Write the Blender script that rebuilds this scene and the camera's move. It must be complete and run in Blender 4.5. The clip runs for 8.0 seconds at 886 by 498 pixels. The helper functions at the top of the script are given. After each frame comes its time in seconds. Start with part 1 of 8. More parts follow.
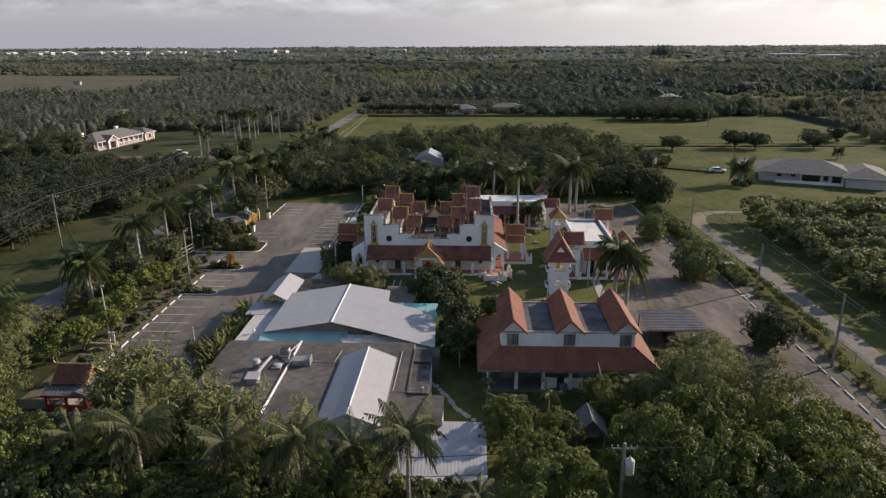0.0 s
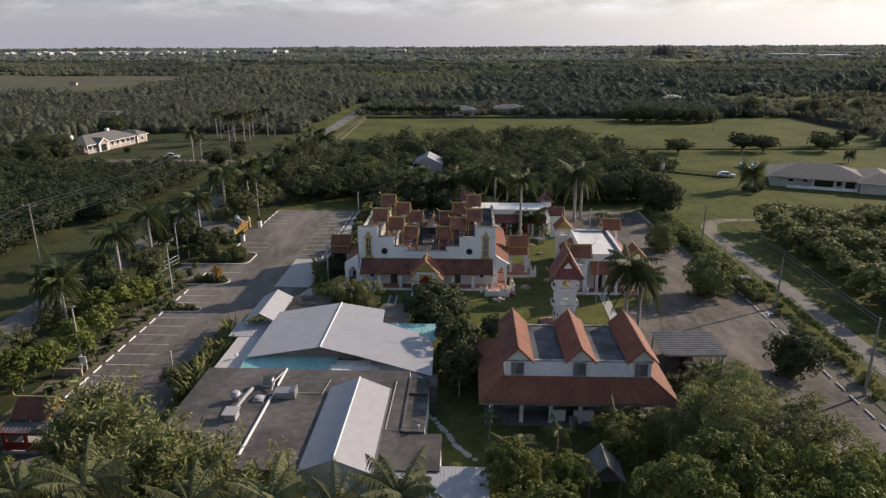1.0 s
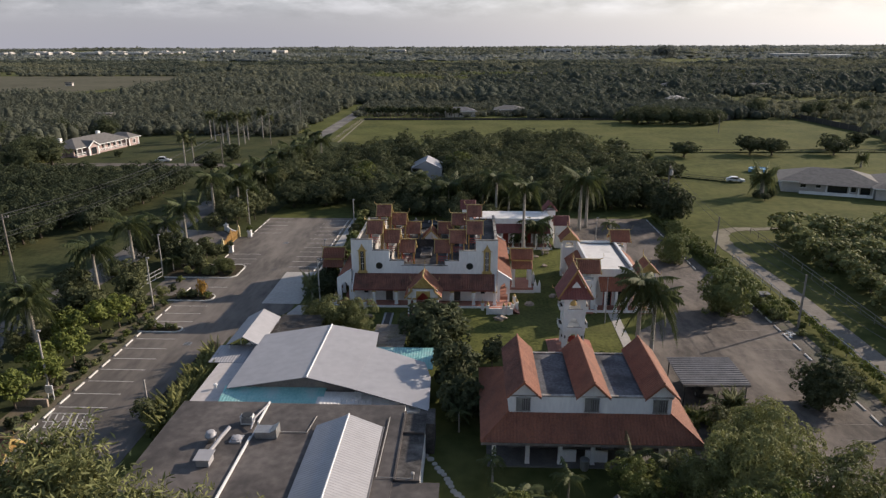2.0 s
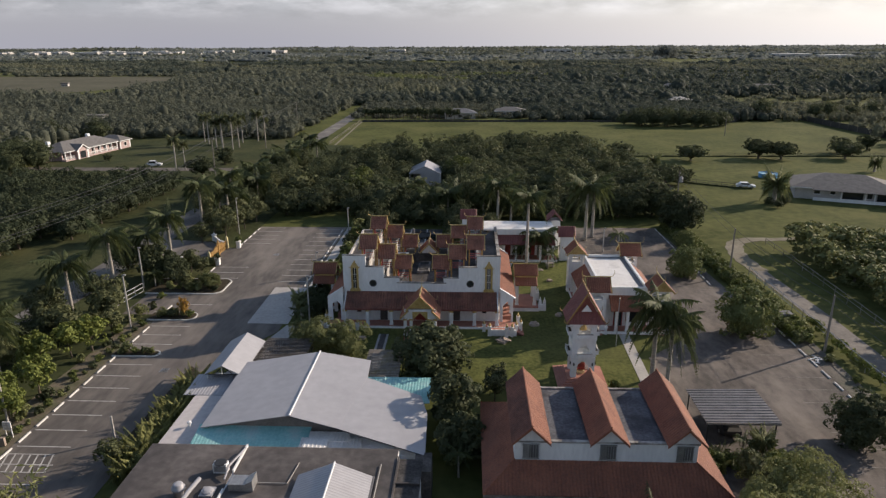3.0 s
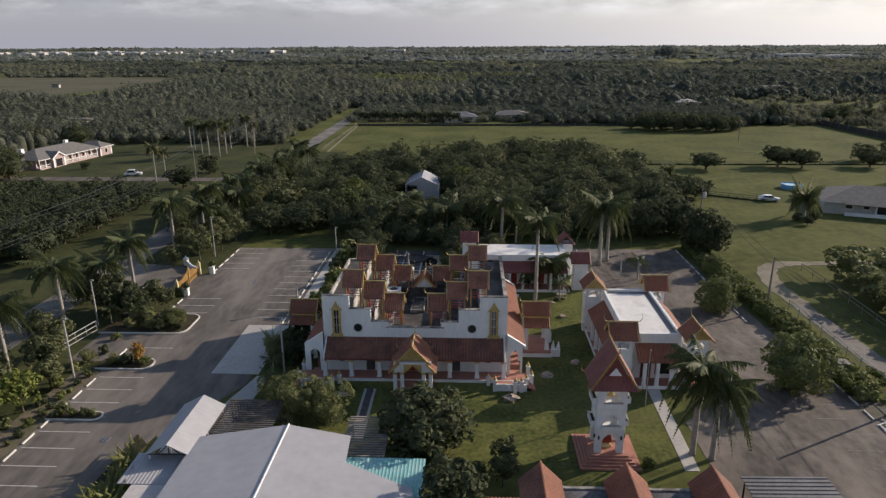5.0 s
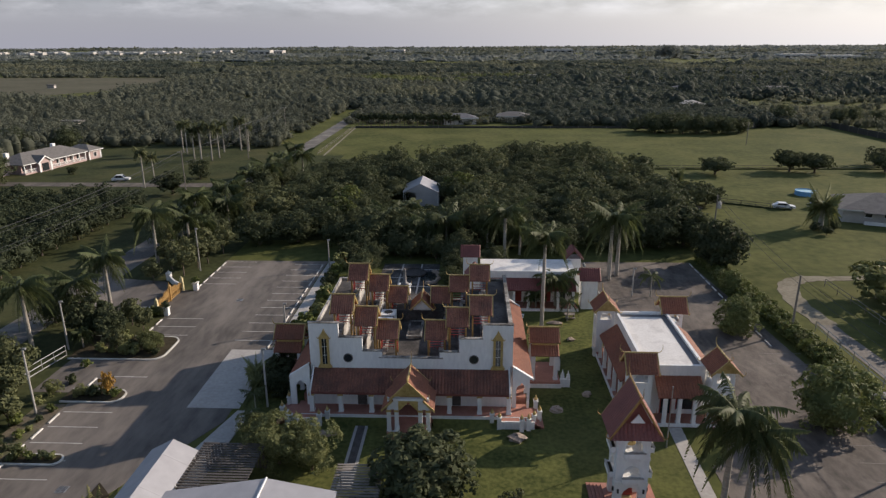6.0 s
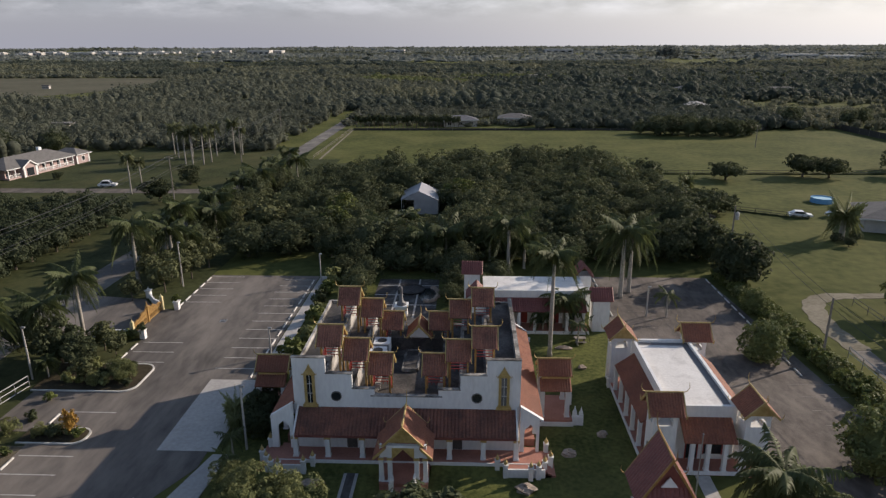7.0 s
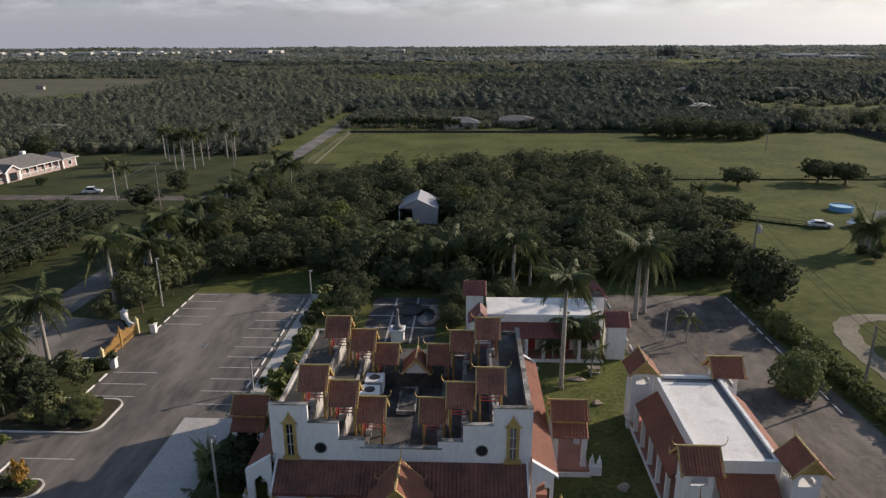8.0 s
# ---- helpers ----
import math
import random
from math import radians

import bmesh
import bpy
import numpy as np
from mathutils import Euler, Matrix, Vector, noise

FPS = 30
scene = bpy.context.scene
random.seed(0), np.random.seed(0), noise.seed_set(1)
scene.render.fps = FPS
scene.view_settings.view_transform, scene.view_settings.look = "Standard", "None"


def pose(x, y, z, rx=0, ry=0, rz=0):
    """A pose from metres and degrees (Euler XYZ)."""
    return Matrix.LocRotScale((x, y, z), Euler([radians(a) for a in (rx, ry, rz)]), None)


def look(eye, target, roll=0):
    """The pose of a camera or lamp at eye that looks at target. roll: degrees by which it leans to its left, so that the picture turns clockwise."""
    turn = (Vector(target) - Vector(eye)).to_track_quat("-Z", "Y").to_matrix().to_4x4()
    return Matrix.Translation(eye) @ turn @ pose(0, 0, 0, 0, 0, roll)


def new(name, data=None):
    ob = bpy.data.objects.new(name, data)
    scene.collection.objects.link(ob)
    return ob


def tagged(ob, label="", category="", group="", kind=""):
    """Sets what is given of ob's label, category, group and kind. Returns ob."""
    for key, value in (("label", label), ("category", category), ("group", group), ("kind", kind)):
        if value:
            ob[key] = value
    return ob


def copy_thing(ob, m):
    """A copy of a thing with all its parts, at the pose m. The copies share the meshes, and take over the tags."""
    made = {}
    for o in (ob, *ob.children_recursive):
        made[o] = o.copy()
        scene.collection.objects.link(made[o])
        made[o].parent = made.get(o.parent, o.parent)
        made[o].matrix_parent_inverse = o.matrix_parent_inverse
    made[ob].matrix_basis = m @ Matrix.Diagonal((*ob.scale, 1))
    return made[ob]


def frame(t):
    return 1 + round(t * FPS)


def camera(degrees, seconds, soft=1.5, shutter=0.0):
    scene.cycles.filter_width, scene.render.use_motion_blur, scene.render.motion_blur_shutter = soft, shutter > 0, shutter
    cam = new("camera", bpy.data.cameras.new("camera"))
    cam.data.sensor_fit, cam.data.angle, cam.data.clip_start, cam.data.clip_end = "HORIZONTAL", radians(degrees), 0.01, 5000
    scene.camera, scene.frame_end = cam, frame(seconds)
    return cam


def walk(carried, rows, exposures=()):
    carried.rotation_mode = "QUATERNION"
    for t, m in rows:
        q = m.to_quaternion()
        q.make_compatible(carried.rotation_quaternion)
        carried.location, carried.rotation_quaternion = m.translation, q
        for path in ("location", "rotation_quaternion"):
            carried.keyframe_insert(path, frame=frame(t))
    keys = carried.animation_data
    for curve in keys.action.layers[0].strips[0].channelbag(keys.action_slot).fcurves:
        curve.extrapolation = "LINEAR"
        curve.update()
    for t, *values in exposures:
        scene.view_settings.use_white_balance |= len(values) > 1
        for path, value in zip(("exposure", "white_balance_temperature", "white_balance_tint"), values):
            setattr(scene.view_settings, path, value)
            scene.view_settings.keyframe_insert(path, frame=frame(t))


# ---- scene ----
LENS = 68.11
cam = camera(LENS, 8.0, 1.35)
ROLL = -0.274
# seconds, eye in metres, yaw to the left and pitch in degrees
PATH = [
    (0.0, 0.0, 0.0, 36.0, 2.399, -17.493),
    (0.5, -0.042, 3.207, 36.037, 2.397, -17.495),
    (1.0, -0.079, 6.453, 36.084, 2.395, -17.496),
    (1.5, -0.115, 9.732, 36.141, 2.393, -17.497),
    (2.25, -0.169, 14.701, 36.238, 2.39, -17.5),
    (3.0, -0.228, 19.726, 36.344, 2.387, -17.502),
    (3.5, -0.273, 23.107, 36.416, 2.386, -17.503),
    (4.0, -0.326, 26.519, 36.488, 2.384, -17.505),
    (4.5, -0.386, 29.968, 36.557, 2.382, -17.506),
    (5.25, -0.497, 35.23, 36.651, 2.379, -17.509),
    (6.0, -0.638, 40.634, 36.728, 2.376, -17.511),
    (6.5, -0.75, 44.342, 36.767, 2.374, -17.512),
    (7.0, -0.88, 48.154, 36.794, 2.373, -17.514),
    (7.5, -1.029, 52.091, 36.807, 2.371, -17.515),
    (8.0, -1.199, 56.176, 36.803, 2.369, -17.517),
]


def ahead(yaw, pitch):
    y, p = radians(yaw), radians(pitch)
    return Vector((-math.sin(y) * math.cos(p), math.cos(y) * math.cos(p), math.sin(p)))


walk(cam, [(t, look((x, y, z), Vector((x, y, z)) + ahead(yaw, pitch), ROLL)) for t, x, y, z, yaw, pitch in PATH], ((0.0, 0.31, 6600, 10), (4.0, 0.25, 6520, 10), (8.0, 0.15, 6420, 10)))

# ---- light ----
SUN_ROT, SUN_EL = radians(61.5), radians(22.6)
sun = new("sun", bpy.data.lights.new("sun", "SUN"))
sun.data.energy, sun.data.angle, sun.data.color = 4.6, radians(0.6), (1.0, 0.845, 0.695)
to_sun = Vector((math.sin(SUN_ROT) * math.cos(SUN_EL), math.cos(SUN_ROT) * math.cos(SUN_EL), math.sin(SUN_EL)))
sun.matrix_world = look(to_sun * 300, (0, 0, 0))

world = bpy.data.worlds.new("sky")
scene.world = world
world.use_nodes = True
wn, wl = world.node_tree.nodes, world.node_tree.links
wn.clear()
w_out, w_bg = wn.new("ShaderNodeOutputWorld"), wn.new("ShaderNodeBackground")
sky = wn.new("ShaderNodeTexSky")
sky.sky_type, sky.sun_disc, sky.sun_elevation, sky.sun_rotation = "NISHITA", False, SUN_EL, SUN_ROT
sky.air_density, sky.dust_density, sky.ozone_density = 1.0, 0.6, 1.5
w_tc, w_sep, w_noise, w_ramp, w_mix = (wn.new("ShaderNode" + k) for k in ("TexCoord", "SeparateXYZ", "TexNoise", "ValToRGB", "MixRGB"))


def w_math(op, a, b):
    m = wn.new("ShaderNodeMath")
    m.operation = op
    for k, q in enumerate((a, b)):
        if isinstance(q, (int, float)):
            m.inputs[k].default_value = q
        else:
            wl.new(q, m.inputs[k])
    return m.outputs[0]


wl.new(w_tc.outputs["Generated"], w_sep.inputs[0])
w_flat = wn.new("ShaderNodeMapping")
w_flat.inputs["Scale"].default_value = (8.0, 8.0, 30.0)
wl.new(w_tc.outputs["Generated"], w_flat.inputs["Vector"])
w_rise = wn.new("ShaderNodeMapRange")
w_rise.interpolation_type = "SMOOTHSTEP"
w_rise.inputs["From Min"].default_value, w_rise.inputs["From Max"].default_value = 0.022, 0.06
wl.new(w_sep.outputs[2], w_rise.inputs["Value"])
w_noise.inputs["Scale"].default_value, w_noise.inputs["Detail"].default_value, w_noise.inputs["Roughness"].default_value = 1.0, 9.0, 0.62
w_ramp.color_ramp.elements[0].position, w_ramp.color_ramp.elements[1].position = 0.45, 0.62
w_mix.inputs[2].default_value = (7.4, 7.3, 7.7, 1)
w_haze = wn.new("ShaderNodeMixRGB")
w_glow, w_dot = wn.new("ShaderNodeMixRGB"), wn.new("ShaderNodeVectorMath")
w_dot.operation, w_dot.inputs[1].default_value = "DOT_PRODUCT", to_sun
wl.new(w_tc.outputs["Generated"], w_dot.inputs[0])
wl.new(w_math("POWER", w_math("MAXIMUM", w_dot.outputs["Value"], 0.0), 2.5), w_glow.inputs[0])
w_glow.inputs[1].default_value, w_glow.inputs[2].default_value = (2.85, 2.85, 3.3, 1), (10.4, 9.7, 9.1, 1)
wl.new(w_glow.outputs[0], w_haze.inputs[2])
wl.new(w_math("POWER", w_math("SUBTRACT", 1.0, w_math("MINIMUM", w_math("MAXIMUM", w_sep.outputs[2], 0.0), 1.0)), 3.0), w_haze.inputs[0])
wl.new(w_flat.outputs[0], w_noise.inputs["Vector"])
wl.new(w_noise.outputs["Fac"], w_ramp.inputs["Fac"])
wl.new(sky.outputs["Color"], w_haze.inputs[1])
wl.new(w_math("MULTIPLY", w_ramp.outputs["Color"], w_math("MULTIPLY", w_math("MULTIPLY", w_rise.outputs[0], 0.34), w_math("SUBTRACT", 1.0, w_math("MINIMUM", w_math("MAXIMUM", w_sep.outputs[2], 0.0), 1.0)))), w_mix.inputs[0])
wl.new(w_haze.outputs["Color"], w_mix.inputs[1])
w_cloud, w_soft = wn.new("ShaderNodeTexNoise"), wn.new("ShaderNodeMapping")
w_soft.inputs["Scale"].default_value = (13.0, 13.0, 46.0)
w_cloud.inputs["Scale"].default_value, w_cloud.inputs["Detail"].default_value, w_cloud.inputs["Roughness"].default_value = 1.0, 6.0, 0.55
w_scale = wn.new("ShaderNodeVectorMath")
w_scale.operation = "SCALE"
wl.new(w_tc.outputs["Generated"], w_soft.inputs["Vector"])
wl.new(w_soft.outputs[0], w_cloud.inputs["Vector"])
wl.new(w_mix.outputs["Color"], w_scale.inputs[0])
wl.new(w_math("ADD", 1.0, w_math("MULTIPLY", w_rise.outputs[0], w_math("MULTIPLY", 1.0, w_math("SUBTRACT", w_cloud.outputs["Fac"], 0.5)))), w_scale.inputs["Scale"])
wl.new(w_scale.outputs[0], w_bg.inputs["Color"])
w_bg.inputs["Strength"].default_value = 0.116
wl.new(w_bg.outputs["Background"], w_out.inputs["Surface"])


# ---- materials ----
def material(name, low, high, scale=1.0, rough=0.8, bump=0.0, bump_scale=20.0, metal=0.0, spots=None, spot_scale=0.15, spot_at=0.6, spot_amount=0.8, stretch=(1, 1, 1), coords="Position"):
    """Two tones at two scales, optional stains of a third tone, and fine relief."""
    m = bpy.data.materials.new(name)
    m.use_nodes = True
    n, l = m.node_tree.nodes, m.node_tree.links
    b = n["Principled BSDF"]
    b.inputs["Roughness"].default_value, b.inputs["Metallic"].default_value = rough, metal
    if coords == "Position":
        src = n.new("ShaderNodeNewGeometry").outputs["Position"]
    else:
        src = n.new("ShaderNodeTexCoord").outputs["Object"]
    mp = n.new("ShaderNodeMapping")
    mp.inputs["Scale"].default_value = stretch
    l.new(src, mp.inputs["Vector"])
    big, small = n.new("ShaderNodeTexNoise"), n.new("ShaderNodeTexNoise")
    big.inputs["Scale"].default_value, big.inputs["Detail"].default_value = scale, 5.0
    small.inputs["Scale"].default_value, small.inputs["Detail"].default_value = scale * 9.0, 4.0
    add = n.new("ShaderNodeMath")
    add.operation = "ADD"
    l.new(mp.outputs["Vector"], big.inputs["Vector"])
    l.new(mp.outputs["Vector"], small.inputs["Vector"])
    l.new(big.outputs["Fac"], add.inputs[0])
    l.new(small.outputs["Fac"], add.inputs[1])
    ramp = n.new("ShaderNodeValToRGB")
    ramp.color_ramp.elements[0].position, ramp.color_ramp.elements[1].position = 0.38, 0.62
    ramp.color_ramp.elements[0].color, ramp.color_ramp.elements[1].color = (*low, 1), (*high, 1)
    half = n.new("ShaderNodeMath")
    half.operation, half.inputs[1].default_value = "MULTIPLY", 0.5
    l.new(add.outputs[0], half.inputs[0])
    l.new(half.outputs[0], ramp.inputs["Fac"])
    colour = ramp.outputs["Color"]
    if spots:
        st = n.new("ShaderNodeTexNoise")
        st.inputs["Scale"].default_value, st.inputs["Detail"].default_value, st.inputs["Roughness"].default_value = spot_scale, 7.0, 0.65
        l.new(mp.outputs["Vector"], st.inputs["Vector"])
        sr = n.new("ShaderNodeValToRGB")
        sr.color_ramp.elements[0].position, sr.color_ramp.elements[1].position = spot_at - 0.1, spot_at + 0.1
        sr.color_ramp.elements[1].color = (spot_amount,) * 3 + (1,)
        l.new(st.outputs["Fac"], sr.inputs["Fac"])
        mx = n.new("ShaderNodeMixRGB")
        mx.inputs[2].default_value = (*spots, 1)
        l.new(sr.outputs["Color"], mx.inputs[0])
        l.new(colour, mx.inputs[1])
        colour = mx.outputs["Color"]
    l.new(colour, b.inputs["Base Color"])
    if bump:
        bn, bt = n.new("ShaderNodeBump"), n.new("ShaderNodeTexNoise")
        bt.inputs["Scale"].default_value, bt.inputs["Detail"].default_value = bump_scale, 4.0
        l.new(mp.outputs["Vector"], bt.inputs["Vector"])
        l.new(bt.outputs["Fac"], bn.inputs["Height"])
        bn.inputs["Strength"].default_value, bn.inputs["Distance"].default_value = bump, 0.05
        l.new(bn.outputs["Normal"], b.inputs["Normal"])
    return m


def leaf_material(name, low, high, glow=0.25, rough=0.7, grain=0.35, mottle=0.35, gloss=0.25):
    """Leaves: tone by leaf and by clump, with a little light let through."""
    m = bpy.data.materials.new(name)
    m.use_nodes = True
    n, l = m.node_tree.nodes, m.node_tree.links
    b, out = n["Principled BSDF"], n["Material Output"]
    b.inputs["Roughness"].default_value = rough
    b.inputs["Specular IOR Level"].default_value = gloss
    geo, info = n.new("ShaderNodeNewGeometry"), n.new("ShaderNodeObjectInfo")
    tex = n.new("ShaderNodeTexNoise")
    tex.inputs["Scale"].default_value, tex.inputs["Detail"].default_value = grain, 3.0
    l.new(geo.outputs["Position"], tex.inputs["Vector"])
    a, c, d = n.new("ShaderNodeMath"), n.new("ShaderNodeMath"), n.new("ShaderNodeMath")
    a.operation, a.inputs[1].default_value = "MULTIPLY", mottle
    l.new(geo.outputs["Random Per Island"], a.inputs[0])
    c.operation, c.inputs[1].default_value = "MULTIPLY_ADD", 0.3
    l.new(info.outputs["Random"], c.inputs[0])
    l.new(a.outputs[0], c.inputs[2])
    d.operation, d.inputs[1].default_value = "MULTIPLY_ADD", 0.5
    l.new(tex.outputs["Fac"], d.inputs[0])
    l.new(c.outputs[0], d.inputs[2])
    ramp = n.new("ShaderNodeValToRGB")
    ramp.color_ramp.elements[0].position, ramp.color_ramp.elements[1].position = 0.2, 0.9
    ramp.color_ramp.elements[0].color, ramp.color_ramp.elements[1].color = (*low, 1), (*high, 1)
    l.new(d.outputs[0], ramp.inputs["Fac"])
    l.new(ramp.outputs["Color"], b.inputs["Base Color"])
    tr, mix = n.new("ShaderNodeBsdfTranslucent"), n.new("ShaderNodeMixShader")
    l.new(ramp.outputs["Color"], tr.inputs["Color"])
    mix.inputs[0].default_value = glow
    l.new(b.outputs[0], mix.inputs[1])
    l.new(tr.outputs[0], mix.inputs[2])
    l.new(mix.outputs[0], out.inputs["Surface"])
    return m


GRASS = material("grass", (0.058, 0.068, 0.021), (0.114, 0.121, 0.04), 0.06, 0.95, 0.6, 6.0, spots=(0.135, 0.125, 0.05), spot_scale=0.03, spot_at=0.6, spot_amount=0.5)
LAWN = material("lawn", (0.048, 0.06, 0.019), (0.14, 0.147, 0.047), 0.25, 0.95, 0.6, 9.0, spots=(0.1, 0.1, 0.04), spot_scale=0.06, spot_at=0.58, spot_amount=0.6)
# Darker than GRASS: cloud and tree shade is put into this colour.
DULLGRASS = material("shade_toned_grass", (0.03, 0.038, 0.017), (0.064, 0.072, 0.031), 0.12, 0.95, 0.6, 6.0, spots=(0.1, 0.094, 0.043), spot_scale=0.05, spot_at=0.58, spot_amount=0.6)
FIELD = material("field", (0.085, 0.082, 0.055), (0.13, 0.122, 0.085), 0.02, 0.95)
ASPHALT = material("asphalt", (0.066, 0.059, 0.053), (0.138, 0.121, 0.108), 0.12, 0.9, 0.4, 30.0, spots=(0.235, 0.205, 0.178), spot_scale=0.15, spot_at=0.55, spot_amount=0.75, stretch=(1, 0.3, 1))
BROWNASPHALT = material("old_asphalt", (0.046, 0.039, 0.034), (0.118, 0.098, 0.085), 0.16, 0.9, 0.4, 30.0, spots=(0.21, 0.178, 0.152), spot_scale=0.17, spot_at=0.56, spot_amount=0.85, stretch=(1, 0.5, 1))
PALEWALL = material("pale_stucco", (0.4, 0.38, 0.36), (0.5, 0.48, 0.45), 0.5, 0.85, spots=(0.3, 0.28, 0.26), spot_scale=0.4, spot_at=0.66)
ROAD = material("road_surface", (0.084, 0.077, 0.07), (0.135, 0.123, 0.111), 0.2, 0.85, 0.3, 30.0, spots=(0.28, 0.26, 0.22), spot_scale=0.12, spot_at=0.6)
LANE = material("dusty_lane", (0.115, 0.102, 0.088), (0.185, 0.166, 0.145), 0.25, 0.9, 0.3, 25.0, spots=(0.24, 0.215, 0.185), spot_scale=0.3, spot_at=0.58, spot_amount=0.7)
DIRT = material("dirt", (0.17, 0.15, 0.11), (0.27, 0.245, 0.19), 0.2, 0.95, 0.5, 10.0)
DIRTY = material("gravelly_soil", (0.075, 0.066, 0.054), (0.15, 0.132, 0.11), 0.6, 0.95, 0.6, 9.0, spots=(0.06, 0.068, 0.03), spot_scale=0.25, spot_at=0.55, spot_amount=0.8)
MULCH = material("mulch", (0.085, 0.068, 0.046), (0.17, 0.14, 0.098), 0.5, 0.95, 0.6, 12.0, spots=(0.07, 0.085, 0.032), spot_scale=0.35, spot_at=0.56, spot_amount=0.85)
SOIL = material("soil", (0.035, 0.03, 0.02), (0.075, 0.062, 0.04), 0.5, 0.95, 0.6, 10.0)
CONCRETE = material("concrete", (0.35, 0.33, 0.31), (0.45, 0.43, 0.4), 0.3, 0.85, 0.08, 25.0, spots=(0.22, 0.2, 0.18), spot_scale=0.3, spot_at=0.66)
KERB = material("kerb_paint", (0.5, 0.49, 0.46), (0.68, 0.66, 0.62), 1.0, 0.8, spots=(0.25, 0.23, 0.2), spot_scale=0.8, spot_at=0.64)
FAINT = material("worn_line_paint", (0.09, 0.08, 0.072), (0.24, 0.22, 0.2), 1.2, 0.85)
LINE = material("line_paint", (0.3, 0.29, 0.27), (0.58, 0.56, 0.53), 1.5, 0.8)
WHITE = material("white_plaster", (0.68, 0.68, 0.68), (0.8, 0.8, 0.79), 0.4, 0.75, 0.15, 15.0, spots=(0.4, 0.38, 0.35), spot_scale=0.5, spot_at=0.7, spot_amount=0.6, stretch=(1, 1, 0.3))
TILE = material("clay_tile", (0.185, 0.07, 0.043), (0.315, 0.12, 0.068), 0.7, 0.75, 0.2, 14.0, spots=(0.1, 0.05, 0.035), spot_scale=0.35, spot_at=0.62, spot_amount=0.6)
ROOFTILE = material("faded_clay_tile", (0.162, 0.07, 0.049), (0.34, 0.147, 0.096), 0.7, 0.8, 0.2, 14.0, spots=(0.085, 0.055, 0.046), spot_scale=0.4, spot_at=0.62, spot_amount=0.5)
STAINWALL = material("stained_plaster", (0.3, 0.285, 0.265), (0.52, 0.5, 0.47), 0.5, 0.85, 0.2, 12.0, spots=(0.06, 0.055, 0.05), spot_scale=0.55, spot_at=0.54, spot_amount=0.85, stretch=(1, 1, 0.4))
COPING = material("blackened_coping", (0.2, 0.19, 0.175), (0.46, 0.44, 0.41), 0.6, 0.85, 0.2, 12.0, spots=(0.03, 0.028, 0.026), spot_scale=0.5, spot_at=0.5, spot_amount=0.9)
OLDTILE = material("weathered_clay_tile", (0.12, 0.052, 0.038), (0.262, 0.11, 0.073), 0.7, 0.8, 0.2, 14.0, spots=(0.055, 0.035, 0.03), spot_scale=0.4, spot_at=0.6, spot_amount=0.6)
REDROOF = material("red_sheet_roof", (0.155, 0.05, 0.043), (0.24, 0.082, 0.067), 0.6, 0.6)
GOLD = material("gold_paint", (0.36, 0.25, 0.085), (0.58, 0.43, 0.18), 2.5, 0.45, 0.3, 12.0, metal=0.25)
GATEGOLD = material("dull_gold_paint", (0.26, 0.145, 0.045), (0.4, 0.25, 0.085), 2.5, 0.55, 0.3, 12.0, metal=0.2)
REDPAINT = material("red_paint", (0.24, 0.03, 0.024), (0.34, 0.05, 0.038), 1.0, 0.5)
WHITEMETAL = material("white_sheet_metal", (0.335, 0.33, 0.345), (0.4, 0.395, 0.41), 0.12, 0.5, spots=(0.33, 0.32, 0.33), spot_scale=0.12, spot_at=0.62, spot_amount=0.6)
PINKROOF = material("pale_roof_coating", (0.42, 0.39, 0.38), (0.52, 0.485, 0.47), 0.3, 0.8, spots=(0.33, 0.3, 0.29), spot_scale=0.4, spot_at=0.64)
DARKWOOD = material("dark_slat_wood", (0.05, 0.045, 0.042), (0.11, 0.1, 0.095), 1.5, 0.9)
TEAL = material("teal_sheet_metal", (0.19, 0.42, 0.42), (0.3, 0.56, 0.55), 0.5, 0.5, spots=(0.4, 0.5, 0.5), spot_scale=0.5, spot_at=0.6)
FLATROOF = material("grey_roofing", (0.075, 0.065, 0.061), (0.145, 0.128, 0.119), 0.16, 0.75, 0.2, 20.0, spots=(0.035, 0.031, 0.03), spot_scale=0.2, spot_at=0.54, spot_amount=0.8)
DARKROOF = material("stained_dark_roof", (0.02, 0.019, 0.019), (0.075, 0.068, 0.065), 0.5, 0.9, 0.3, 12.0, spots=(0.24, 0.23, 0.22), spot_scale=0.45, spot_at=0.62, spot_amount=0.6)
DECK = material("stained_brown_deck", (0.05, 0.045, 0.042), (0.14, 0.125, 0.115), 0.5, 0.85, 0.3, 12.0, spots=(0.016, 0.015, 0.015), spot_scale=0.28, spot_at=0.5, spot_amount=0.85)
BLUEDECK = material("faded_blue_grey_roofing", (0.06, 0.061, 0.07), (0.155, 0.155, 0.168), 0.5, 0.85, 0.3, 12.0, spots=(0.03, 0.03, 0.033), spot_scale=0.4, spot_at=0.56, spot_amount=0.75)
COATROOF = material("white_coated_roof", (0.62, 0.6, 0.57), (0.76, 0.74, 0.71), 0.5, 0.7, spots=(0.42, 0.4, 0.38), spot_scale=0.35, spot_at=0.62)
TERRACOTTA = material("terracotta_floor", (0.31, 0.137, 0.1), (0.43, 0.2, 0.148), 0.8, 0.75)
GLASS = material("dark_window", (0.015, 0.018, 0.022), (0.03, 0.035, 0.04), 1.0, 0.12)
BLACK = material("dark_metal", (0.02, 0.02, 0.02), (0.04, 0.04, 0.04), 1.0, 0.5)
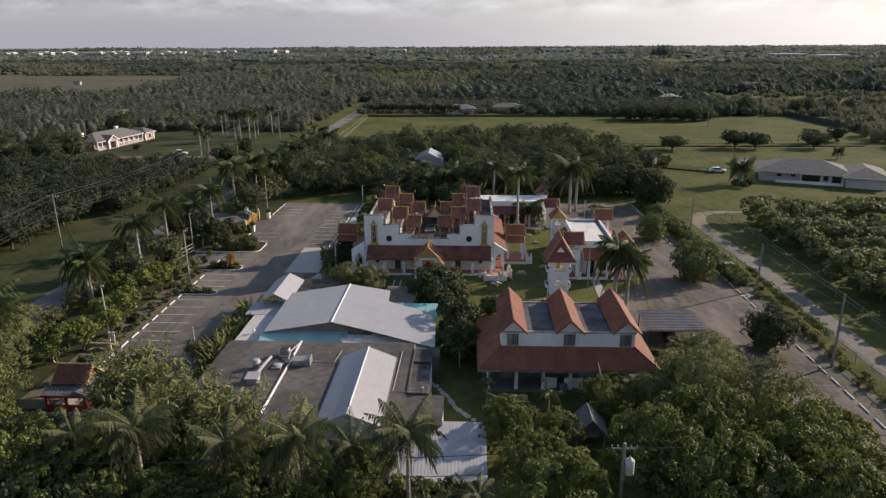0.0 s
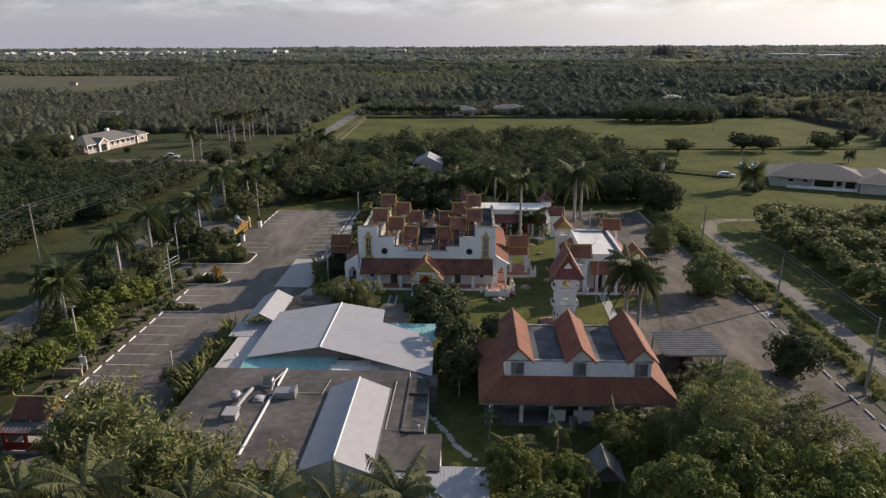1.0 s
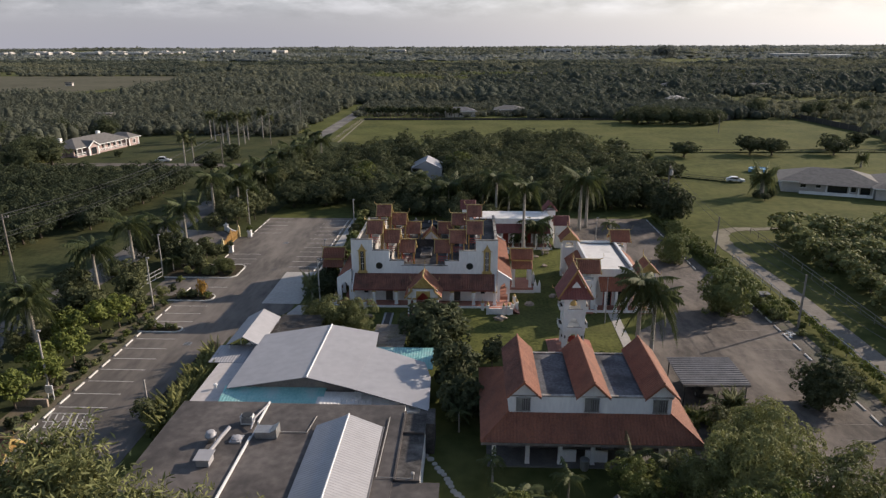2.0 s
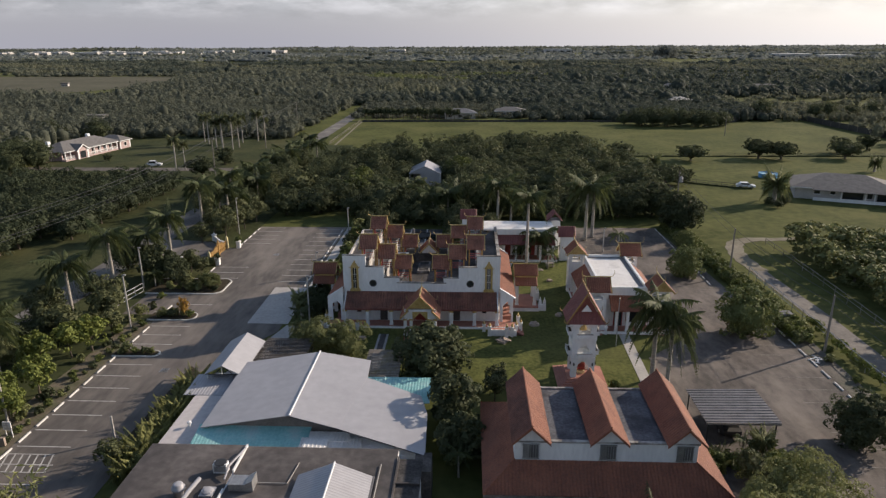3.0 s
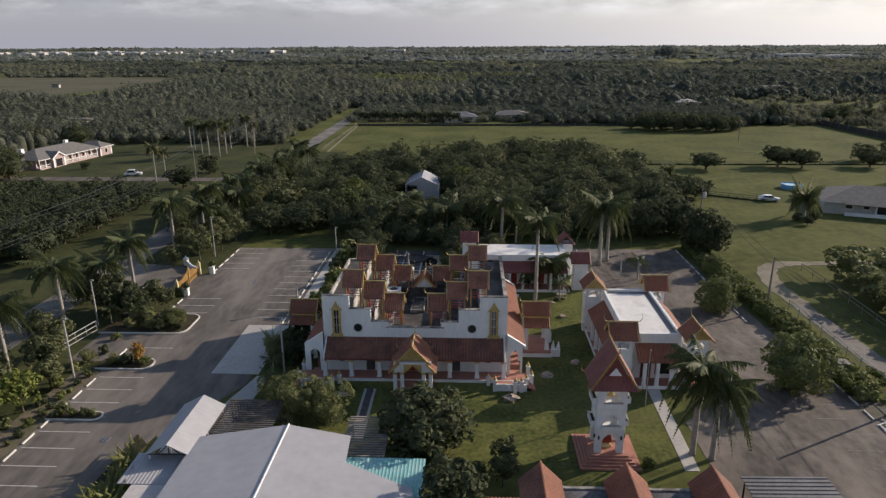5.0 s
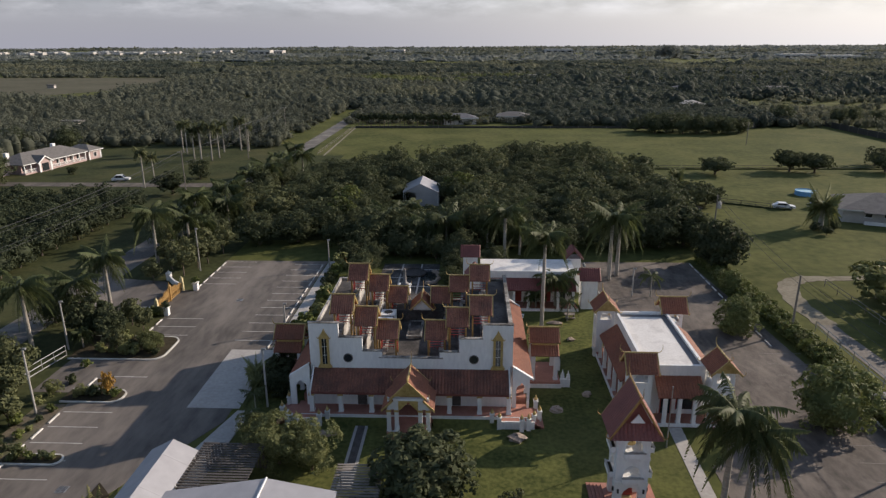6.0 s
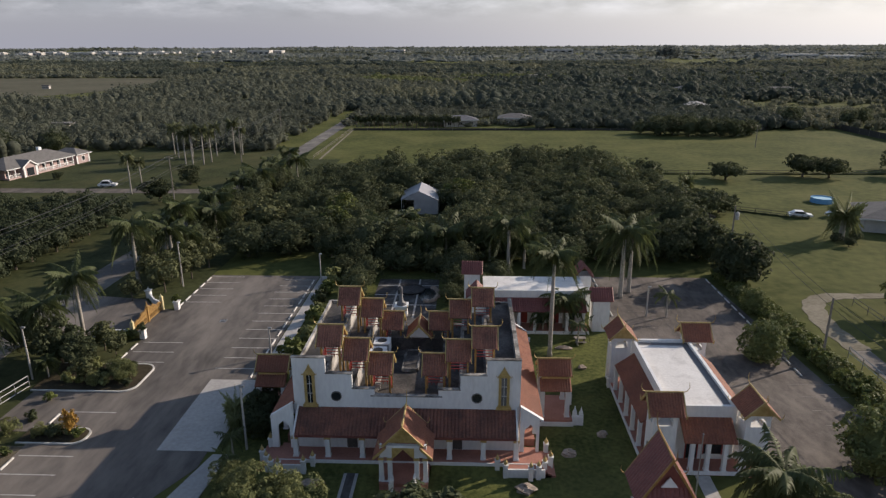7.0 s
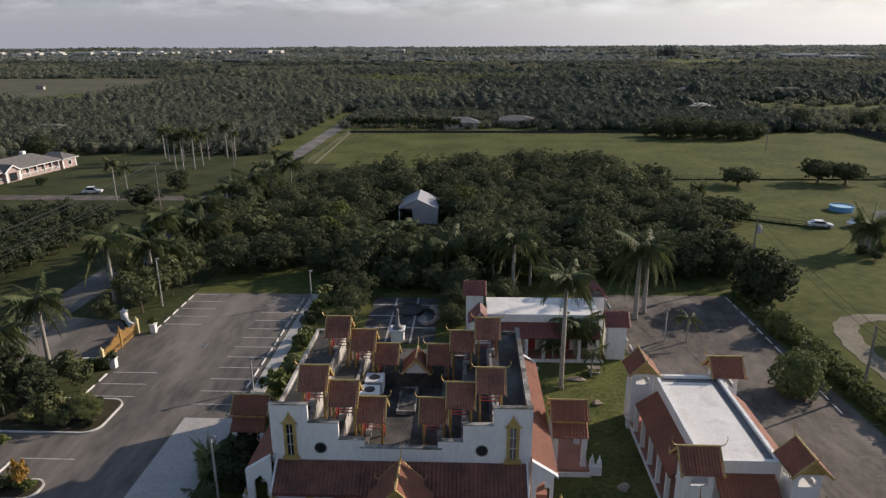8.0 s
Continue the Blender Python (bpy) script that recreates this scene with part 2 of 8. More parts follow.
GREYMETAL = material("galvanised_metal", (0.3, 0.3, 0.3), (0.45, 0.45, 0.45), 1.5, 0.45, metal=0.6)
ZINC = material("weathered_zinc_sheet", (0.1, 0.097, 0.1), (0.18, 0.175, 0.18), 0.8, 0.6)
CREAM = material("cream_paint", (0.62, 0.52, 0.28), (0.7, 0.6, 0.34), 1.0, 0.7)
PINK = material("pink_stucco", (0.38, 0.285, 0.27), (0.46, 0.345, 0.33), 0.5, 0.8)
SHINGLE = material("grey_shingle", (0.11, 0.105, 0.1), (0.18, 0.17, 0.16), 1.2, 0.9, 0.3, 12.0)
POLEWOOD = material("weathered_pole", (0.16, 0.14, 0.12), (0.27, 0.24, 0.21), 1.5, 0.9, 0.4, 15.0, stretch=(1, 1, 0.15))
BARK = material("bark", (0.07, 0.055, 0.04), (0.16, 0.13, 0.1), 1.5, 0.95, 0.6, 12.0, stretch=(1, 1, 0.3), coords="Object")
PALMBARK = material("palm_bark", (0.24, 0.22, 0.19), (0.38, 0.35, 0.31), 2.0, 0.9, 0.3, 14.0, stretch=(0.4, 0.4, 2.0), coords="Object")
BAMBOO = material("bamboo_stalk", (0.2, 0.2, 0.09), (0.34, 0.31, 0.15), 2.0, 0.6, coords="Object")
STONE = material("pale_stone", (0.22, 0.175, 0.14), (0.42, 0.34, 0.28), 1.2, 0.9, 0.6, 8.0)
LEAF_DARK = leaf_material("leaf_dark", (0.046, 0.058, 0.03), (0.118, 0.135, 0.07), 0.36, 0.7, 0.35, 0.3, 0.16)
LEAF_MID = leaf_material("leaf_mid", (0.044, 0.064, 0.018), (0.2, 0.228, 0.062), 0.3, 0.6, 0.35, 0.45, 0.35)
LEAF_LIGHT = leaf_material("leaf_light", (0.052, 0.072, 0.02), (0.18, 0.2, 0.058))
LEAF_GREY = leaf_material("leaf_grey_green", (0.072, 0.086, 0.033), (0.265, 0.277, 0.113))
LEAF_YOUNG = leaf_material("leaf_young", (0.055, 0.08, 0.02), (0.225, 0.255, 0.062))
LEAF_ARECA = leaf_material("leaf_areca", (0.08, 0.092, 0.028), (0.27, 0.265, 0.092))
LEAF_DRYORANGE = leaf_material("leaf_orange", (0.2, 0.1, 0.02), (0.42, 0.26, 0.06))
LEAF_SOFT = leaf_material("leaf_soft_green", (0.05, 0.06, 0.026), (0.165, 0.175, 0.08))
LEAF_BALL = leaf_material("leaf_ball", (0.07, 0.09, 0.032), (0.21, 0.235, 0.085))
LEAF_LANE = leaf_material("leaf_far_light", (0.075, 0.09, 0.035), (0.235, 0.26, 0.11), 0.4, 0.85, 0.05, 0.16)
# These four leaf tones are paled and greyed: distance haze put into the colour.
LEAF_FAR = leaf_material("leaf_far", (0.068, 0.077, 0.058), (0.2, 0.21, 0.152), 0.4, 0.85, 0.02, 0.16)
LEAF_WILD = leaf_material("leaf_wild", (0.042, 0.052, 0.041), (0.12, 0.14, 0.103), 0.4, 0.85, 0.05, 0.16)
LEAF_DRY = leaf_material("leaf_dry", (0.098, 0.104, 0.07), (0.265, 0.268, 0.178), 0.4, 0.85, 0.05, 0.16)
LEAF_HAZED = leaf_material("leaf_hazed", (0.13, 0.146, 0.134), (0.25, 0.268, 0.242), 0.4, 0.85, 0.006, 0.1)
LEAF_ORCHARD = leaf_material("leaf_orchard", (0.03, 0.041, 0.023), (0.09, 0.108, 0.058), 0.3, 0.7, 0.35, 0.34, 0.2)
LEAF_PALM = leaf_material("leaf_palm", (0.038, 0.052, 0.02), (0.118, 0.138, 0.052), 0.3, 0.6)

for m in (GRASS, DULLGRASS, LAWN, FIELD, DIRT, SOIL):
    m.node_tree.nodes["Principled BSDF"].inputs["Specular IOR Level"].default_value = 0.08


# ---- builders ----
ORIGIN = {}


class Build:
    """Points and faces of one mesh, in world metres."""

    def __init__(self):
        self.v, self.f = [], []

    def add(self, pts, faces):
        k = len(self.v)
        self.v += [tuple(p) for p in pts]
        self.f += [tuple(i + k for i in q) for q in faces]
        return self

    def box(self, x0, x1, y0, y1, z0, z1):
        return self.add([(x, y, z) for z in (z0, z1) for y in (y0, y1) for x in (x0, x1)], [(0, 2, 3, 1), (4, 5, 7, 6), (0, 1, 5, 4), (2, 6, 7, 3), (0, 4, 6, 2), (1, 3, 7, 5)])

    def prism(self, pts, off):
        """A flat polygon pushed by off into a solid."""
        n, o = len(pts), Vector(off)
        a = [Vector(p) for p in pts]
        nrm = sum(((a[i] - a[0]).cross(a[i + 1] - a[0]) for i in range(1, n - 1)), Vector())
        if nrm.dot(o) > 0:
            a.reverse()
        return self.add(a + [p + o for p in a], [tuple(range(n)), tuple(range(2 * n - 1, n - 1, -1))] + [((i + 1) % n, i, i + n, (i + 1) % n + n) for i in range(n)])

    def tube(self, pts, radii, sides=6):
        """A tapered round bar along points."""
        pts = [Vector(p) for p in pts]
        k, n = len(self.v), len(pts)
        for i, p in enumerate(pts):
            d = (pts[min(i + 1, n - 1)] - pts[max(i - 1, 0)]).normalized()
            u = d.cross(Vector((0, 0, 1)) if abs(d.z) < 0.9 else Vector((1, 0, 0))).normalized()
            w = d.cross(u)
            r = radii[i] if hasattr(radii, "__len__") else radii
            for s in range(sides):
                a = math.tau * s / sides
                self.v.append(tuple(p + (u * math.cos(a) + w * math.sin(a)) * r))
        for i in range(n - 1):
            for s in range(sides):
                t = (s + 1) % sides
                self.f.append((k + i * sides + s, k + i * sides + t, k + (i + 1) * sides + t, k + (i + 1) * sides + s))
        self.f += [tuple(k + s for s in range(sides - 1, -1, -1)), tuple(k + (n - 1) * sides + s for s in range(sides))]
        return self

    def lathe(self, x, y, profile, sides=10):
        """Turned about an upright axis; profile of (radius, height)."""
        k, n = len(self.v), len(profile)
        for r, z in profile:
            for s in range(sides):
                a = math.tau * (s + 0.5) / sides
                self.v.append((x + r * math.cos(a), y + r * math.sin(a), z))
        for i in range(n - 1):
            for s in range(sides):
                t = (s + 1) % sides
                self.f.append((k + i * sides + s, k + i * sides + t, k + (i + 1) * sides + t, k + (i + 1) * sides + s))
        self.f += [tuple(k + s for s in range(sides - 1, -1, -1)), tuple(k + (n - 1) * sides + s for s in range(sides))]
        return self

    def slope(self, eave, along, up, left=0.0, right=0.0, width=0.3, row=0.36, wave=0.075, lip=0.03, thick=0.1):
        """A pitched roof face of barrel tiles: eave start, vector along the eave, vector up the slope; left and right: how far the hips cut in at the top."""
        eave, along, up = Vector(eave), Vector(along), Vector(up)
        length, rise = along.length, up.length
        e, s = along / length, up / rise
        nrm = e.cross(s).normalized()
        if nrm.z < 0:
            nrm = -nrm
        cols = max(2, round(length / width))
        rows = max(1, round(rise / row))
        sub = 4
        shape = (0.0, 0.7, 1.0, 0.7)
        k, n = len(self.v), cols * sub + 1
        for j in range(rows):
            for f, h in ((j / rows, lip), ((j + 1) / rows, 0.0)):
                for i in range(n):
                    w = length * i / (n - 1)
                    top = min(1.0, w / left if left > 0 else 1.0, (length - w) / right if right > 0 else 1.0)
                    self.v.append(tuple(eave + e * w + s * (rise * min(f, top)) + nrm * (wave * shape[i % sub] + h)))
        for j in range(2 * rows - 1):
            for i in range(n - 1):
                a = k + j * n + i
                q = (a, a + 1, a + n + 1, a + n)
                self.f.append(q)
        base = [eave, eave + along, eave + along + up - e * right, eave + up + e * left]
        return self.prism([p - nrm * 0.02 for p in base], -nrm * thick)

    def sheet(self, eave, along, up, pitch=0.4, wave=0.03, thick=0.05):
        """A ribbed metal roof face: ribs run up the slope."""
        eave, along, up = Vector(eave), Vector(along), Vector(up)
        nrm = along.cross(up).normalized()
        if nrm.z < 0:
            nrm = -nrm
        e, count = along.normalized(), max(1, int(along.length / pitch))
        rib = min(0.08, pitch * 0.3)
        steps = []
        for i in range(count):
            w = along.length * i / count
            steps += [(w, 0.0), (w + pitch * 0.5 - rib, 0.0), (w + pitch * 0.5 - rib * 0.5, wave), (w + pitch * 0.5 + rib * 0.5, wave), (w + pitch * 0.5 + rib, 0.0)]
        steps = [q for q in steps if q[0] < along.length] + [(along.length, 0.0)]
        k, n = len(self.v), len(steps)
        for base in (eave, eave + up):
            for lift in (-thick, 0.0):
                self.v += [tuple(base + e * w + nrm * (h * (lift == 0.0) + lift)) for w, h in steps]
        for i in range(n - 1):
            self.f += [(k + n + i, k + n + i + 1, k + 3 * n + i + 1, k + 3 * n + i), (k + i + 1, k + i, k + 2 * n + i, k + 2 * n + i + 1), (k + i, k + i + 1, k + n + i + 1, k + n + i), (k + 3 * n + i, k + 3 * n + i + 1, k + 2 * n + i + 1, k + 2 * n + i)]
        self.f += [(k, k + n, k + 3 * n, k + 2 * n), (k + 2 * n - 1, k + n - 1, k + 3 * n - 1, k + 4 * n - 1)]
        return self

    def data(self, name, mat, origin=(0, 0, 0), smooth=False):
        me = bpy.data.meshes.new(name)
        o = np.array(origin, float)
        me.from_pydata((np.array(self.v, float) - o).tolist(), [], self.f)
        if smooth:
            me.polygons.foreach_set("use_smooth", [True] * len(me.polygons))
        me.materials.append(mat)
        me.update()
        return me


def thing(name, at, label, category, group="", kind=""):
    ob = new(name)
    ob.empty_display_size = 0.5
    ob.location = at
    ORIGIN[ob] = Vector(at)
    return tagged(ob, label, category, group, kind)


def part(name, build, mat, parent, label="", smooth=False):
    ob = new(name, build.data(name, mat, ORIGIN[parent], smooth))
    ob.parent = parent
    ORIGIN[ob] = ORIGIN[parent]
    return tagged(ob, label)


def single(name, build, mat, label, category="", group="", kind="", at=None, smooth=False):
    at = Vector(at) if at is not None else Vector((0, 0, 0))
    ob = new(name, build.data(name, mat, at, smooth))
    ob.location = at
    ORIGIN[ob] = at
    return tagged(ob, label, category, group, kind)


# ---- ground, roads, lots ----
def flat(name, pts, z, mat, label, thick=0.5, kind="structure", category=""):
    return single(name, Build().prism([(x, y, z) for x, y in pts], (0, 0, -thick)), mat, label, category, kind=kind)


def rect(x0, x1, y0, y1):
    return [(x0, y0), (x1, y0), (x1, y1), (x0, y1)]


def ground_sheet():
    b = Build()
    n = 40
    xs = [(-1 + 2 * i / n) for i in range(n + 1)]
    grid = [(9000 * x * abs(x), 9000 * y * abs(y), 0.0) for y in xs for x in xs]
    b.add(grid, [(j * (n + 1) + i, j * (n + 1) + i + 1, (j + 1) * (n + 1) + i + 1, (j + 1) * (n + 1) + i) for j in range(n) for i in range(n)])
    return single("ground", b, GRASS, "flat grassy ground reaching to the horizon", kind="structure")


ground_sheet()
flat("parking_lot_west", [(-43.4, 52), (-31.6, 52), (-31.6, 86), (-25.4, 98), (-25.4, 149.2), (-43.4, 149.2)], 0.03, ASPHALT, "worn grey asphalt car park with faded white lines")
flat("parking_lot_west_side", rect(-49, -43.4, 103.2, 111), 0.028, ASPHALT, "worn grey asphalt parking bay")
flat("parking_lot_east", [(16, 40), (40.9, 40), (40.9, 100), (39.5, 112), (37.5, 150), (18.5, 150), (18.5, 116), (27, 114), (27, 97), (21.5, 92), (21.5, 76), (20.5, 60)], 0.03, BROWNASPHALT, "worn brownish grey asphalt car park")
flat("road_street", rect(-63.8, -58.0, -60, 425), 0.03, ROAD, "straight grey asphalt street")
flat("road_entrance", [(-58, 124.4), (-49.9, 125.6), (-43.2, 125.6), (-43.2, 134), (-47.0, 135.4), (-49.5, 138.2), (-58, 139.5)], 0.04, ASPHALT, "pale asphalt driveway between street and gate")
flat("road_lane", [(46.5, -20), (49.5, -20), (49.7, 106), (48.9, 121), (49.0, 126), (46.6, 126), (46.4, 121), (46.7, 106)], 0.03, LANE, "narrow dusty grey lane")
def band(path, widths):
    """The outline of a winding track of changing width along a smooth line."""
    left, right = [], []
    n = len(path)
    for i in range((n - 1) * 6 + 1):
        k, u = min(i // 6, n - 2), (i - 6 * min(i // 6, n - 2)) / 6
        p = [Vector(path[max(0, min(n - 1, k + d))]) for d in (-1, 0, 1, 2)]
        c = 0.5 * (2 * p[1] + (p[2] - p[0]) * u + (2 * p[0] - 5 * p[1] + 4 * p[2] - p[3]) * u * u + (3 * p[1] - p[0] - 3 * p[2] + p[3]) * u ** 3)
        t = (p[2] - p[0]).lerp(p[3] - p[1], u).normalized()
        w = (widths[k] * (1 - u) + widths[k + 1] * u) * (0.5 + 0.06 * math.sin(i * 2.1))
        left.append((c.x - t.y * w, c.y + t.x * w))
        right.append((c.x + t.y * w, c.y - t.x * w))
    return right + left[::-1]


flat("dirt_turning", band([(47.8, 124), (47.6, 132), (49.4, 139.0), (53.2, 142.2), (59, 142.6), (68, 143.4), (76, 141.5)], (3.0, 3.0, 3.0, 2.6, 2.0, 1.4, 0.6)), 0.045, DIRT, "bare sandy track at the end of the lane")
flat("road_far_cross", rect(-300, -40, 425, 430), 0.03, ROAD, "asphalt road crossing at the end of the street")
flat("dirt_verge", rect(40.95, 43.2, 52, 101), 0.02, DIRTY, "bare gravelly soil strip beside the car park")
flat("road_cross", rect(-400, -64, 210.5, 215.5), 0.02, BROWNASPHALT, "narrow asphalt side road")
# West lawn, verge and grove floor carry shade in their grass colour.
flat("west_lawn", rect(-135, -57, 40, 288), 0.01, DULLGRASS, "grass along the street and round the orchard, cloud shade in its colour")
flat("verge_lawn", rect(-57, -43.4, 40, 262), 0.012, DULLGRASS, "grass strip under the trees beside the car park, shade in its colour")
flat("mulch_strip", [(-47.6, 58), (-43.45, 58), (-43.45, 100.8), (-46.4, 100.8), (-46.9, 84), (-47.4, 70)], 0.02, MULCH, "brown mulch strip under the young trees")
flat("grove_floor", rect(-43.4, 42, 162, 255), 0.012, DULLGRASS, "grass under the grove with shade in its colour")
flat("lawn", [(-23, 84), (15.5, 84), (20, 84), (18.5, 150), (-23, 150)], 0.012, LAWN, "mown lawn round the temple buildings")
flat("backfield", rect(-52, 260, 262, 335), 0.01, GRASS, "wide mown green field", kind="structure")
flat("field_path", [(-50.8, 262), (-50.0, 262), (-51.9, 338), (-52.7, 338)], 0.03, DIRT, "narrow pale path along the edge of the field")
flat("plough_field", [(-700, 470), (-330, 505), (-280, 620), (-330, 790), (-900, 800)], 0.02, FIELD, "bare brown field")
flat("concrete_slab", rect(-30.3, -24.7, 100.5, 114.2), 0.06, CONCRETE, "pale concrete loading slab")
flat("pavement_west", rect(-25.2, -23.6, 114.4, 149), 0.1, CONCRETE, "concrete footpath along the car park")
flat("pavement_terrace", [(-29.4, 81.6), (-24.3, 81.6), (-24.3, 84), (-23.2, 100), (-24.7, 100), (-28.2, 86.5), (-29.4, 86.5)], 0.1, CONCRETE, "pale concrete path beside the white-roofed building")
flat("pavement_front", rect(-11.9, -10.6, 88, 98.3), 0.05, CONCRETE, "concrete footpath to the temple veranda")
flat("pavement_east", [(19.0, 84), (20.3, 84), (20.6, 98.4), (19.3, 98.4)], 0.05, CONCRETE, "concrete footpath to the chapel")


flat("path_mat", rect(-11.62, -10.88, 91.5, 98.1), 0.062, DARKWOOD, "dark worn runner along the middle of the path", thick=0.012)


def stripes():
    """Painted bay lines, each its own mark."""
    mark = Build().box(-2.6, 2.6, -0.06, 0.06, 0, 0.006).data("bay_line", LINE)
    spots = [(-40.3, y) for y in np.arange(63.4, 100.4, 2.76)] + [(-40.2, 106.9)] + [(-40.2, y) for y in (118.2, 120.9, 123.6)] + [(-40.4, y) for y in np.arange(137.4, 149, 2.76)]
    spots += [(-28.2, y) for y in np.arange(116.9, 148.5, 2.76)] + [(24.5, y) for y in np.arange(119, 149, 2.76)] + [(37.6, y) for y in np.arange(60, 116, 2.76)]
    worn = Build().box(-2.6, 2.6, -0.05, 0.05, 0, 0.006).data("bay_line", FAINT)
    for x, y in spots:
        ob = new("bay_line", worn if x > 0 else mark)
        ob.location = (x, y, 0.034)
        tagged(ob, "faded white painted parking bay line", "marking", "parking bay lines", "structure")


stripes()


def wheel_stops():
    mark = Build().prism([(-0.1, -0.9, 0), (0.1, -0.9, 0), (0.06, -0.9, 0.13), (-0.06, -0.9, 0.13)], (0, 1.8, 0)).data("wheel_stop", KERB)
    spots = [(-43.1, y) for y in np.arange(64.8, 100.5, 2.76)] + [(-43.3, y) for y in (105.5, 119.5, 122.2)] + [(-43.2, y) for y in np.arange(136, 149, 2.76)]
    spots += [(-25.9, y) for y in np.arange(115.6, 148.5, 2.76)] + [(40.5, y) for y in np.arange(55.2, 104, 2.76)] + [(19.3, y) for y in np.arange(118, 149, 2.76)] + [(37.4, y) for y in np.arange(118, 149, 2.76)]
    for x, y in spots:
        ob = new("wheel_stop", mark)
        ob.location = (x, y, 0.03)
        tagged(ob, "white painted concrete wheel stop on asphalt", "wheel stop", "wheel stops")


wheel_stops()


def island(x0, x1, y0, y1, r):
    """A kerbed planting bed, rounded at its lot end."""
    def outline(g):
        pts = [(x0, y0 + g)]
        for i in range(9):
            a = -math.pi / 2 + math.pi / 2 * i / 8
            pts.append((x1 - r + (r - g) * math.cos(a), y0 + r + (r - g) * math.sin(a)))
        for i in range(9):
            a = math.pi / 2 * i / 8
            pts.append((x1 - r + (r - g) * math.cos(a), y1 - r + (r - g) * math.sin(a)))
        return pts + [(x0, y1 - g)]
    bed = thing("planting_island", ((x0 + x1) / 2, (y0 + y1) / 2, 0.0), "white kerbed planting island with low shrubs", "planting bed", "parking islands", "structure")
    part("kerb", Build().prism([(x, y, 0.16) for x, y in outline(0)], (0, 0, -0.2)), KERB, bed)
    part("soil", Build().prism([(x, y, 0.166) for x, y in outline(0.18)], (0, 0, -0.2)), SOIL, bed)


island(-49.5, -37.9, 111.0, 117.6, 1.6)
island(-44.5, -38.0, 101.1, 103.9, 1.2)
island(-43.6, -38.0, 90.2, 91.9, 0.8)
flat("planting_strip", [(-33.2, 70), (-30.6, 70), (-31.1, 86.4), (-32.8, 88)], 0.1, SOIL, "planted strip of low palms beside the path")


# ---- buildings ----
def horn(b, p, d, size=0.6, r=0.05):
    """A curved roof-end finial: out along d, then up."""
    p, d = Vector(p), Vector(d)
    pts = [p, p + d * (0.35 * size) + Vector((0, 0, 0.12 * size)), p + d * (0.55 * size) + Vector((0, 0, 0.5 * size)), p + d * (0.48 * size) + Vector((0, 0, size))]
    return b.tube(pts, [r, r, r * 0.7, r * 0.25], 5)


def gable_roof(home, axis, c, a0, a1, half, eave, ridge, tiles=TILE, trim=GOLD, back_half=None, horns=0.6, overhang=0.0, width=0.3, panel=None, label="", low_tiles=None):
    """A pitched roof over ridge line at c (x if axis is y, y if axis is x) from a0 to a1, with barge boards, ridge and finials; low_tiles: another tile on the slope towards lower x or y."""
    back = half if back_half is None else back_half
    rise = ridge - eave

    def at(p, q, z):
        return (q, p, z) if axis == "y" else (p, q, z)
    if axis == "y":
        sides = (((c - half, a0, eave), (0, a1 - a0, 0), (half, 0, rise)), ((c + back, a0, eave), (0, a1 - a0, 0), (-back, 0, rise)))
    else:
        sides = (((a0, c - half, eave), (a1 - a0, 0, 0), (0, half, rise)), ((a0, c + back, eave), (a1 - a0, 0, 0), (0, -back, rise)))
    for k, (e, al, up) in enumerate(sides):
        part("roof_slope", Build().slope(e, al, up, width=width), low_tiles if low_tiles and k == 0 else tiles, home, label)
    lift = 0.13
    if axis == "y":
        line = [(c, a0 - 0.05, ridge + lift), (c, a1 + 0.05, ridge + lift)]
    else:
        line = [(a0 - 0.05, c, ridge + lift), (a1 + 0.05, c, ridge + lift)]
    if trim is not None:
        rb = Build().tube(line, 0.09, 6)
        if horns:
            d = Vector(line[1]) - Vector(line[0])
            d.normalize()
            horn(rb, line[0], -d, horns)
            horn(rb, line[1], d, horns)
        part("ridge", rb, trim, home)
        for end, s in ((a0, -1), (a1, 1)):
            for h, sg in ((half, -1), (back, 1)):
                bb = Build()
                p0, p1 = (c, ridge + 0.12), (c + sg * h, eave + 0.06)
                if axis == "y":
                    q = [(p0[0], end, p0[1]), (p1[0], end, p1[1]), (p1[0], end, p1[1] - 0.26), (p0[0], end, p0[1] - 0.34)]
                    off = (0, 0.09 * s, 0)
                    tip = (p1[0], end + 0.04 * s, p1[1] - 0.1)
                    out = Vector((sg, 0, 0))
                else:
                    q = [(end, p0[0], p0[1]), (end, p1[0], p1[1]), (end, p1[0], p1[1] - 0.26), (end, p0[0], p0[1] - 0.34)]
                    off = (0.09 * s, 0, 0)
                    tip = (end + 0.04 * s, p1[0], p1[1] - 0.1)
                    out = Vector((0, sg, 0))
                bb.prism(q, off)
                if horns:
                    horn(bb, tip, out, horns * 0.55)
                part("bargeboard", bb, trim, home)
    if panel is not None:
        for end, s in ((a0 + overhang, 1), (a1 - overhang, -1)):
            if axis == "y":
                q = [(c - half * 0.86, end, eave + rise * 0.03), (c + back * 0.86, end, eave + rise * 0.03), (c, end, ridge - 0.12)]
                off = (0, 0.1 * s, 0)
            else:
                q = [(end, c - half * 0.86, eave + rise * 0.03), (end, c + back * 0.86, eave + rise * 0.03), (end, c, ridge - 0.12)]
                off = (0.1 * s, 0, 0)
            part("gable_panel", Build().prism(q, off), panel, home)


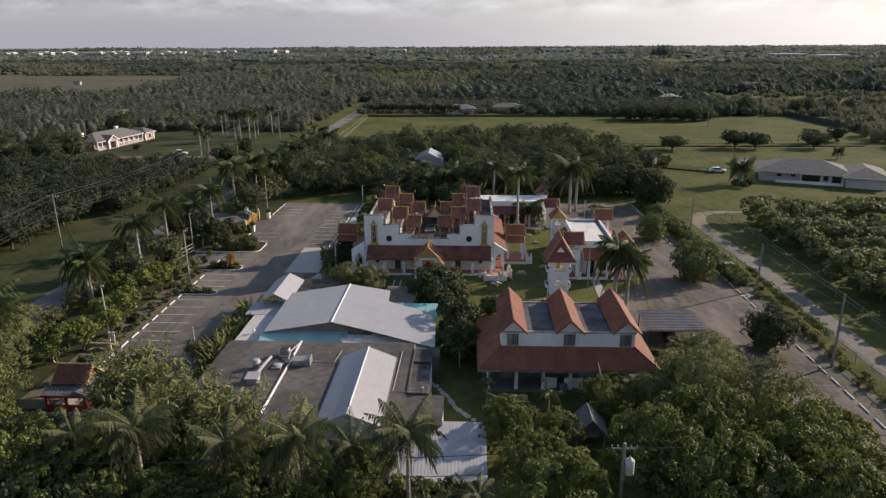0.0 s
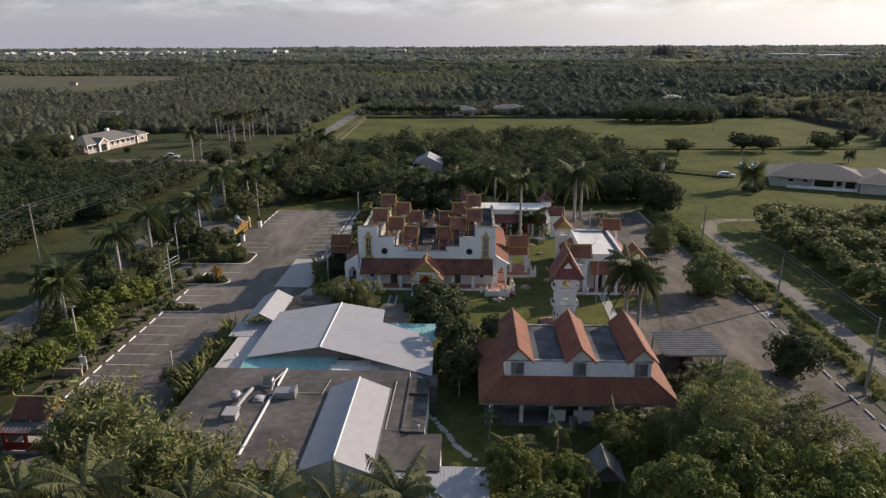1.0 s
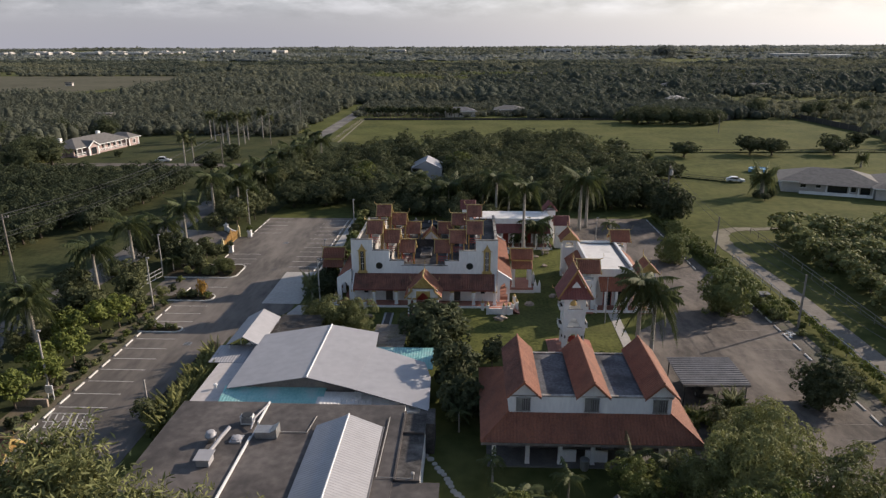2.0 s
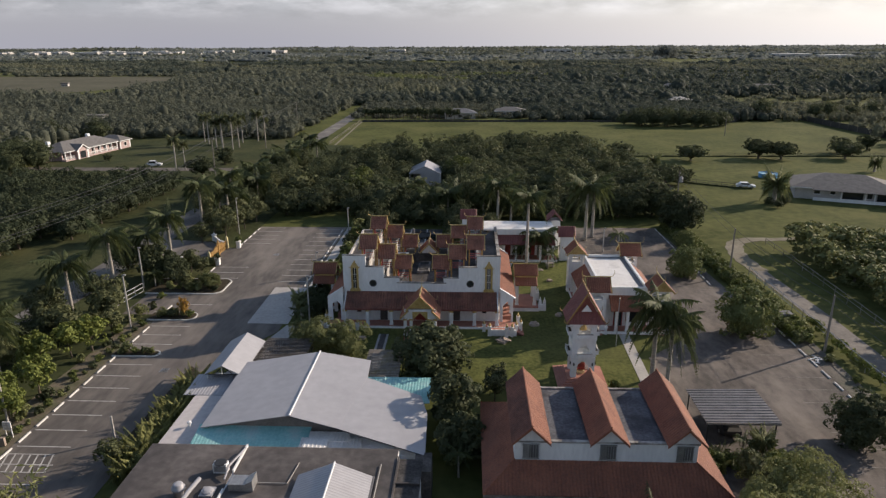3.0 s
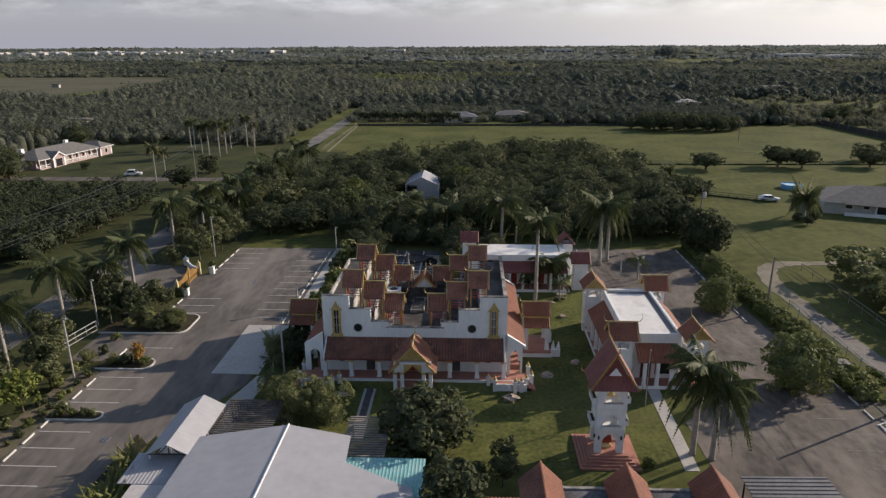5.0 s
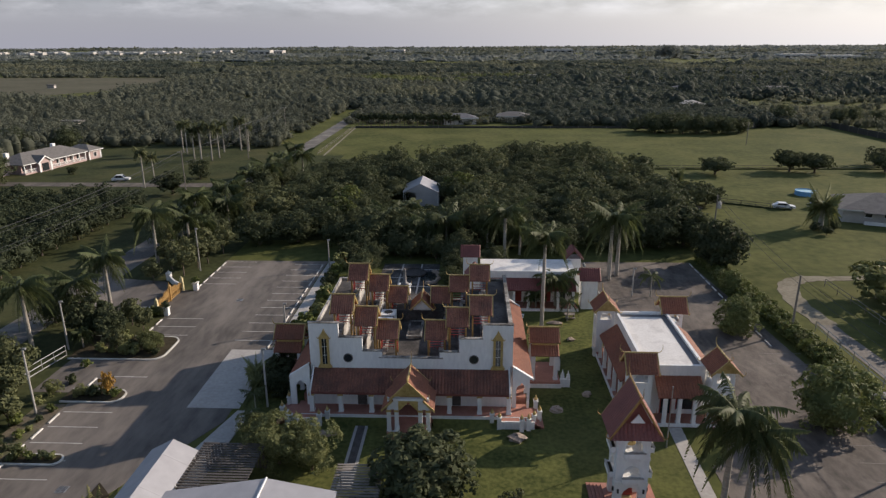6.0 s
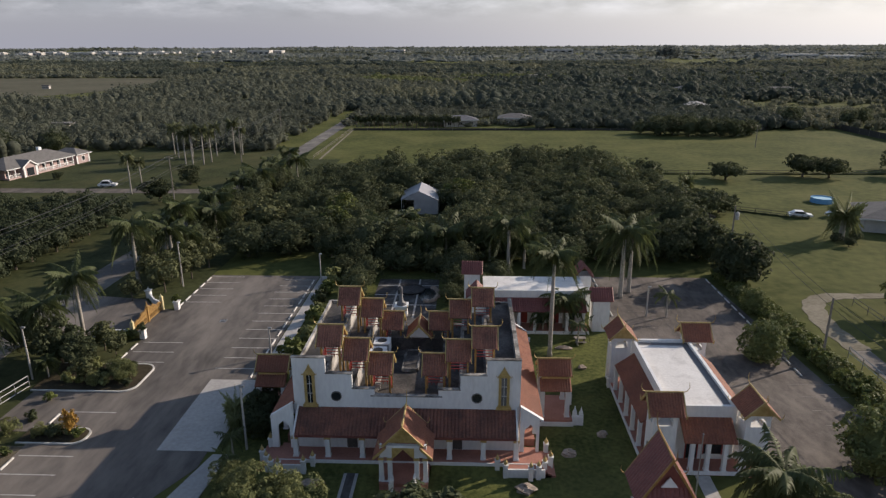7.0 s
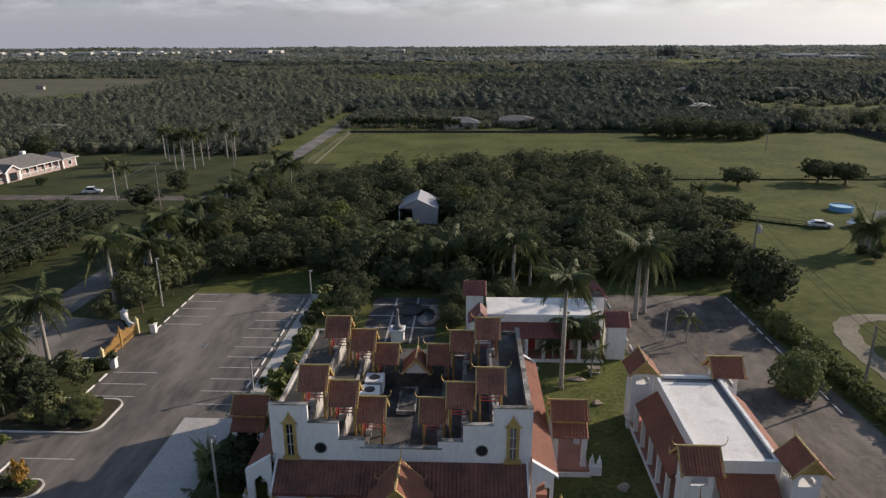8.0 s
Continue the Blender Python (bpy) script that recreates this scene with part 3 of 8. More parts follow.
def column(home, x, y, z0, z1, w=0.42, cap=GOLD, mat=None):
    b = Build().box(x - w / 2, x + w / 2, y - w / 2, y + w / 2, z0, z1)
    b.box(x - w * 0.62, x + w * 0.62, y - w * 0.62, y + w * 0.62, z0, z0 + 0.14)
    col = part("column", b, mat or WHITE, home)
    if cap is not None:
        part("capital", Build().box(x - w * 0.66, x + w * 0.66, y - w * 0.66, y + w * 0.66, z1 - 0.22, z1 - 0.02), cap, col, "gold painted capital")


def gold_window(home, x, y, z0, z1, w=0.98, pane=GLASS):
    """A tall dark window in a gold frame with a pointed pediment, on a wall that faces -y."""
    f = Build()
    f.box(x - w / 2, x - w / 2 + 0.24, y - 0.14, y, z0 + 0.35, z1 - 1.1)
    f.box(x + w / 2 - 0.24, x + w / 2, y - 0.14, y, z0 + 0.35, z1 - 1.1)
    f.box(x - w / 2 - 0.2, x + w / 2 + 0.2, y - 0.22, y, z0, z0 + 0.2)
    f.box(x - w / 2 - 0.1, x + w / 2 + 0.1, y - 0.18, y, z0 + 0.2, z0 + 0.38)
    f.prism([(x - w / 2 - 0.12, y, z1 - 1.1), (x + w / 2 + 0.12, y, z1 - 1.1), (x + 0.16, y, z1 - 0.4), (x, y, z1), (x - 0.16, y, z1 - 0.4)], (0, -0.16, 0))
    for s in (-1, 1):
        horn(f, (x + s * (w / 2 + 0.1), y - 0.08, z1 - 1.1), Vector((s, 0, 0)), 0.2, 0.04)
    fr = part("window_frame", f, GOLD, home, "gold painted frame with a pointed pediment")
    part("pane", Build().box(x - w / 2 + 0.24, x + w / 2 - 0.24, y - 0.05, y - 0.01, z0 + 0.36, z1 - 1.1), pane, fr)
    bars = Build().box(x - 0.02, x + 0.02, y - 0.075, y - 0.05, z0 + 0.38, z1 - 1.1)
    for k in (0.35, 0.68):
        zz = z0 + 0.36 + (z1 - 1.46 - z0) * k
        bars.box(x - w / 2 + 0.24, x + w / 2 - 0.24, y - 0.075, y - 0.05, zz - 0.02, zz + 0.02)
    part("glazing_bar", bars, WHITE, fr)


def opening(home, x0, x1, y, z0, z1, mat=GLASS, name="window", frame_mat=None):
    """A window or door set on a wall that faces -y."""
    w = part(name, Build().box(x0 + 0.06, x1 - 0.06, y - 0.03, y + 0.02, z0 + 0.05, z1 - 0.06), mat, home)
    f = Build()
    f.box(x0 - 0.03, x0 + 0.06, y - 0.07, y, z0, z1)
    f.box(x1 - 0.06, x1 + 0.03, y - 0.07, y, z0, z1)
    f.box(x0 + 0.06, x1 - 0.06, y - 0.07, y, z1 - 0.06, z1 + 0.03)
    part("frame", f, frame_mat or WHITE, w)


def roof_pavilion(inner, drop):
    """One small open pavilion of the temple roof, about its base centre; the posts on its inner side reach down to the lower deck."""
    h = thing("roof_pavilion", (0, 0, 0), "small red-tiled roof pavilion with gold ridge horns and posts", "pavilion", "roof pavilions")
    gable_roof(h, "x", 0.0, -1.15, 1.15, 1.4, 2.2, 3.7, tiles=ROOFTILE, horns=0.7, width=0.24)
    for sx in (-1, 1):
        foot = -drop if sx == inner else 0.0
        part("post", Build().box(sx * 0.85 - 0.09, sx * 0.85 + 0.09, -0.89, -0.71, foot, 2.65).box(sx * 0.85 - 0.13, sx * 0.85 + 0.13, -0.93, -0.67, foot, foot + 0.25), GATEGOLD, h)
        part("post", Build().box(sx * 0.85 - 0.08, sx * 0.85 + 0.08, 0.72, 0.88, foot, 2.65), GATEGOLD if sx == inner else REDPAINT, h)
        part("bracket", Build().prism([(sx * 0.85, -0.89, 1.75), (sx * 0.85, -1.25, 2.35), (sx * 0.85, -0.89, 2.35)], (sx * 0.06, 0, 0)), GOLD, h)
    for sy in (-1, 1):
        part("beam", Build().box(-0.95, 0.95, sy * 0.82 - 0.06, sy * 0.82 + 0.06, 2.3, 2.45), GOLD, h, "gold painted beam")
    for z in (0.32, 0.62, 0.92):
        part("railing", Build().box(-0.78, 0.78, 0.76, 0.82, z, z + 0.06), REDPAINT, h)
        for sx in (-1, 1):
            part("railing", Build().box(sx * 0.85 - 0.03, sx * 0.85 + 0.03, -0.71, 0.72, z, z + 0.06), REDPAINT, h)
    for x in (-0.4, 0.0, 0.4):
        part("baluster", Build().box(x - 0.03, x + 0.03, 0.765, 0.815, 0.05, 0.32), REDPAINT, h)
    for sx in (-1, 1):
        part("gable_panel", Build().prism([(sx * 0.95, -1.0, 2.5), (sx * 0.95, 1.0, 2.5), (sx * 0.95, 0, 3.55)], (sx * 0.06, 0, 0)), GOLD, h)
    part("plinth", Build().box(*sorted((-inner * 0.7, -inner * 0.2)), -0.05, 0.5, 0, 0.45), CONCRETE, h, "low pale plinth")
    return h


TX, TY = -6.5, 101.1
# outer and inner edge of each roof step, height of its front wall and of its deck
STEPS = ((10.4, 7.35, 9.66, 8.05), (7.35, 4.95, 8.1, 6.7), (4.95, 2.95, 6.6, 5.25))


def temple():
    t = thing("temple", (TX, 110, 0), "white temple with stepped parapet, red tile roofs and gold trim", "temple")
    y0, y1 = TY, 118.3
    part("wall", Build().box(TX - 2.95, TX + 2.95, y0 + 0.35, y1, 0.0, 4.9), WHITE, t, "stained white plaster wall")
    part("front_wall", Build().box(TX - 2.95, TX + 2.95, y0, y0 + 0.35, 0.0, 5.86), WHITE, t, "stained white plaster wall")
    for s in (-1, 1):
        for a, b, z, deck in STEPS:
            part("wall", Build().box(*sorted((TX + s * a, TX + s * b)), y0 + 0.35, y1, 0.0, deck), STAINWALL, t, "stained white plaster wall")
            part("front_wall", Build().box(*sorted((TX + s * a, TX + s * b)), y0, y0 + 0.35, 0.0, z), WHITE, t, "stained white plaster wall")
        if s > 0:
            part("side_parapet", Build().box(TX + 10.12, TX + 10.4, y0 + 0.35, y1 - 0.3, 8.05, 8.75), DARKROOF, t, "black-stained side parapet")
        else:
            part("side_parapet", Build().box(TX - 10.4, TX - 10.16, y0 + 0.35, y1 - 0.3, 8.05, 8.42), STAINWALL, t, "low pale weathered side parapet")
    rim = Build()
    part("roof_deck", Build().box(TX - 2.95, TX + 2.95, y0 + 0.35, y1 - 0.3, 4.9, 4.93), DECK, t, "brown-grey flat roof deck with black stains")
    rim.box(TX - 3.3, TX + 3.3, y0 - 0.06, y0 + 0.38, 5.86, 5.98)
    for s in (-1, 1):
        for a, b, z, deck in STEPS:
            xa, xb = sorted((TX + s * (a - 0.35 if a > 10 else a - 0.2), TX + s * b))
            part("roof_deck", Build().box(xa, xb, y0 + 0.37, y1 - 0.3, deck, deck + 0.03), DECK, t, "brown-grey flat roof deck with black stains")
            xa, xb = sorted((TX + s * (a + 0.05), TX + s * (b - 0.05)))
            rim.box(xa, xb, y0 - 0.06, y0 + 0.38, z, z + 0.08)
            rim.box(xa, xb, y1 - 0.25, y1 + 0.05, deck, deck + 0.3)
            inner = TX + s * b
            rim.box(*sorted((inner - s * 0.05, inner + s * 0.22)), y0 + 0.4, y1 - 0.25, deck, deck + 0.12)
        if s > 0:
            rim.box(TX + 10.05, TX + 10.47, y0 + 0.3, y1 - 0.25, 8.75, 8.95)
    part("parapet", rim, COPING, t, "weathered parapet coping")
    sk = part("hatch", Build().box(-7.6, -5.9, 107.6, 112.0, 4.92, 5.2), COPING, t, "low dark roof hatch")
    part("hatch_lid", Build().box(-7.35, -6.15, 107.9, 111.7, 5.2, 5.26), DARKROOF, sk)
    part("hatch_rim", Build().box(-7.6, -5.9, 107.6, 107.75, 5.2, 5.32).box(-7.6, -5.9, 111.85, 112.0, 5.2, 5.32).box(-7.6, -7.45, 107.75, 111.85, 5.2, 5.32).box(-6.05, -5.9, 107.75, 111.85, 5.2, 5.32), COPING, sk)
    gold_window(t, TX - 8.85, y0, 4.75, 9.1)
    # Grey pane instead of dark glass: a reflection put into its colour.
    gold_window(t, TX + 8.9, y0, 4.75, 9.1, pane=ZINC)
    for x in (TX - 6.45, TX + 6.45):
        ring = Build()
        n = 20
        for i in range(n):
            a0, a1 = math.tau * i / n, math.tau * (i + 1) / n
            q = [(x + r * math.cos(a), y0, 5.84 + r * math.sin(a)) for r, a in ((0.42, a0), (0.5, a0), (0.5, a1), (0.42, a1))]
            ring.prism(q, (0, -0.09, 0))
        win = part("round_window", Build().prism([(x + 0.43 * math.cos(math.tau * i / 20), y0 - 0.005, 5.84 + 0.43 * math.sin(math.tau * i / 20)) for i in range(20)], (0, -0.04, 0)), GLASS, t, "round blue-black window")
        part("rim", ring, SHINGLE, win)
    # veranda
    part("terrace", Build().box(TX - 11.7, TX + 11.9, 98.5, 101.05, 0, 0.8).box(TX - 11.7, TX - 10.4, 102.4, 113, 0, 0.8).box(TX + 10.4, TX + 12.0, 102.4, 113, 0, 0.8), TERRACOTTA, t, "terracotta tiled veranda floor")
    part("terrace_edge", Build().box(TX - 11.75, TX + 11.95, 98.4, 98.5, 0.5, 0.84), WHITE, t)
    part("skirt_roof", Build().slope((TX - 10.0, 98.9, 3.06), (20.0, 0, 0), (0, 2.2, 1.6), width=0.33, wave=0.1), OLDTILE, t)
    part("eave_board", Build().box(TX - 10.0, TX + 10.0, 98.86, 98.94, 2.86, 3.06), REDROOF, t)
    for x in (TX - 10.12, TX + 10.0):
        part("roof_end", Build().prism([(x, 98.8, 2.5), (x, 101.1, 2.5), (x, 101.1, 4.95), (x, 98.8, 3.25)], (0.12, 0, 0)), WHITE, t)
    for x in (-10.0, -7.05, -3.9, 4.0, 7.05, 10.0):
        column(t, TX + x, 99.15, 0.8, 2.88)
    part("veranda_wall", Build().box(TX - 10.1, TX + 10.1, 100.5, 101.1, 0.8, 3.9), WHITE, t, "white veranda wall under the skirt roof")
    for x0, x1, z0, z1, m in ((-8.7, -8.0, 1.9, 3.0, GLASS), (8.0, 8.7, 1.9, 3.0, GLASS), (-5.6, -4.5, 0.8, 3.0, DARKWOOD), (4.2, 5.2, 0.8, 3.0, DARKWOOD), (-1.2, 1.2, 0.8, 3.2, REDPAINT)):
        opening(t, TX + x0, TX + x1, 100.5, z0, min(z1, 3.2), m, "door" if z0 < 1 else "window")
    # side wings: arched end walls and lean-to roofs
    for s, far in ((-1, 111.5), (1, 119.5)):
        x_in, x_out = TX + s * 10.4, TX + s * 12.5
        arch = []
        n = 8
        cx, hw = TX + s * 11.35, 0.55
        for i in range(n + 1):
            a = math.pi * i / n
            arch.append((cx - hw * math.cos(a), 2.9 + (0.8 if i == n // 2 else 0.55) * math.sin(a)))
        fw = Build()
        zt = lambda x: 5.35 - 1.35 * abs(x - x_in) / 2.1
        y = 100.3
        ins, outs = min(x_in, x_out), max(x_in, x_out)
        edge = outs if s < 0 else outs - 0.35
        fw.prism([(ins, y, 0.8), (cx - hw, y, 0.8)] + [(xa, y, za) for xa, za in arch] + [(cx + hw, y, 0.8), (edge, y, 0.8), (edge, y, zt(edge)), (ins, y, zt(ins))], (0, 0.3, 0))
        part("arched_wall", fw, WHITE, t, "white end wall with a pointed arch")
        part("coping", Build().prism([(x_in, y - 0.05, 5.52), (x_out, y - 0.05, 4.15), (x_out, y - 0.05, 3.95), (x_in, y - 0.05, 5.3)], (0, 0.4, 0)), WHITE, t)
        part("wing_roof", Build().slope((x_out, 100.7, 4.0), (0, far - 100.7, 0), (-s * 2.1, 0, 1.3)), TILE, t)
        part("wing_coping", Build().prism([(x_in, far, 5.52), (x_out, far, 4.15), (x_out, far, 3.9), (x_in, far, 5.2)], (0, 0.3, 0)), WHITE, t)
        for yy in np.arange(103.5, far, 3.0):
            column(t, x_out - s * 0.4, yy, 0.8, 4.0, 0.4, None)
        # corner stair with posts
        st = Build()
        for k in range(4):
            st.box(*sorted((TX + s * (9.0 - 0.0 * k), TX + s * (12.4 + 0.35 * k))), 97.7, 100.2 + 0.4 * k, 0, 0.812 - 0.2 * k)
        part("corner_stair", st, TERRACOTTA, t, "terracotta corner steps")
        part("stair_edge", Build().box(*sorted((TX + s * 8.95, TX + s * 12.5)), 97.55, 97.7, 0, 0.86), WHITE, t)
        for px, py in ((9.0, 97.65), (8.3, 98.3), (11.2, 97.3), (11.9, 97.5), (12.5, 98.2), (13.1, 99.0), (12.9, 101.0)):
            x = TX + s * px
            p = part("stair_post", Build().box(x - 0.2, x + 0.2, py - 0.2, py + 0.2, 0, 1.25).box(x - 0.25, x + 0.25, py - 0.25, py + 0.25, 1.25, 1.33), WHITE, t)
            part("finial", Build().lathe(x, py, [(0.02, 1.33), (0.16, 1.38), (0.2, 1.52), (0.12, 1.66), (0.05, 1.78), (0.01, 2.0)], 8), GOLD, p, "gold lotus finial", True)
        # side porch
        a0, a1 = sorted((TX + s * 12.7, TX + s * 16.0))
        yc = 108.4
        gable_roof(t, "x", yc, a0, a1, 1.35, 4.95, 6.15, width=0.26)
        part("lower_roof", Build().slope((a0 + 0.1, yc - 2.2, 3.75), (a1 - a0 - 0.2, 0, 0), (0, 1.15, 0.9), width=0.26), TILE, t)
        part("lower_roof", Build().slope((a0 + 0.1, yc + 2.2, 3.75), (a1 - a0 - 0.2, 0, 0), (0, -1.15, 0.9), width=0.26), TILE, t)
        part("porch_frieze", Build().box(a0 + 0.3, a1 - 0.3, yc - 1.2, yc + 1.2, 4.5, 5.1), GOLD, t)
        part("porch_floor", Build().box(a0 - 0.4, a1 + 0.1, yc - 2.4, yc + 2.4, 0, 0.7), TERRACOTTA, t)
        part("porch_kerb", Build().box(a0 - 0.3, a1 + 0.2, yc - 2.55, yc - 2.4, 0, 0.45), WHITE, t)
        for px in (a0 + 0.4, a1 - 0.4):
            for py in (yc - 1.7, yc + 1.7):
                column(t, px, py, 0.7, 3.95)
        for px, py in ((TX + s * 16.4, yc - 1.8), (TX + s * 16.4, yc + 1.8), (TX + s * 17.0, yc - 2.0)):
            p = part("stair_post", Build().box(px - 0.2, px + 0.2, py - 0.2, py + 0.2, 0, 1.2), WHITE, t)
            part("finial", Build().lathe(px, py, [(0.02, 1.2), (0.18, 1.25), (0.2, 1.4), (0.1, 1.55), (0.02, 1.95)], 8), WHITE, p, "", True)
        part("stair_wall", Build().box(*sorted((TX + s * 16.1, TX + s * 17.2)), yc - 2.3, yc - 1.9, 0, 0.95), WHITE, t)
    # front porch
    px = -6.35
    gable_roof(t, "y", px, 95.8, 99.4, 1.75, 4.25, 6.0, panel=GOLD, overhang=0.35, horns=1.1, width=0.26)
    for s in (-1, 1):
        part("lower_roof", Build().slope((px + s * 2.5, 95.5, 3.2), (0, 3.7, 0), (-s * 1.0, 0, 1.0), width=0.26), TILE, t)
        part("lower_bargeboard", Build().prism([(px + s * 1.5, 95.5, 4.32), (px + s * 2.55, 95.5, 3.28), (px + s * 2.55, 95.5, 3.02), (px + s * 1.5, 95.5, 4.05)], (0, -0.09, 0)), GOLD, t)
        part("porch_beam", Build().box(*sorted((px + s * 0.85, px + s * 2.0)), 95.9, 96.15, 3.05, 4.0), WHITE, t)
        part("arch_trim", Build().prism([(px + s * 0.95, 95.85, 3.0), (px + s * 0.8, 95.85, 3.0), (px, 95.85, 3.85), (px, 95.85, 4.0), (px + s * 0.95, 95.85, 4.0)], (0, 0.12, 0)), GOLD, t)
    part("porch_lintel", Build().box(px - 2.0, px + 2.0, 95.85, 96.2, 4.0, 4.22), WHITE, t)
    part("porch_floor", Build().box(px - 2.1, px + 2.1, 95.5, 98.5, 0, 0.7), TERRACOTTA, t)
    for sx in (-1, 1):
        for cx in (1.9, 1.15):
            column(t, px + sx * cx, 96.0, 0.7, 3.05, 0.38)
        part("porch_wall", Build().box(*sorted((px + sx * 1.95, px + sx * 1.3)), 95.7, 95.9, 0, 0.75), WHITE, t)
        for py in (94.9, 95.6):
            x = px + sx * 1.0
            p = part("stair_post", Build().box(x - 0.17, x + 0.17, py - 0.17, py + 0.17, 0, 1.2), WHITE, t)
            part("finial", Build().lathe(x, py, [(0.02, 1.2), (0.16, 1.26), (0.18, 1.4), (0.03, 1.75)], 8), WHITE, p, "", True)
    part("porch_step", Build().box(px - 0.9, px + 0.9, 95.0, 95.5, 0, 0.35).box(px - 0.9, px + 0.9, 94.6, 95.0, 0, 0.18), TERRACOTTA, t)
    # small gable in the middle of the roof
    gable_roof(t, "y", -6.15, 112.2, 115.0, 1.35, 6.6, 8.0, panel=WHITE, overhang=0.25, horns=0.9, width=0.24)
    part("raised_deck", Build().box(-9.3, -3.6, 112.5, 118.0, 4.9, 6.35), DECK, t, "black-stained raised roof deck")
    part("lantern", Build().box(-7.2, -5.1, 112.7, 114.8, 6.35, 6.75), WHITE, t)
    return t


temple()
# Sloped lawn wedges, added only to cover the tall terrace front.
for a, b in ((TX - 8.9, -8.6), (-4.1, TX + 8.9)):
    single("lawn_bank", Build().prism([(a, 97.5, -0.05), (a, 98.42, -0.05), (a, 98.42, 0.55)], (b - a, 0, 0)), LAWN, "lawn wedge added to cover the terrace front below the veranda", kind="structure")
for side in (-1, 1):
    for dx, z, drop in ((2.55, 5.25, 0.3), (4.75, 6.7, 1.42), (7.15, 8.05, 1.32)):
        front = roof_pavilion(-side, drop)
        front.location = (TX + side * dx, 103.6, z)
        copy_thing(front, Matrix.Translation((TX + side * dx, 113.9, z - 0.15)))


def air_conditioner(x, y, z, w=1.5, d=1.0, h=0.9):
    a = thing("air_conditioner", (x, y, z), "white rooftop air conditioner with a round fan grille", "air conditioner", "roof units")
    body = part("casing", Build().box(x - w / 2, x + w / 2, y - d / 2, y + d / 2, z, z + h), WHITE, a)
    part("fan_grille", Build().lathe(x, y, [(0.5, z + h), (0.5, z + h + 0.05), (0.42, z + h + 0.06)], 14), BLACK, body)
    part("louvre", Build().box(x - w / 2 + 0.1, x + w / 2 - 0.1, y - d / 2 - 0.02, y - d / 2, z + 0.15, z + h - 0.15), GREYMETAL, body)


air_conditioner(-10.15, 109.1, 5.28, 1.7, 1.7, 1.3)
air_conditioner(-10.0, 111.4, 5.28, 1.7, 1.7, 1.3)


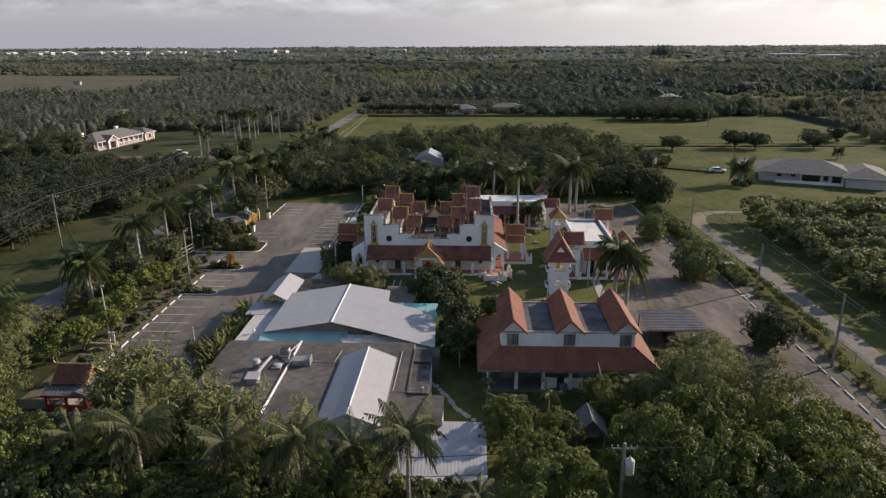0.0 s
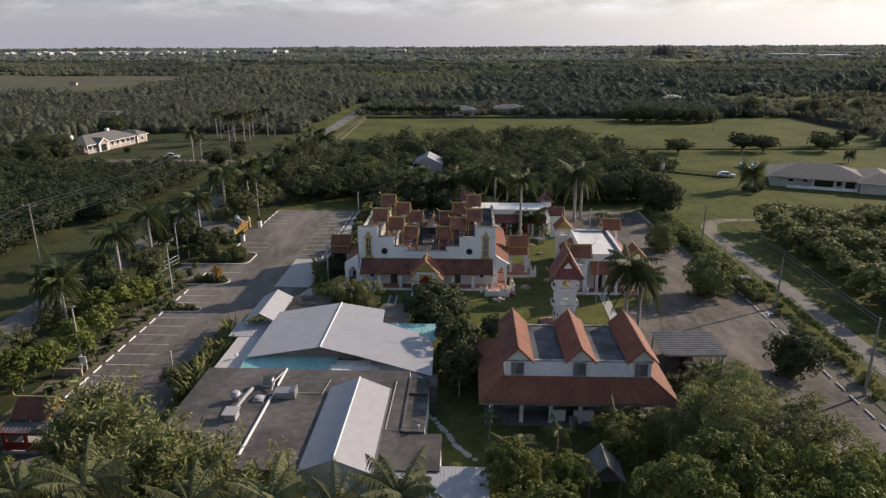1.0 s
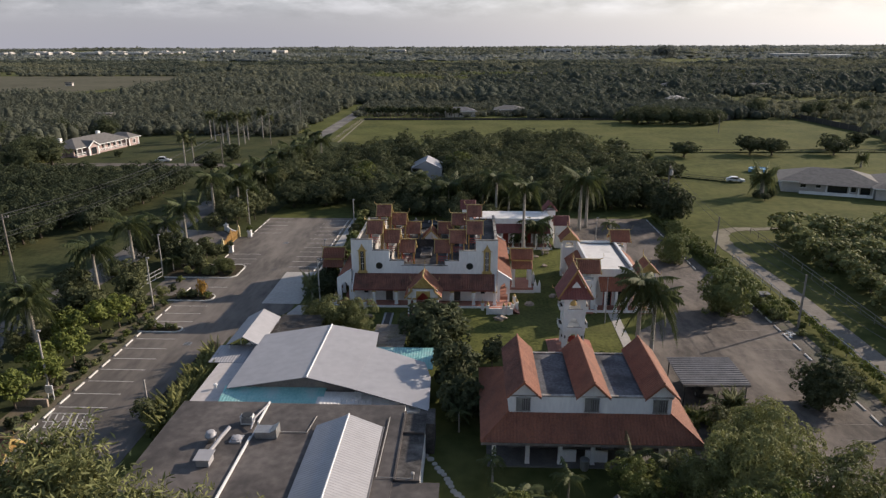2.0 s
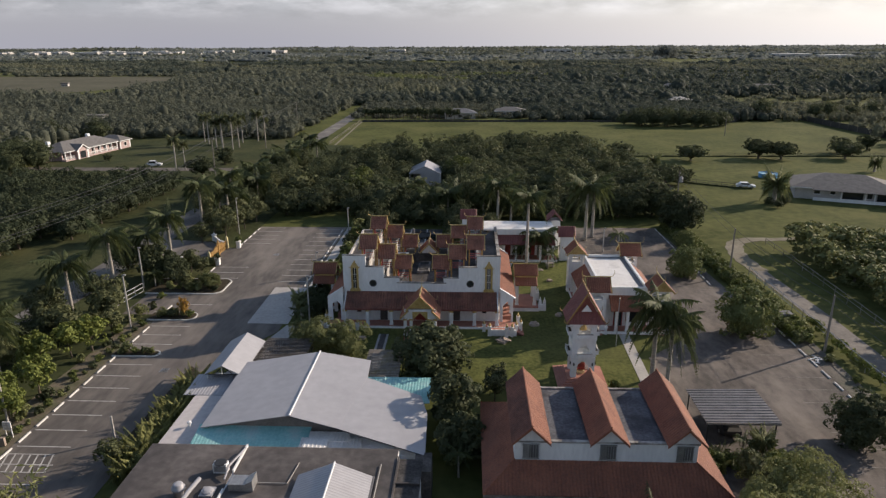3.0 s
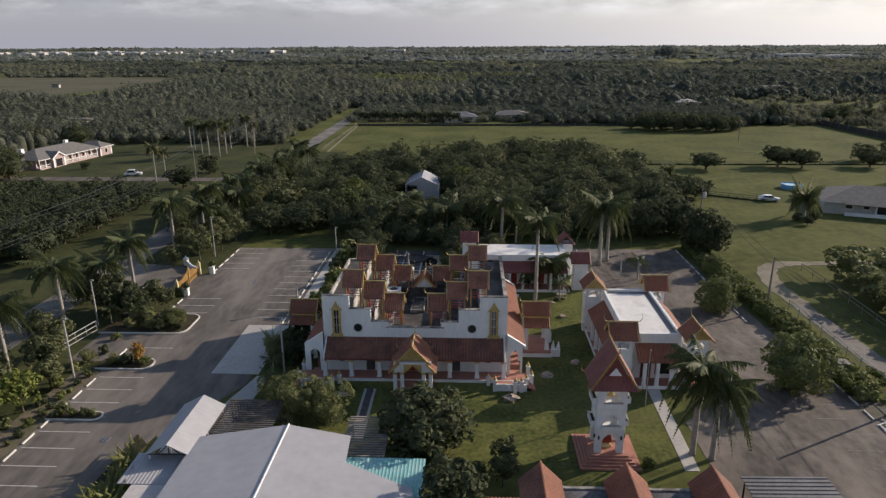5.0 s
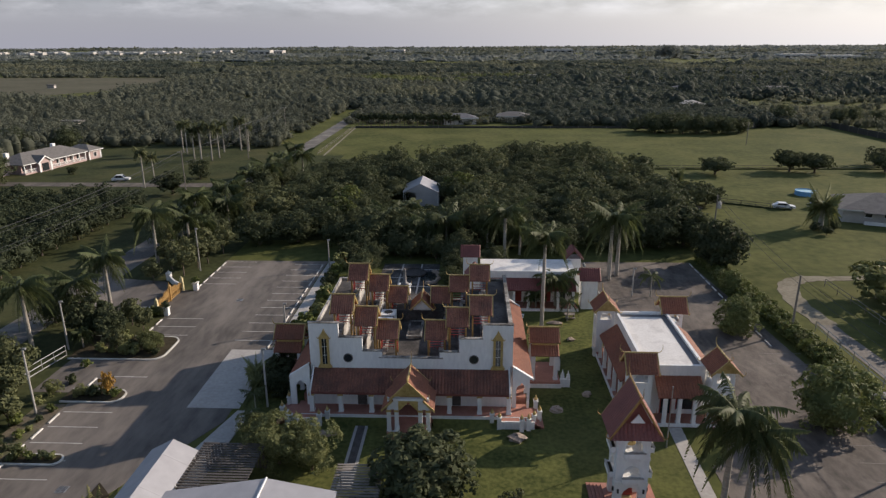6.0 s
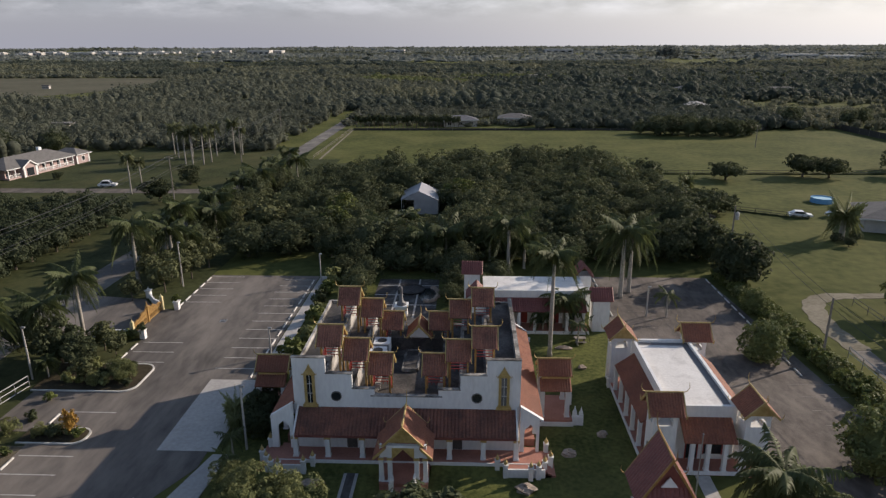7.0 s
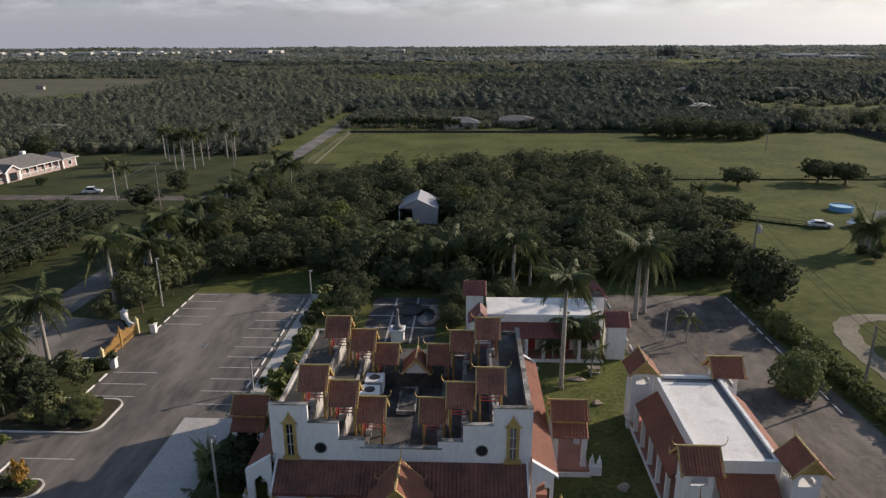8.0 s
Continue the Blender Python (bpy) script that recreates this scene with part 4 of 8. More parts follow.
def chapel():
    """The flat white-roofed hall with verandas and a gabled turret at each corner."""
    t = thing("chapel", (20, 107, 0), "white hall with flat coated roof and four gabled corner turrets", "hall")
    x0, x1, y0, y1 = 17.0, 23.1, 100.4, 114.2
    part("wall", Build().box(x0, x1, y0, y1, 0.3, 5.5), WHITE, t)
    part("roof_deck", Build().box(x0 + 0.3, x1 - 0.3, y0 + 0.3, y1 - 0.3, 5.5, 5.53), COATROOF, t, "white coated flat roof with grey stains")
    r = Build()
    r.box(x0, x1, y0, y0 + 0.3, 5.5, 5.85).box(x0, x1, y1 - 0.3, y1, 5.5, 5.85).box(x0, x0 + 0.3, y0 + 0.3, y1 - 0.3, 5.5, 5.85).box(x1 - 0.3, x1, y0 + 0.3, y1 - 0.3, 5.5, 5.85)
    part("parapet", r, WHITE, t)
    part("gutter_strip", Build().box(x1 - 0.95, x1 - 0.3, y0 + 0.3, y1 - 0.3, 5.53, 5.56).box(x0 + 0.3, x1 - 0.95, y1 - 0.95, y1 - 0.3, 5.53, 5.56), ZINC, t, "blue-grey gutter strip")
    part("plinth", Build().box(x0 - 2.0, x1 + 2.0, y0 - 1.9, y1 + 1.5, 0, 0.4), TERRACOTTA, t)
    part("plinth_edge", Build().box(x0 - 2.12, x0 - 2.0, y0 - 1.9, y1 + 1.5, 0.1, 0.45).box(x0 - 2.0, x1 + 2.0, y0 - 2.02, y0 - 1.9, 0.1, 0.45), WHITE, t)
    part("veranda_roof", Build().slope((x0 - 2.0, y0 + 1.2, 3.3), (0, y1 - y0 - 2.6, 0), (2.0, 0, 1.5), width=0.27), TILE, t)
    part("veranda_roof", Build().slope((x1 + 2.1, y0 + 1.2, 3.75), (0, y1 - y0 - 2.6, 0), (-2.1, 0, 1.65), width=0.27), TILE, t)
    part("veranda_roof", Build().slope((x0 + 1.1, y0 - 2.0, 3.3), (x1 - x0 - 1.5, 0, 0), (0, 2.0, 1.4), width=0.27), TILE, t)
    for y in np.arange(y0 + 2.0, y1 - 1, 2.6):
        column(t, x0 - 1.75, y, 0.4, 3.3, 0.36, None)
        column(t, x1 + 1.75, y, 0.4, 3.8, 0.36, None)
    for x in (x0 + 1.9, x0 + 3.3, x1 - 1.3):
        column(t, x, y0 - 1.7, 0.4, 3.3, 0.36, None)
    opening(t, x0 + 1.9, x0 + 3.0, y0, 0.4, 2.7, GLASS, "door", REDPAINT)
    opening(t, x0 + 3.5, x0 + 5.2, y0, 0.9, 2.6, GLASS, "window", REDPAINT)

    def turret(cx, cy, axis, w=2.1):
        h = w / 2
        body = part("turret", Build().box(cx - h, cx + h, cy - h, cy + h, 2.6, 4.5), WHITE, t)

        def face(side, u0, u1, z0, z1, depth, start=0.0):
            """A block on one side of the turret: u along the wall, from start to depth inwards."""
            a, b = sorted((side[0] * (h - start), side[0] * (h - depth)) if side[0] else (u0, u1))
            c, d = sorted((side[1] * (h - start), side[1] * (h - depth)) if side[1] else (u0, u1))
            return cx + a, cx + b, cy + c, cy + d, z0, z1
        for side in ((0, -1), (0, 1), (1, 0), (-1, 0)):
            e = h if side[1] else h - 0.2
            wall = Build().box(*face(side, -e, -0.66, 4.5, 5.95, 0.2)).box(*face(side, 0.66, e, 4.5, 5.95, 0.2)).box(*face(side, -0.66, 0.66, 5.55, 5.95, 0.2)).box(*face(side, -0.66, 0.66, 4.5, 4.68, 0.2))
            for k in (-1, 1):
                q = [(k * 0.66, 5.55), (k * 0.66, 5.26), (k * 0.5, 5.46), (k * 0.42, 5.55)]
                wall.prism([(cx + side[0] * h, cy + u, z) if side[0] else (cx + u, cy + side[1] * h, z) for u, z in q], (-side[0] * 0.2, -side[1] * 0.2, 0))
                q = [(k * 0.5, 2.6), (k * 0.5, 1.9), (k * 0.36, 2.3), (0, 2.52), (0, 2.6)]
                part("arch_spandrel", Build().prism([(cx + side[0] * h, cy + u, z) if side[0] else (cx + u, cy + side[1] * h, z) for u, z in q], (-side[0] * 0.3, -side[1] * 0.3, 0)), WHITE, body)
            part("turret_wall", wall, WHITE, body)
            part("lining", Build().box(*face(side, -h + 0.24, -0.68, 4.52, 5.9, 0.23, 0.204)).box(*face(side, 0.68, h - 0.24, 4.52, 5.9, 0.23, 0.204)).box(*face(side, -0.68, 0.68, 5.57, 5.9, 0.23, 0.204)), CREAM, body, "cream painted inner face")
        for sx in (-1, 1):
            for sy in (-1, 1):
                part("pier", Build().box(*sorted((cx + sx * h, cx + sx * (h - 0.55))), *sorted((cy + sy * h, cy + sy * (h - 0.55))), 0.0, 2.6), WHITE, body)
        part("scroll_post", Build().box(cx - h - 0.28, cx - h - 0.02, cy - h - 0.5, cy - h + 0.1, 0, 0.9).lathe(cx - h - 0.15, cy - h - 0.45, [(0.12, 0.9), (0.22, 1.0), (0.2, 1.15), (0.04, 1.3)], 8), WHITE, body)
        part("scroll_post", Build().box(cx + h + 0.02, cx + h + 0.28, cy - h - 0.5, cy - h + 0.1, 0, 0.9).lathe(cx + h + 0.15, cy - h - 0.45, [(0.12, 0.9), (0.22, 1.0), (0.2, 1.15), (0.04, 1.3)], 8), WHITE, body)
        part("turret_step", Build().box(cx - 0.75, cx + 0.75, cy - h - 0.7, cy - h, 0, 0.18).box(cx - 0.75, cx + 0.75, cy - h - 0.35, cy - h, 0.18, 0.36), TERRACOTTA, body)
        if axis == "x":
            gable_roof(t, "x", cy, cx - 1.55, cx + 1.55, 1.5, 5.85, 7.35, panel=GOLD, overhang=0.3, width=0.25, horns=0.9)
        else:
            gable_roof(t, "y", cx, cy - 1.55, cy + 1.55, 1.5, 5.85, 7.35, panel=GOLD, overhang=0.3, width=0.25, horns=0.9)
    turret(16.4, 99.9, "x")
    turret(24.4, 100.0, "y")
    turret(15.95, 115.3, "y")
    turret(23.9, 115.0, "x")
    return t


chapel()


def back_hall():
    t = thing("back_hall", (8, 132, 0), "long white hall with flat roof and red veranda roof", "hall")
    x0, x1, y0, y1 = 1.2, 14.6, 129.0, 135.5
    part("wall", Build().box(x0, x1, y0 + 1.4, y1, 0.3, 5.0), WHITE, t)
    part("roof_deck", Build().box(x0 - 0.1, x1 + 0.1, y0 + 1.0, y1, 5.0, 5.25), COATROOF, t, "pale flat roof")
    part("fascia", Build().box(x0 - 0.15, x1 + 0.15, y0 + 0.85, y0 + 1.0, 4.3, 5.3), WHITE, t)
    part("veranda_roof", Build().slope((x0, y0 - 1.2, 3.1), (x1 - x0, 0, 0), (0, 2.1, 1.15), width=0.3), REDROOF, t)
    part("plinth", Build().box(x0 - 0.4, x1 + 0.4, y0 - 1.2, y0 + 1.4, 0, 0.4), TERRACOTTA, t)
    part("plinth_edge", Build().box(x0 - 0.4, x1 + 0.4, y0 - 1.32, y0 - 1.2, 0, 0.42), WHITE, t)
    for x in np.linspace(x0 + 0.4, x1 - 0.4, 7):
        column(t, x, y0 - 0.9, 0.4, 3.1, 0.36, None)
    for k, x in enumerate(np.linspace(x0 + 0.6, x1 - 2.2, 6)):
        opening(t, x, x + 1.1, y0 + 1.4, 0.4, 2.7, REDPAINT if k % 2 == 0 else GLASS, "door")

    def turret(cx, cy, axis, top):
        part("turret", Build().box(cx - 1.1, cx + 1.1, cy - 1.1, cy + 1.1, 0, top), WHITE, t)
        if axis == "x":
            gable_roof(t, "x", cy, cx - 1.5, cx + 1.5, 1.4, top, top + 1.5, tiles=REDROOF, trim=None)
        else:
            gable_roof(t, "y", cx, cy - 1.5, cy + 1.5, 1.4, top, top + 1.5, tiles=REDROOF, trim=None)
    turret(0.2, 130.2, "y", 4.6)
    turret(-0.4, 136.0, "x", 5.8)
    turret(15.2, 136.5, "y", 5.4)
    turret(16.6, 129.8, "x", 4.4)
    return t


back_hall()


def bell_tower():
    t = thing("bell_tower", (12.4, 86.6, 0), "white three-stage bell tower with steep red roof on steps", "bell tower")
    cx, cy = 12.4, 86.6
    st = Build()
    for k in range(5):
        r = 2.75 - 0.26 * k
        st.box(cx - r, cx + r, cy - r, cy + r + 0.0, 0.17 * k, 0.17 * (k + 1))
    part("stepped_base", st, TERRACOTTA, t, "terracotta stepped base")
    legs = 0.98
    for sx in (-1, 1):
        for sy in (-1, 1):
            part("leg", Build().prism([(cx + sx * legs + a, cy + sy * legs + b, 0.85) for a, b in ((-0.3, -0.3), (0.3, -0.3), (0.3, 0.3), (-0.3, 0.3))], (0, 0, 6.9)), WHITE, t)
    sides = ((1, 0), (-1, 0), (0, 1), (0, -1))

    def panel(b, side, u0, u1, z0, z1, d0, d1):
        """A block on one side of the tower between depths d0 and d1 from its axis."""
        if side[0]:
            return b.box(*sorted((cx + side[0] * d0, cx + side[0] * d1)), cy + u0, cy + u1, z0, z1)
        return b.box(cx + u0, cx + u1, *sorted((cy + side[1] * d0, cy + side[1] * d1)), z0, z1)

    def fillet(b, side, pts, d, thick):
        return b.prism([(cx + side[0] * d, cy + u, v) if side[0] else (cx + u, cy + side[1] * d, v) for u, v in pts], (-side[0] * thick, -side[1] * thick, 0))
    for z in (3.0, 5.3):
        part("stage_floor", Build().box(cx - 1.32, cx + 1.32, cy - 1.32, cy + 1.32, z, z + 0.3), WHITE, t)
    for side in sides:
        for z0, z1, lintel in ((0.85, 3.0, 0.25), (3.3, 5.3, 0.5), (5.6, 7.45, 0.2)):
            wall = panel(Build(), side, -0.68, 0.68, z1 - lintel, z1, 1.05, 1.26)
            if z0 > 1:
                panel(wall, side, -0.68, 0.68, z0, z0 + 0.42, 1.05, 1.26)
            for k in (-1, 1):
                top = z1 - lintel
                fillet(wall, side, [(k * 0.68, top), (k * 0.68, top - 0.7), (k * 0.5, top - 0.3), (k * 0.2, top - 0.06), (k * 0.2, top)], 1.26, 0.21)
            part("stage_wall", wall, WHITE, t)
            if z0 > 1:
                box = panel(Build(), side, -0.82, 0.82, z0 + 0.1, z0 + 0.22, 1.28, 1.72)
                panel(box, side, -0.82, 0.82, z0 + 0.22, z0 + 0.55, 1.64, 1.72)
                for u in (-0.82, 0.74):
                    panel(box, side, u, u + 0.08, z0 + 0.22, z0 + 0.55, 1.28, 1.64)
                for u in (-0.55, 0.55):
                    panel(box, side, u - 0.08, u + 0.08, z0 - 0.25, z0 + 0.1, 1.28, 1.5)
                bal = part("balcony", box, WHITE, t)
                part("coping", panel(Build(), side, -0.86, 0.86, z0 + 0.55, z0 + 0.62, 1.6, 1.76), CONCRETE, bal)
                part("soil", panel(Build(), side, -0.72, 0.72, z0 + 0.22, z0 + 0.45, 1.3, 1.62), SOIL, bal)
            else:
                lamp = panel(Build(), side, -1.08, -0.94, 2.3, 2.62, 1.28, 1.42)
                part("wall_lamp", panel(lamp, side, 0.94, 1.08, 2.3, 2.62, 1.28, 1.42), BLACK, t)
    part("cornice", Build().box(cx - 1.35, cx + 1.35, cy - 1.35, cy + 1.35, 7.45, 7.75), WHITE, t)
    gable_roof(t, "y", cx, cy - 1.7, cy + 1.7, 2.05, 7.55, 11.0, tiles=REDROOF, trim=GATEGOLD, horns=1.1, label="red roof slope")
    part("gable_panel", Build().prism([(cx - 1.7, cy - 1.25, 7.75), (cx + 1.7, cy - 1.25, 7.75), (cx, cy - 1.25, 10.7)], (0, 0.1, 0)), REDROOF, t)
    part("gable_skirt", Build().slope((cx - 2.0, cy - 1.95, 7.5), (4.0, 0, 0), (0, 0.7, 1.15), left=0.7, right=0.7), REDROOF, t)
    part("gable_panel", Build().prism([(cx - 0.55, cy - 1.6, 8.85), (cx + 0.55, cy - 1.6, 8.85), (cx, cy - 1.6, 9.6)], (0, 0.1, 0)), WHITE, t)
    bell = part("bell", Build().lathe(cx, cy, [(0.05, 6.9), (0.22, 6.85), (0.3, 6.5), (0.42, 6.2), (0.44, 6.1)], 12), GOLD, t, "gold bell", True)
    part("yoke", Build().box(cx - 1.0, cx + 1.0, cy - 0.08, cy + 0.08, 6.9, 7.05), REDPAINT, bell)
    part("drum", Build().tube([(cx - 0.4, cy, 1.6), (cx + 0.4, cy, 1.6)], 0.42, 12), REDPAINT, t)
    part("altar", Build().box(cx - 0.4, cx + 0.4, cy - 0.4, cy + 0.4, 0.85, 1.18), CREAM, t)
    return t


bell_tower()


def dining_hall():
    """The hall with a hipped skirt roof, white clerestory and three cross gables."""
    t = thing("gabled_hall", (10.5, 69, 0), "hall with red tile skirt roof, white clerestory and three gables", "hall")
    x0, x1, y0, y1 = 1.0, 20.2, 62.4, 76.0
    xi0, xi1, yi0, yi1 = 3.5, 17.75, 64.5, 73.0
    ze, zt = 3.0, 4.75
    part("skirt_roof", Build().slope((x0, y0, ze), (x1 - x0, 0, 0), (0, yi0 - y0, zt - ze), left=xi0 - x0, right=x1 - xi1, width=0.29), TILE, t)
    part("skirt_roof", Build().slope((x0, y0, ze), (0, y1 - y0, 0), (xi0 - x0, 0, zt - ze), left=yi0 - y0, right=y1 - yi1, width=0.29), TILE, t)
    part("skirt_roof", Build().slope((x1, y0, ze), (0, y1 - y0, 0), (xi1 - x1, 0, zt - ze), left=yi0 - y0, right=y1 - yi1, width=0.29), TILE, t)
    part("skirt_roof", Build().slope((x0, y1, ze), (x1 - x0, 0, 0), (0, yi1 - y1, zt - ze), left=xi0 - x0, right=x1 - xi1, width=0.29), TILE, t)
    for x, y in ((x0, y0), (x1, y0)):
        xx = xi0 if x == x0 else xi1
        part("hip_ridge", Build().tube([(x, y, ze + 0.1), (xx, yi0, zt + 0.1)], 0.1, 6), TILE, t)
    part("fascia", Build().box(x0, x1, y0 + 0.02, y0 + 0.1, ze - 0.3, ze - 0.06), POLEWOOD, t)
    part("ceiling", Build().box(x0 + 0.4, x1 - 0.4, y0 + 0.5, y1 - 0.4, ze - 0.12, ze - 0.02), SHINGLE, t)
    part("wall", Build().box(xi0, xi1, yi0, yi1, ze, 6.35), WHITE, t)
    # Shingle grey on this wall stands for the deep shade under the skirt roof.
    part("ground_floor_wall", Build().box(xi0, xi1, yi0 + 1.4, yi1, 0, ze - 0.13), SHINGLE, t, "wall with veranda shade put into its dark grey")
    part("roof_deck", Build().box(xi0 + 0.2, xi1 - 0.2, yi0 + 0.25, yi1 - 0.2, 6.35, 6.38), BLUEDECK, t, "faded blue-grey flat roof between the gables")
    part("parapet", Build().box(xi0 - 0.05, xi1 + 0.05, yi0 - 0.05, yi0 + 0.25, 6.35, 6.5), STAINWALL, t, "dirty plaster parapet")
    part("parapet", Build().box(xi0 - 0.05, xi1 + 0.05, yi1 - 0.2, yi1 + 0.05, 6.35, 6.5), STAINWALL, t, "dirty plaster parapet")
    for cx in (4.75, 10.8, 16.75):
        gable_roof(t, "y", cx, yi0 - 0.55, 73.6, 1.5, 6.55, 8.05, trim=None, width=0.27, low_tiles=OLDTILE if cx < 5 else None)
        part("gable_wall", Build().prism([(cx - 1.15, yi0 - 0.02, 6.3), (cx + 1.15, yi0 - 0.02, 6.3), (cx + 1.15, yi0 - 0.02, 6.75), (cx, yi0 - 0.02, 7.9), (cx - 1.15, yi0 - 0.02, 6.75)], (0, 8.4, 0)), WHITE, t)
        for sgn in (-1, 1):
            part("bargeboard", Build().prism([(cx, yi0 - 0.6, 8.1), (cx + sgn * 1.52, yi0 - 0.6, 6.58), (cx + sgn * 1.52, yi0 - 0.6, 6.36), (cx, yi0 - 0.6, 7.84)], (0, 0.06, 0)), TILE, t)
        part("ridge_tile", Build().tube([(cx, yi0 - 0.55, 8.12), (cx, 73.6, 8.12)], 0.1, 6), TILE, t)
        w = part("window", Build().box(cx - 0.62, cx + 0.62, yi0 - 0.06, yi0 - 0.04, 5.0, 6.2), ZINC, t, "grey window behind a metal grille")
        part("shutter", Build().box(cx - 0.6, cx - 0.1, yi0 - 0.1, yi0 - 0.06, 5.02, 6.18), GREYMETAL, w)
        bars = Build()
        for k in range(7):
            xx = cx - 0.6 + 0.2 * k
            bars.box(xx - 0.02, xx + 0.02, yi0 - 0.14, yi0 - 0.1, 5.0, 6.2)
        bars.box(cx - 0.66, cx + 0.66, yi0 - 0.14, yi0 - 0.04, 6.2, 6.28).box(cx - 0.66, cx + 0.66, yi0 - 0.14, yi0 - 0.04, 4.92, 5.0)
        part("window_grille", bars, GREYMETAL, w)
    for x in (2.2, 5.2, 8.1, 11.0, 14.0, 17.0, 19.2):
        column(t, x, 63.7, 0, 2.9, 0.36, None)
    # The floor is dark for the same reason: shade put into its colour.
    part("floor", Build().box(x0 + 0.6, x1 - 0.6, y0 + 0.7, y1 - 0.6, 0, 0.12), SHINGLE, t)
    part("service_door", Build().box(12.2, 13.4, yi0 + 1.34, yi0 + 1.4, 0.1, 2.3), GREYMETAL, t)
    part("low_wall", Build().box(8.1, 9.6, 63.9, 64.1, 0.12, 1.3).box(10.4, 12.4, 63.9, 64.1, 0.12, 1.3), WHITE, t)
    return t


dining_hall()
single("rubbish_bin", Build().lathe(10.2, 63.0, [(0.32, 0.0), (0.36, 0.1), (0.4, 0.95), (0.43, 0.96), (0.43, 1.05), (0.3, 1.12), (0.02, 1.14)], 12), GREYMETAL, "grey round rubbish bin beside the hall columns", "bin", at=(10.2, 63.0, 0))


def kitchen():
    """The low complex of flat grey roofs with white, teal and ribbed metal roofs."""
    t = thing("community_kitchen", (-15, 66, 0), "low building complex with white metal gable and flat grey roofs", "building")
    # main white gable
    rx, zr = -16.1, 4.75
    part("wall", Build().box(-23.9, -11.2, 71.5, 82.2, 0, 3.1).box(-11.2, -4.6, 67.5, 75.6, 0, 2.8), WHITE, t)
    part("roof_slope", Build().prism([(-24.3, 70.3, 3.35), (rx, 70.3, zr), (rx, 82.9, zr), (-24.3, 82.9, 3.35)], (0, 0, -0.07)), WHITEMETAL, t, "smooth white metal roof slope")
    def rz(x):
        return zr - (x - rx) * 0.135
    part("roof_slope", Build().prism([(rx, 70.2, rz(rx)), (-11.6, 69.3, rz(-11.6)), (-10.4, 78.8, rz(-10.4)), (-10.6, 82.5, rz(-10.6)), (rx, 82.9, rz(rx))], (0, 0, -0.07)), WHITEMETAL, t)
    part("roof_wing", Build().prism([(-11.6, 69.3, rz(-11.6) - 0.012), (-3.8, 67.0, rz(-3.8) + 0.1), (-4.0, 73.4, rz(-4.0) + 0.1), (-4.8, 76.5, rz(-4.8) + 0.1), (-10.4, 78.8, rz(-10.4) - 0.012)], (0, 0, -0.07)), WHITEMETAL, t)
    part("roof_edge_trim", Build().tube([(-11.6, 69.28, rz(-11.6) - 0.06), (-3.8, 66.98, rz(-3.8) + 0.05)], 0.05, 5).tube([(rx, 70.18, rz(rx) - 0.05), (-11.6, 69.28, rz(-11.6) - 0.06)], 0.05, 5), BLACK, t)
    part("ridge_cap", Build().tube([(rx, 70.25, zr + 0.03), (rx, 82.95, zr + 0.03)], 0.09, 5), WHITE, t)
    # Dark sheet added across the open gable to stand for the shade inside.
    part("gable_wall", Build().prism([(-24.0, 70.9, 2.6), (-11.5, 70.9, 2.6), (-11.5, 70.9, 3.9), (rx, 70.9, 4.62), (-24.0, 70.9, 3.3)], (0, 0.15, 0)), SHINGLE, t, "dark sheet standing for shade in the open gable")
    part("teal_roof", Build().sheet((-24.6, 68.3, 2.75), (10.3, 0, 0), (0, 2.7, 0.5), 0.3, 0.015), TEAL, t, "faded teal corrugated roof")
    part("teal_roof", Build().sheet((-10.9, 76.6, 2.45), (6.9, 0, 0), (0, 4.6, 0.3), 0.3, 0.02), TEAL, t, "faded teal corrugated roof")
    for k, (x0, x1, yy) in enumerate(((-14.9, -9.4, 68.5), (-14.3, -10.6, 69.3), (-14.5, -12.4, 68.0))):
        part("lean_to_sheet", Build().sheet((x0, yy - 0.3, 2.92 + 0.12 * k), (x1 - x0, 0, 0), (0, 1.3, 0.12), 0.3, 0.025), COATROOF, t, "white ribbed lean-to sheet")
    # low side roof and lean-to
    part("side_wall", Build().box(-27.6, -24.2, 67.4, 77.3, 0, 2.3), WHITE, t)
    part("side_roof", Build().box(-27.75, -24.0, 67.25, 77.5, 2.3, 2.42), PINKROOF, t, "pale pinkish coated flat roof")
    part("lean_to_roof", Build().sheet((-29.0, 77.45, 2.46), (5.0, 0, 0), (0, 3.9, 0.2), 0.3, 0.025), WHITEMETAL, t, "pale ribbed lean-to roof")
    for x in (-28.8, -25.2):
        part("post", Build().tube([(x, 81.1, 0), (x, 81.1, 2.6)], 0.05, 6), WHITE, t)
    part("vent_pipe", Build().lathe(-26.0, 71.8, [(0.09, 2.4), (0.09, 2.75), (0.2, 2.78), (0.2, 2.95), (0.02, 3.02)], 10), WHITE, t)
    # flat roofs
    part("flat_wall", Build().box(-27.0, -19.0, 50.6, 67.2, 0, 3.55).box(-19.0, -6.0, 50.6, 67.2, 0, 3.55).box(-6.0, -4.0, 56.0, 65.9, 0, 3.4).box(-6.0, -2.4, 51.0, 56.0, 0, 3.45), WHITE, t)
    part("flat_roof", Build().box(-27.2, -23.4, 50.4, 67.3, 3.55, 3.64), FLATROOF, t, "weathered grey flat roof")
    part("flat_roof", Build().box(-23.39, -19.02, 50.4, 67.3, 3.55, 3.66), FLATROOF, t)
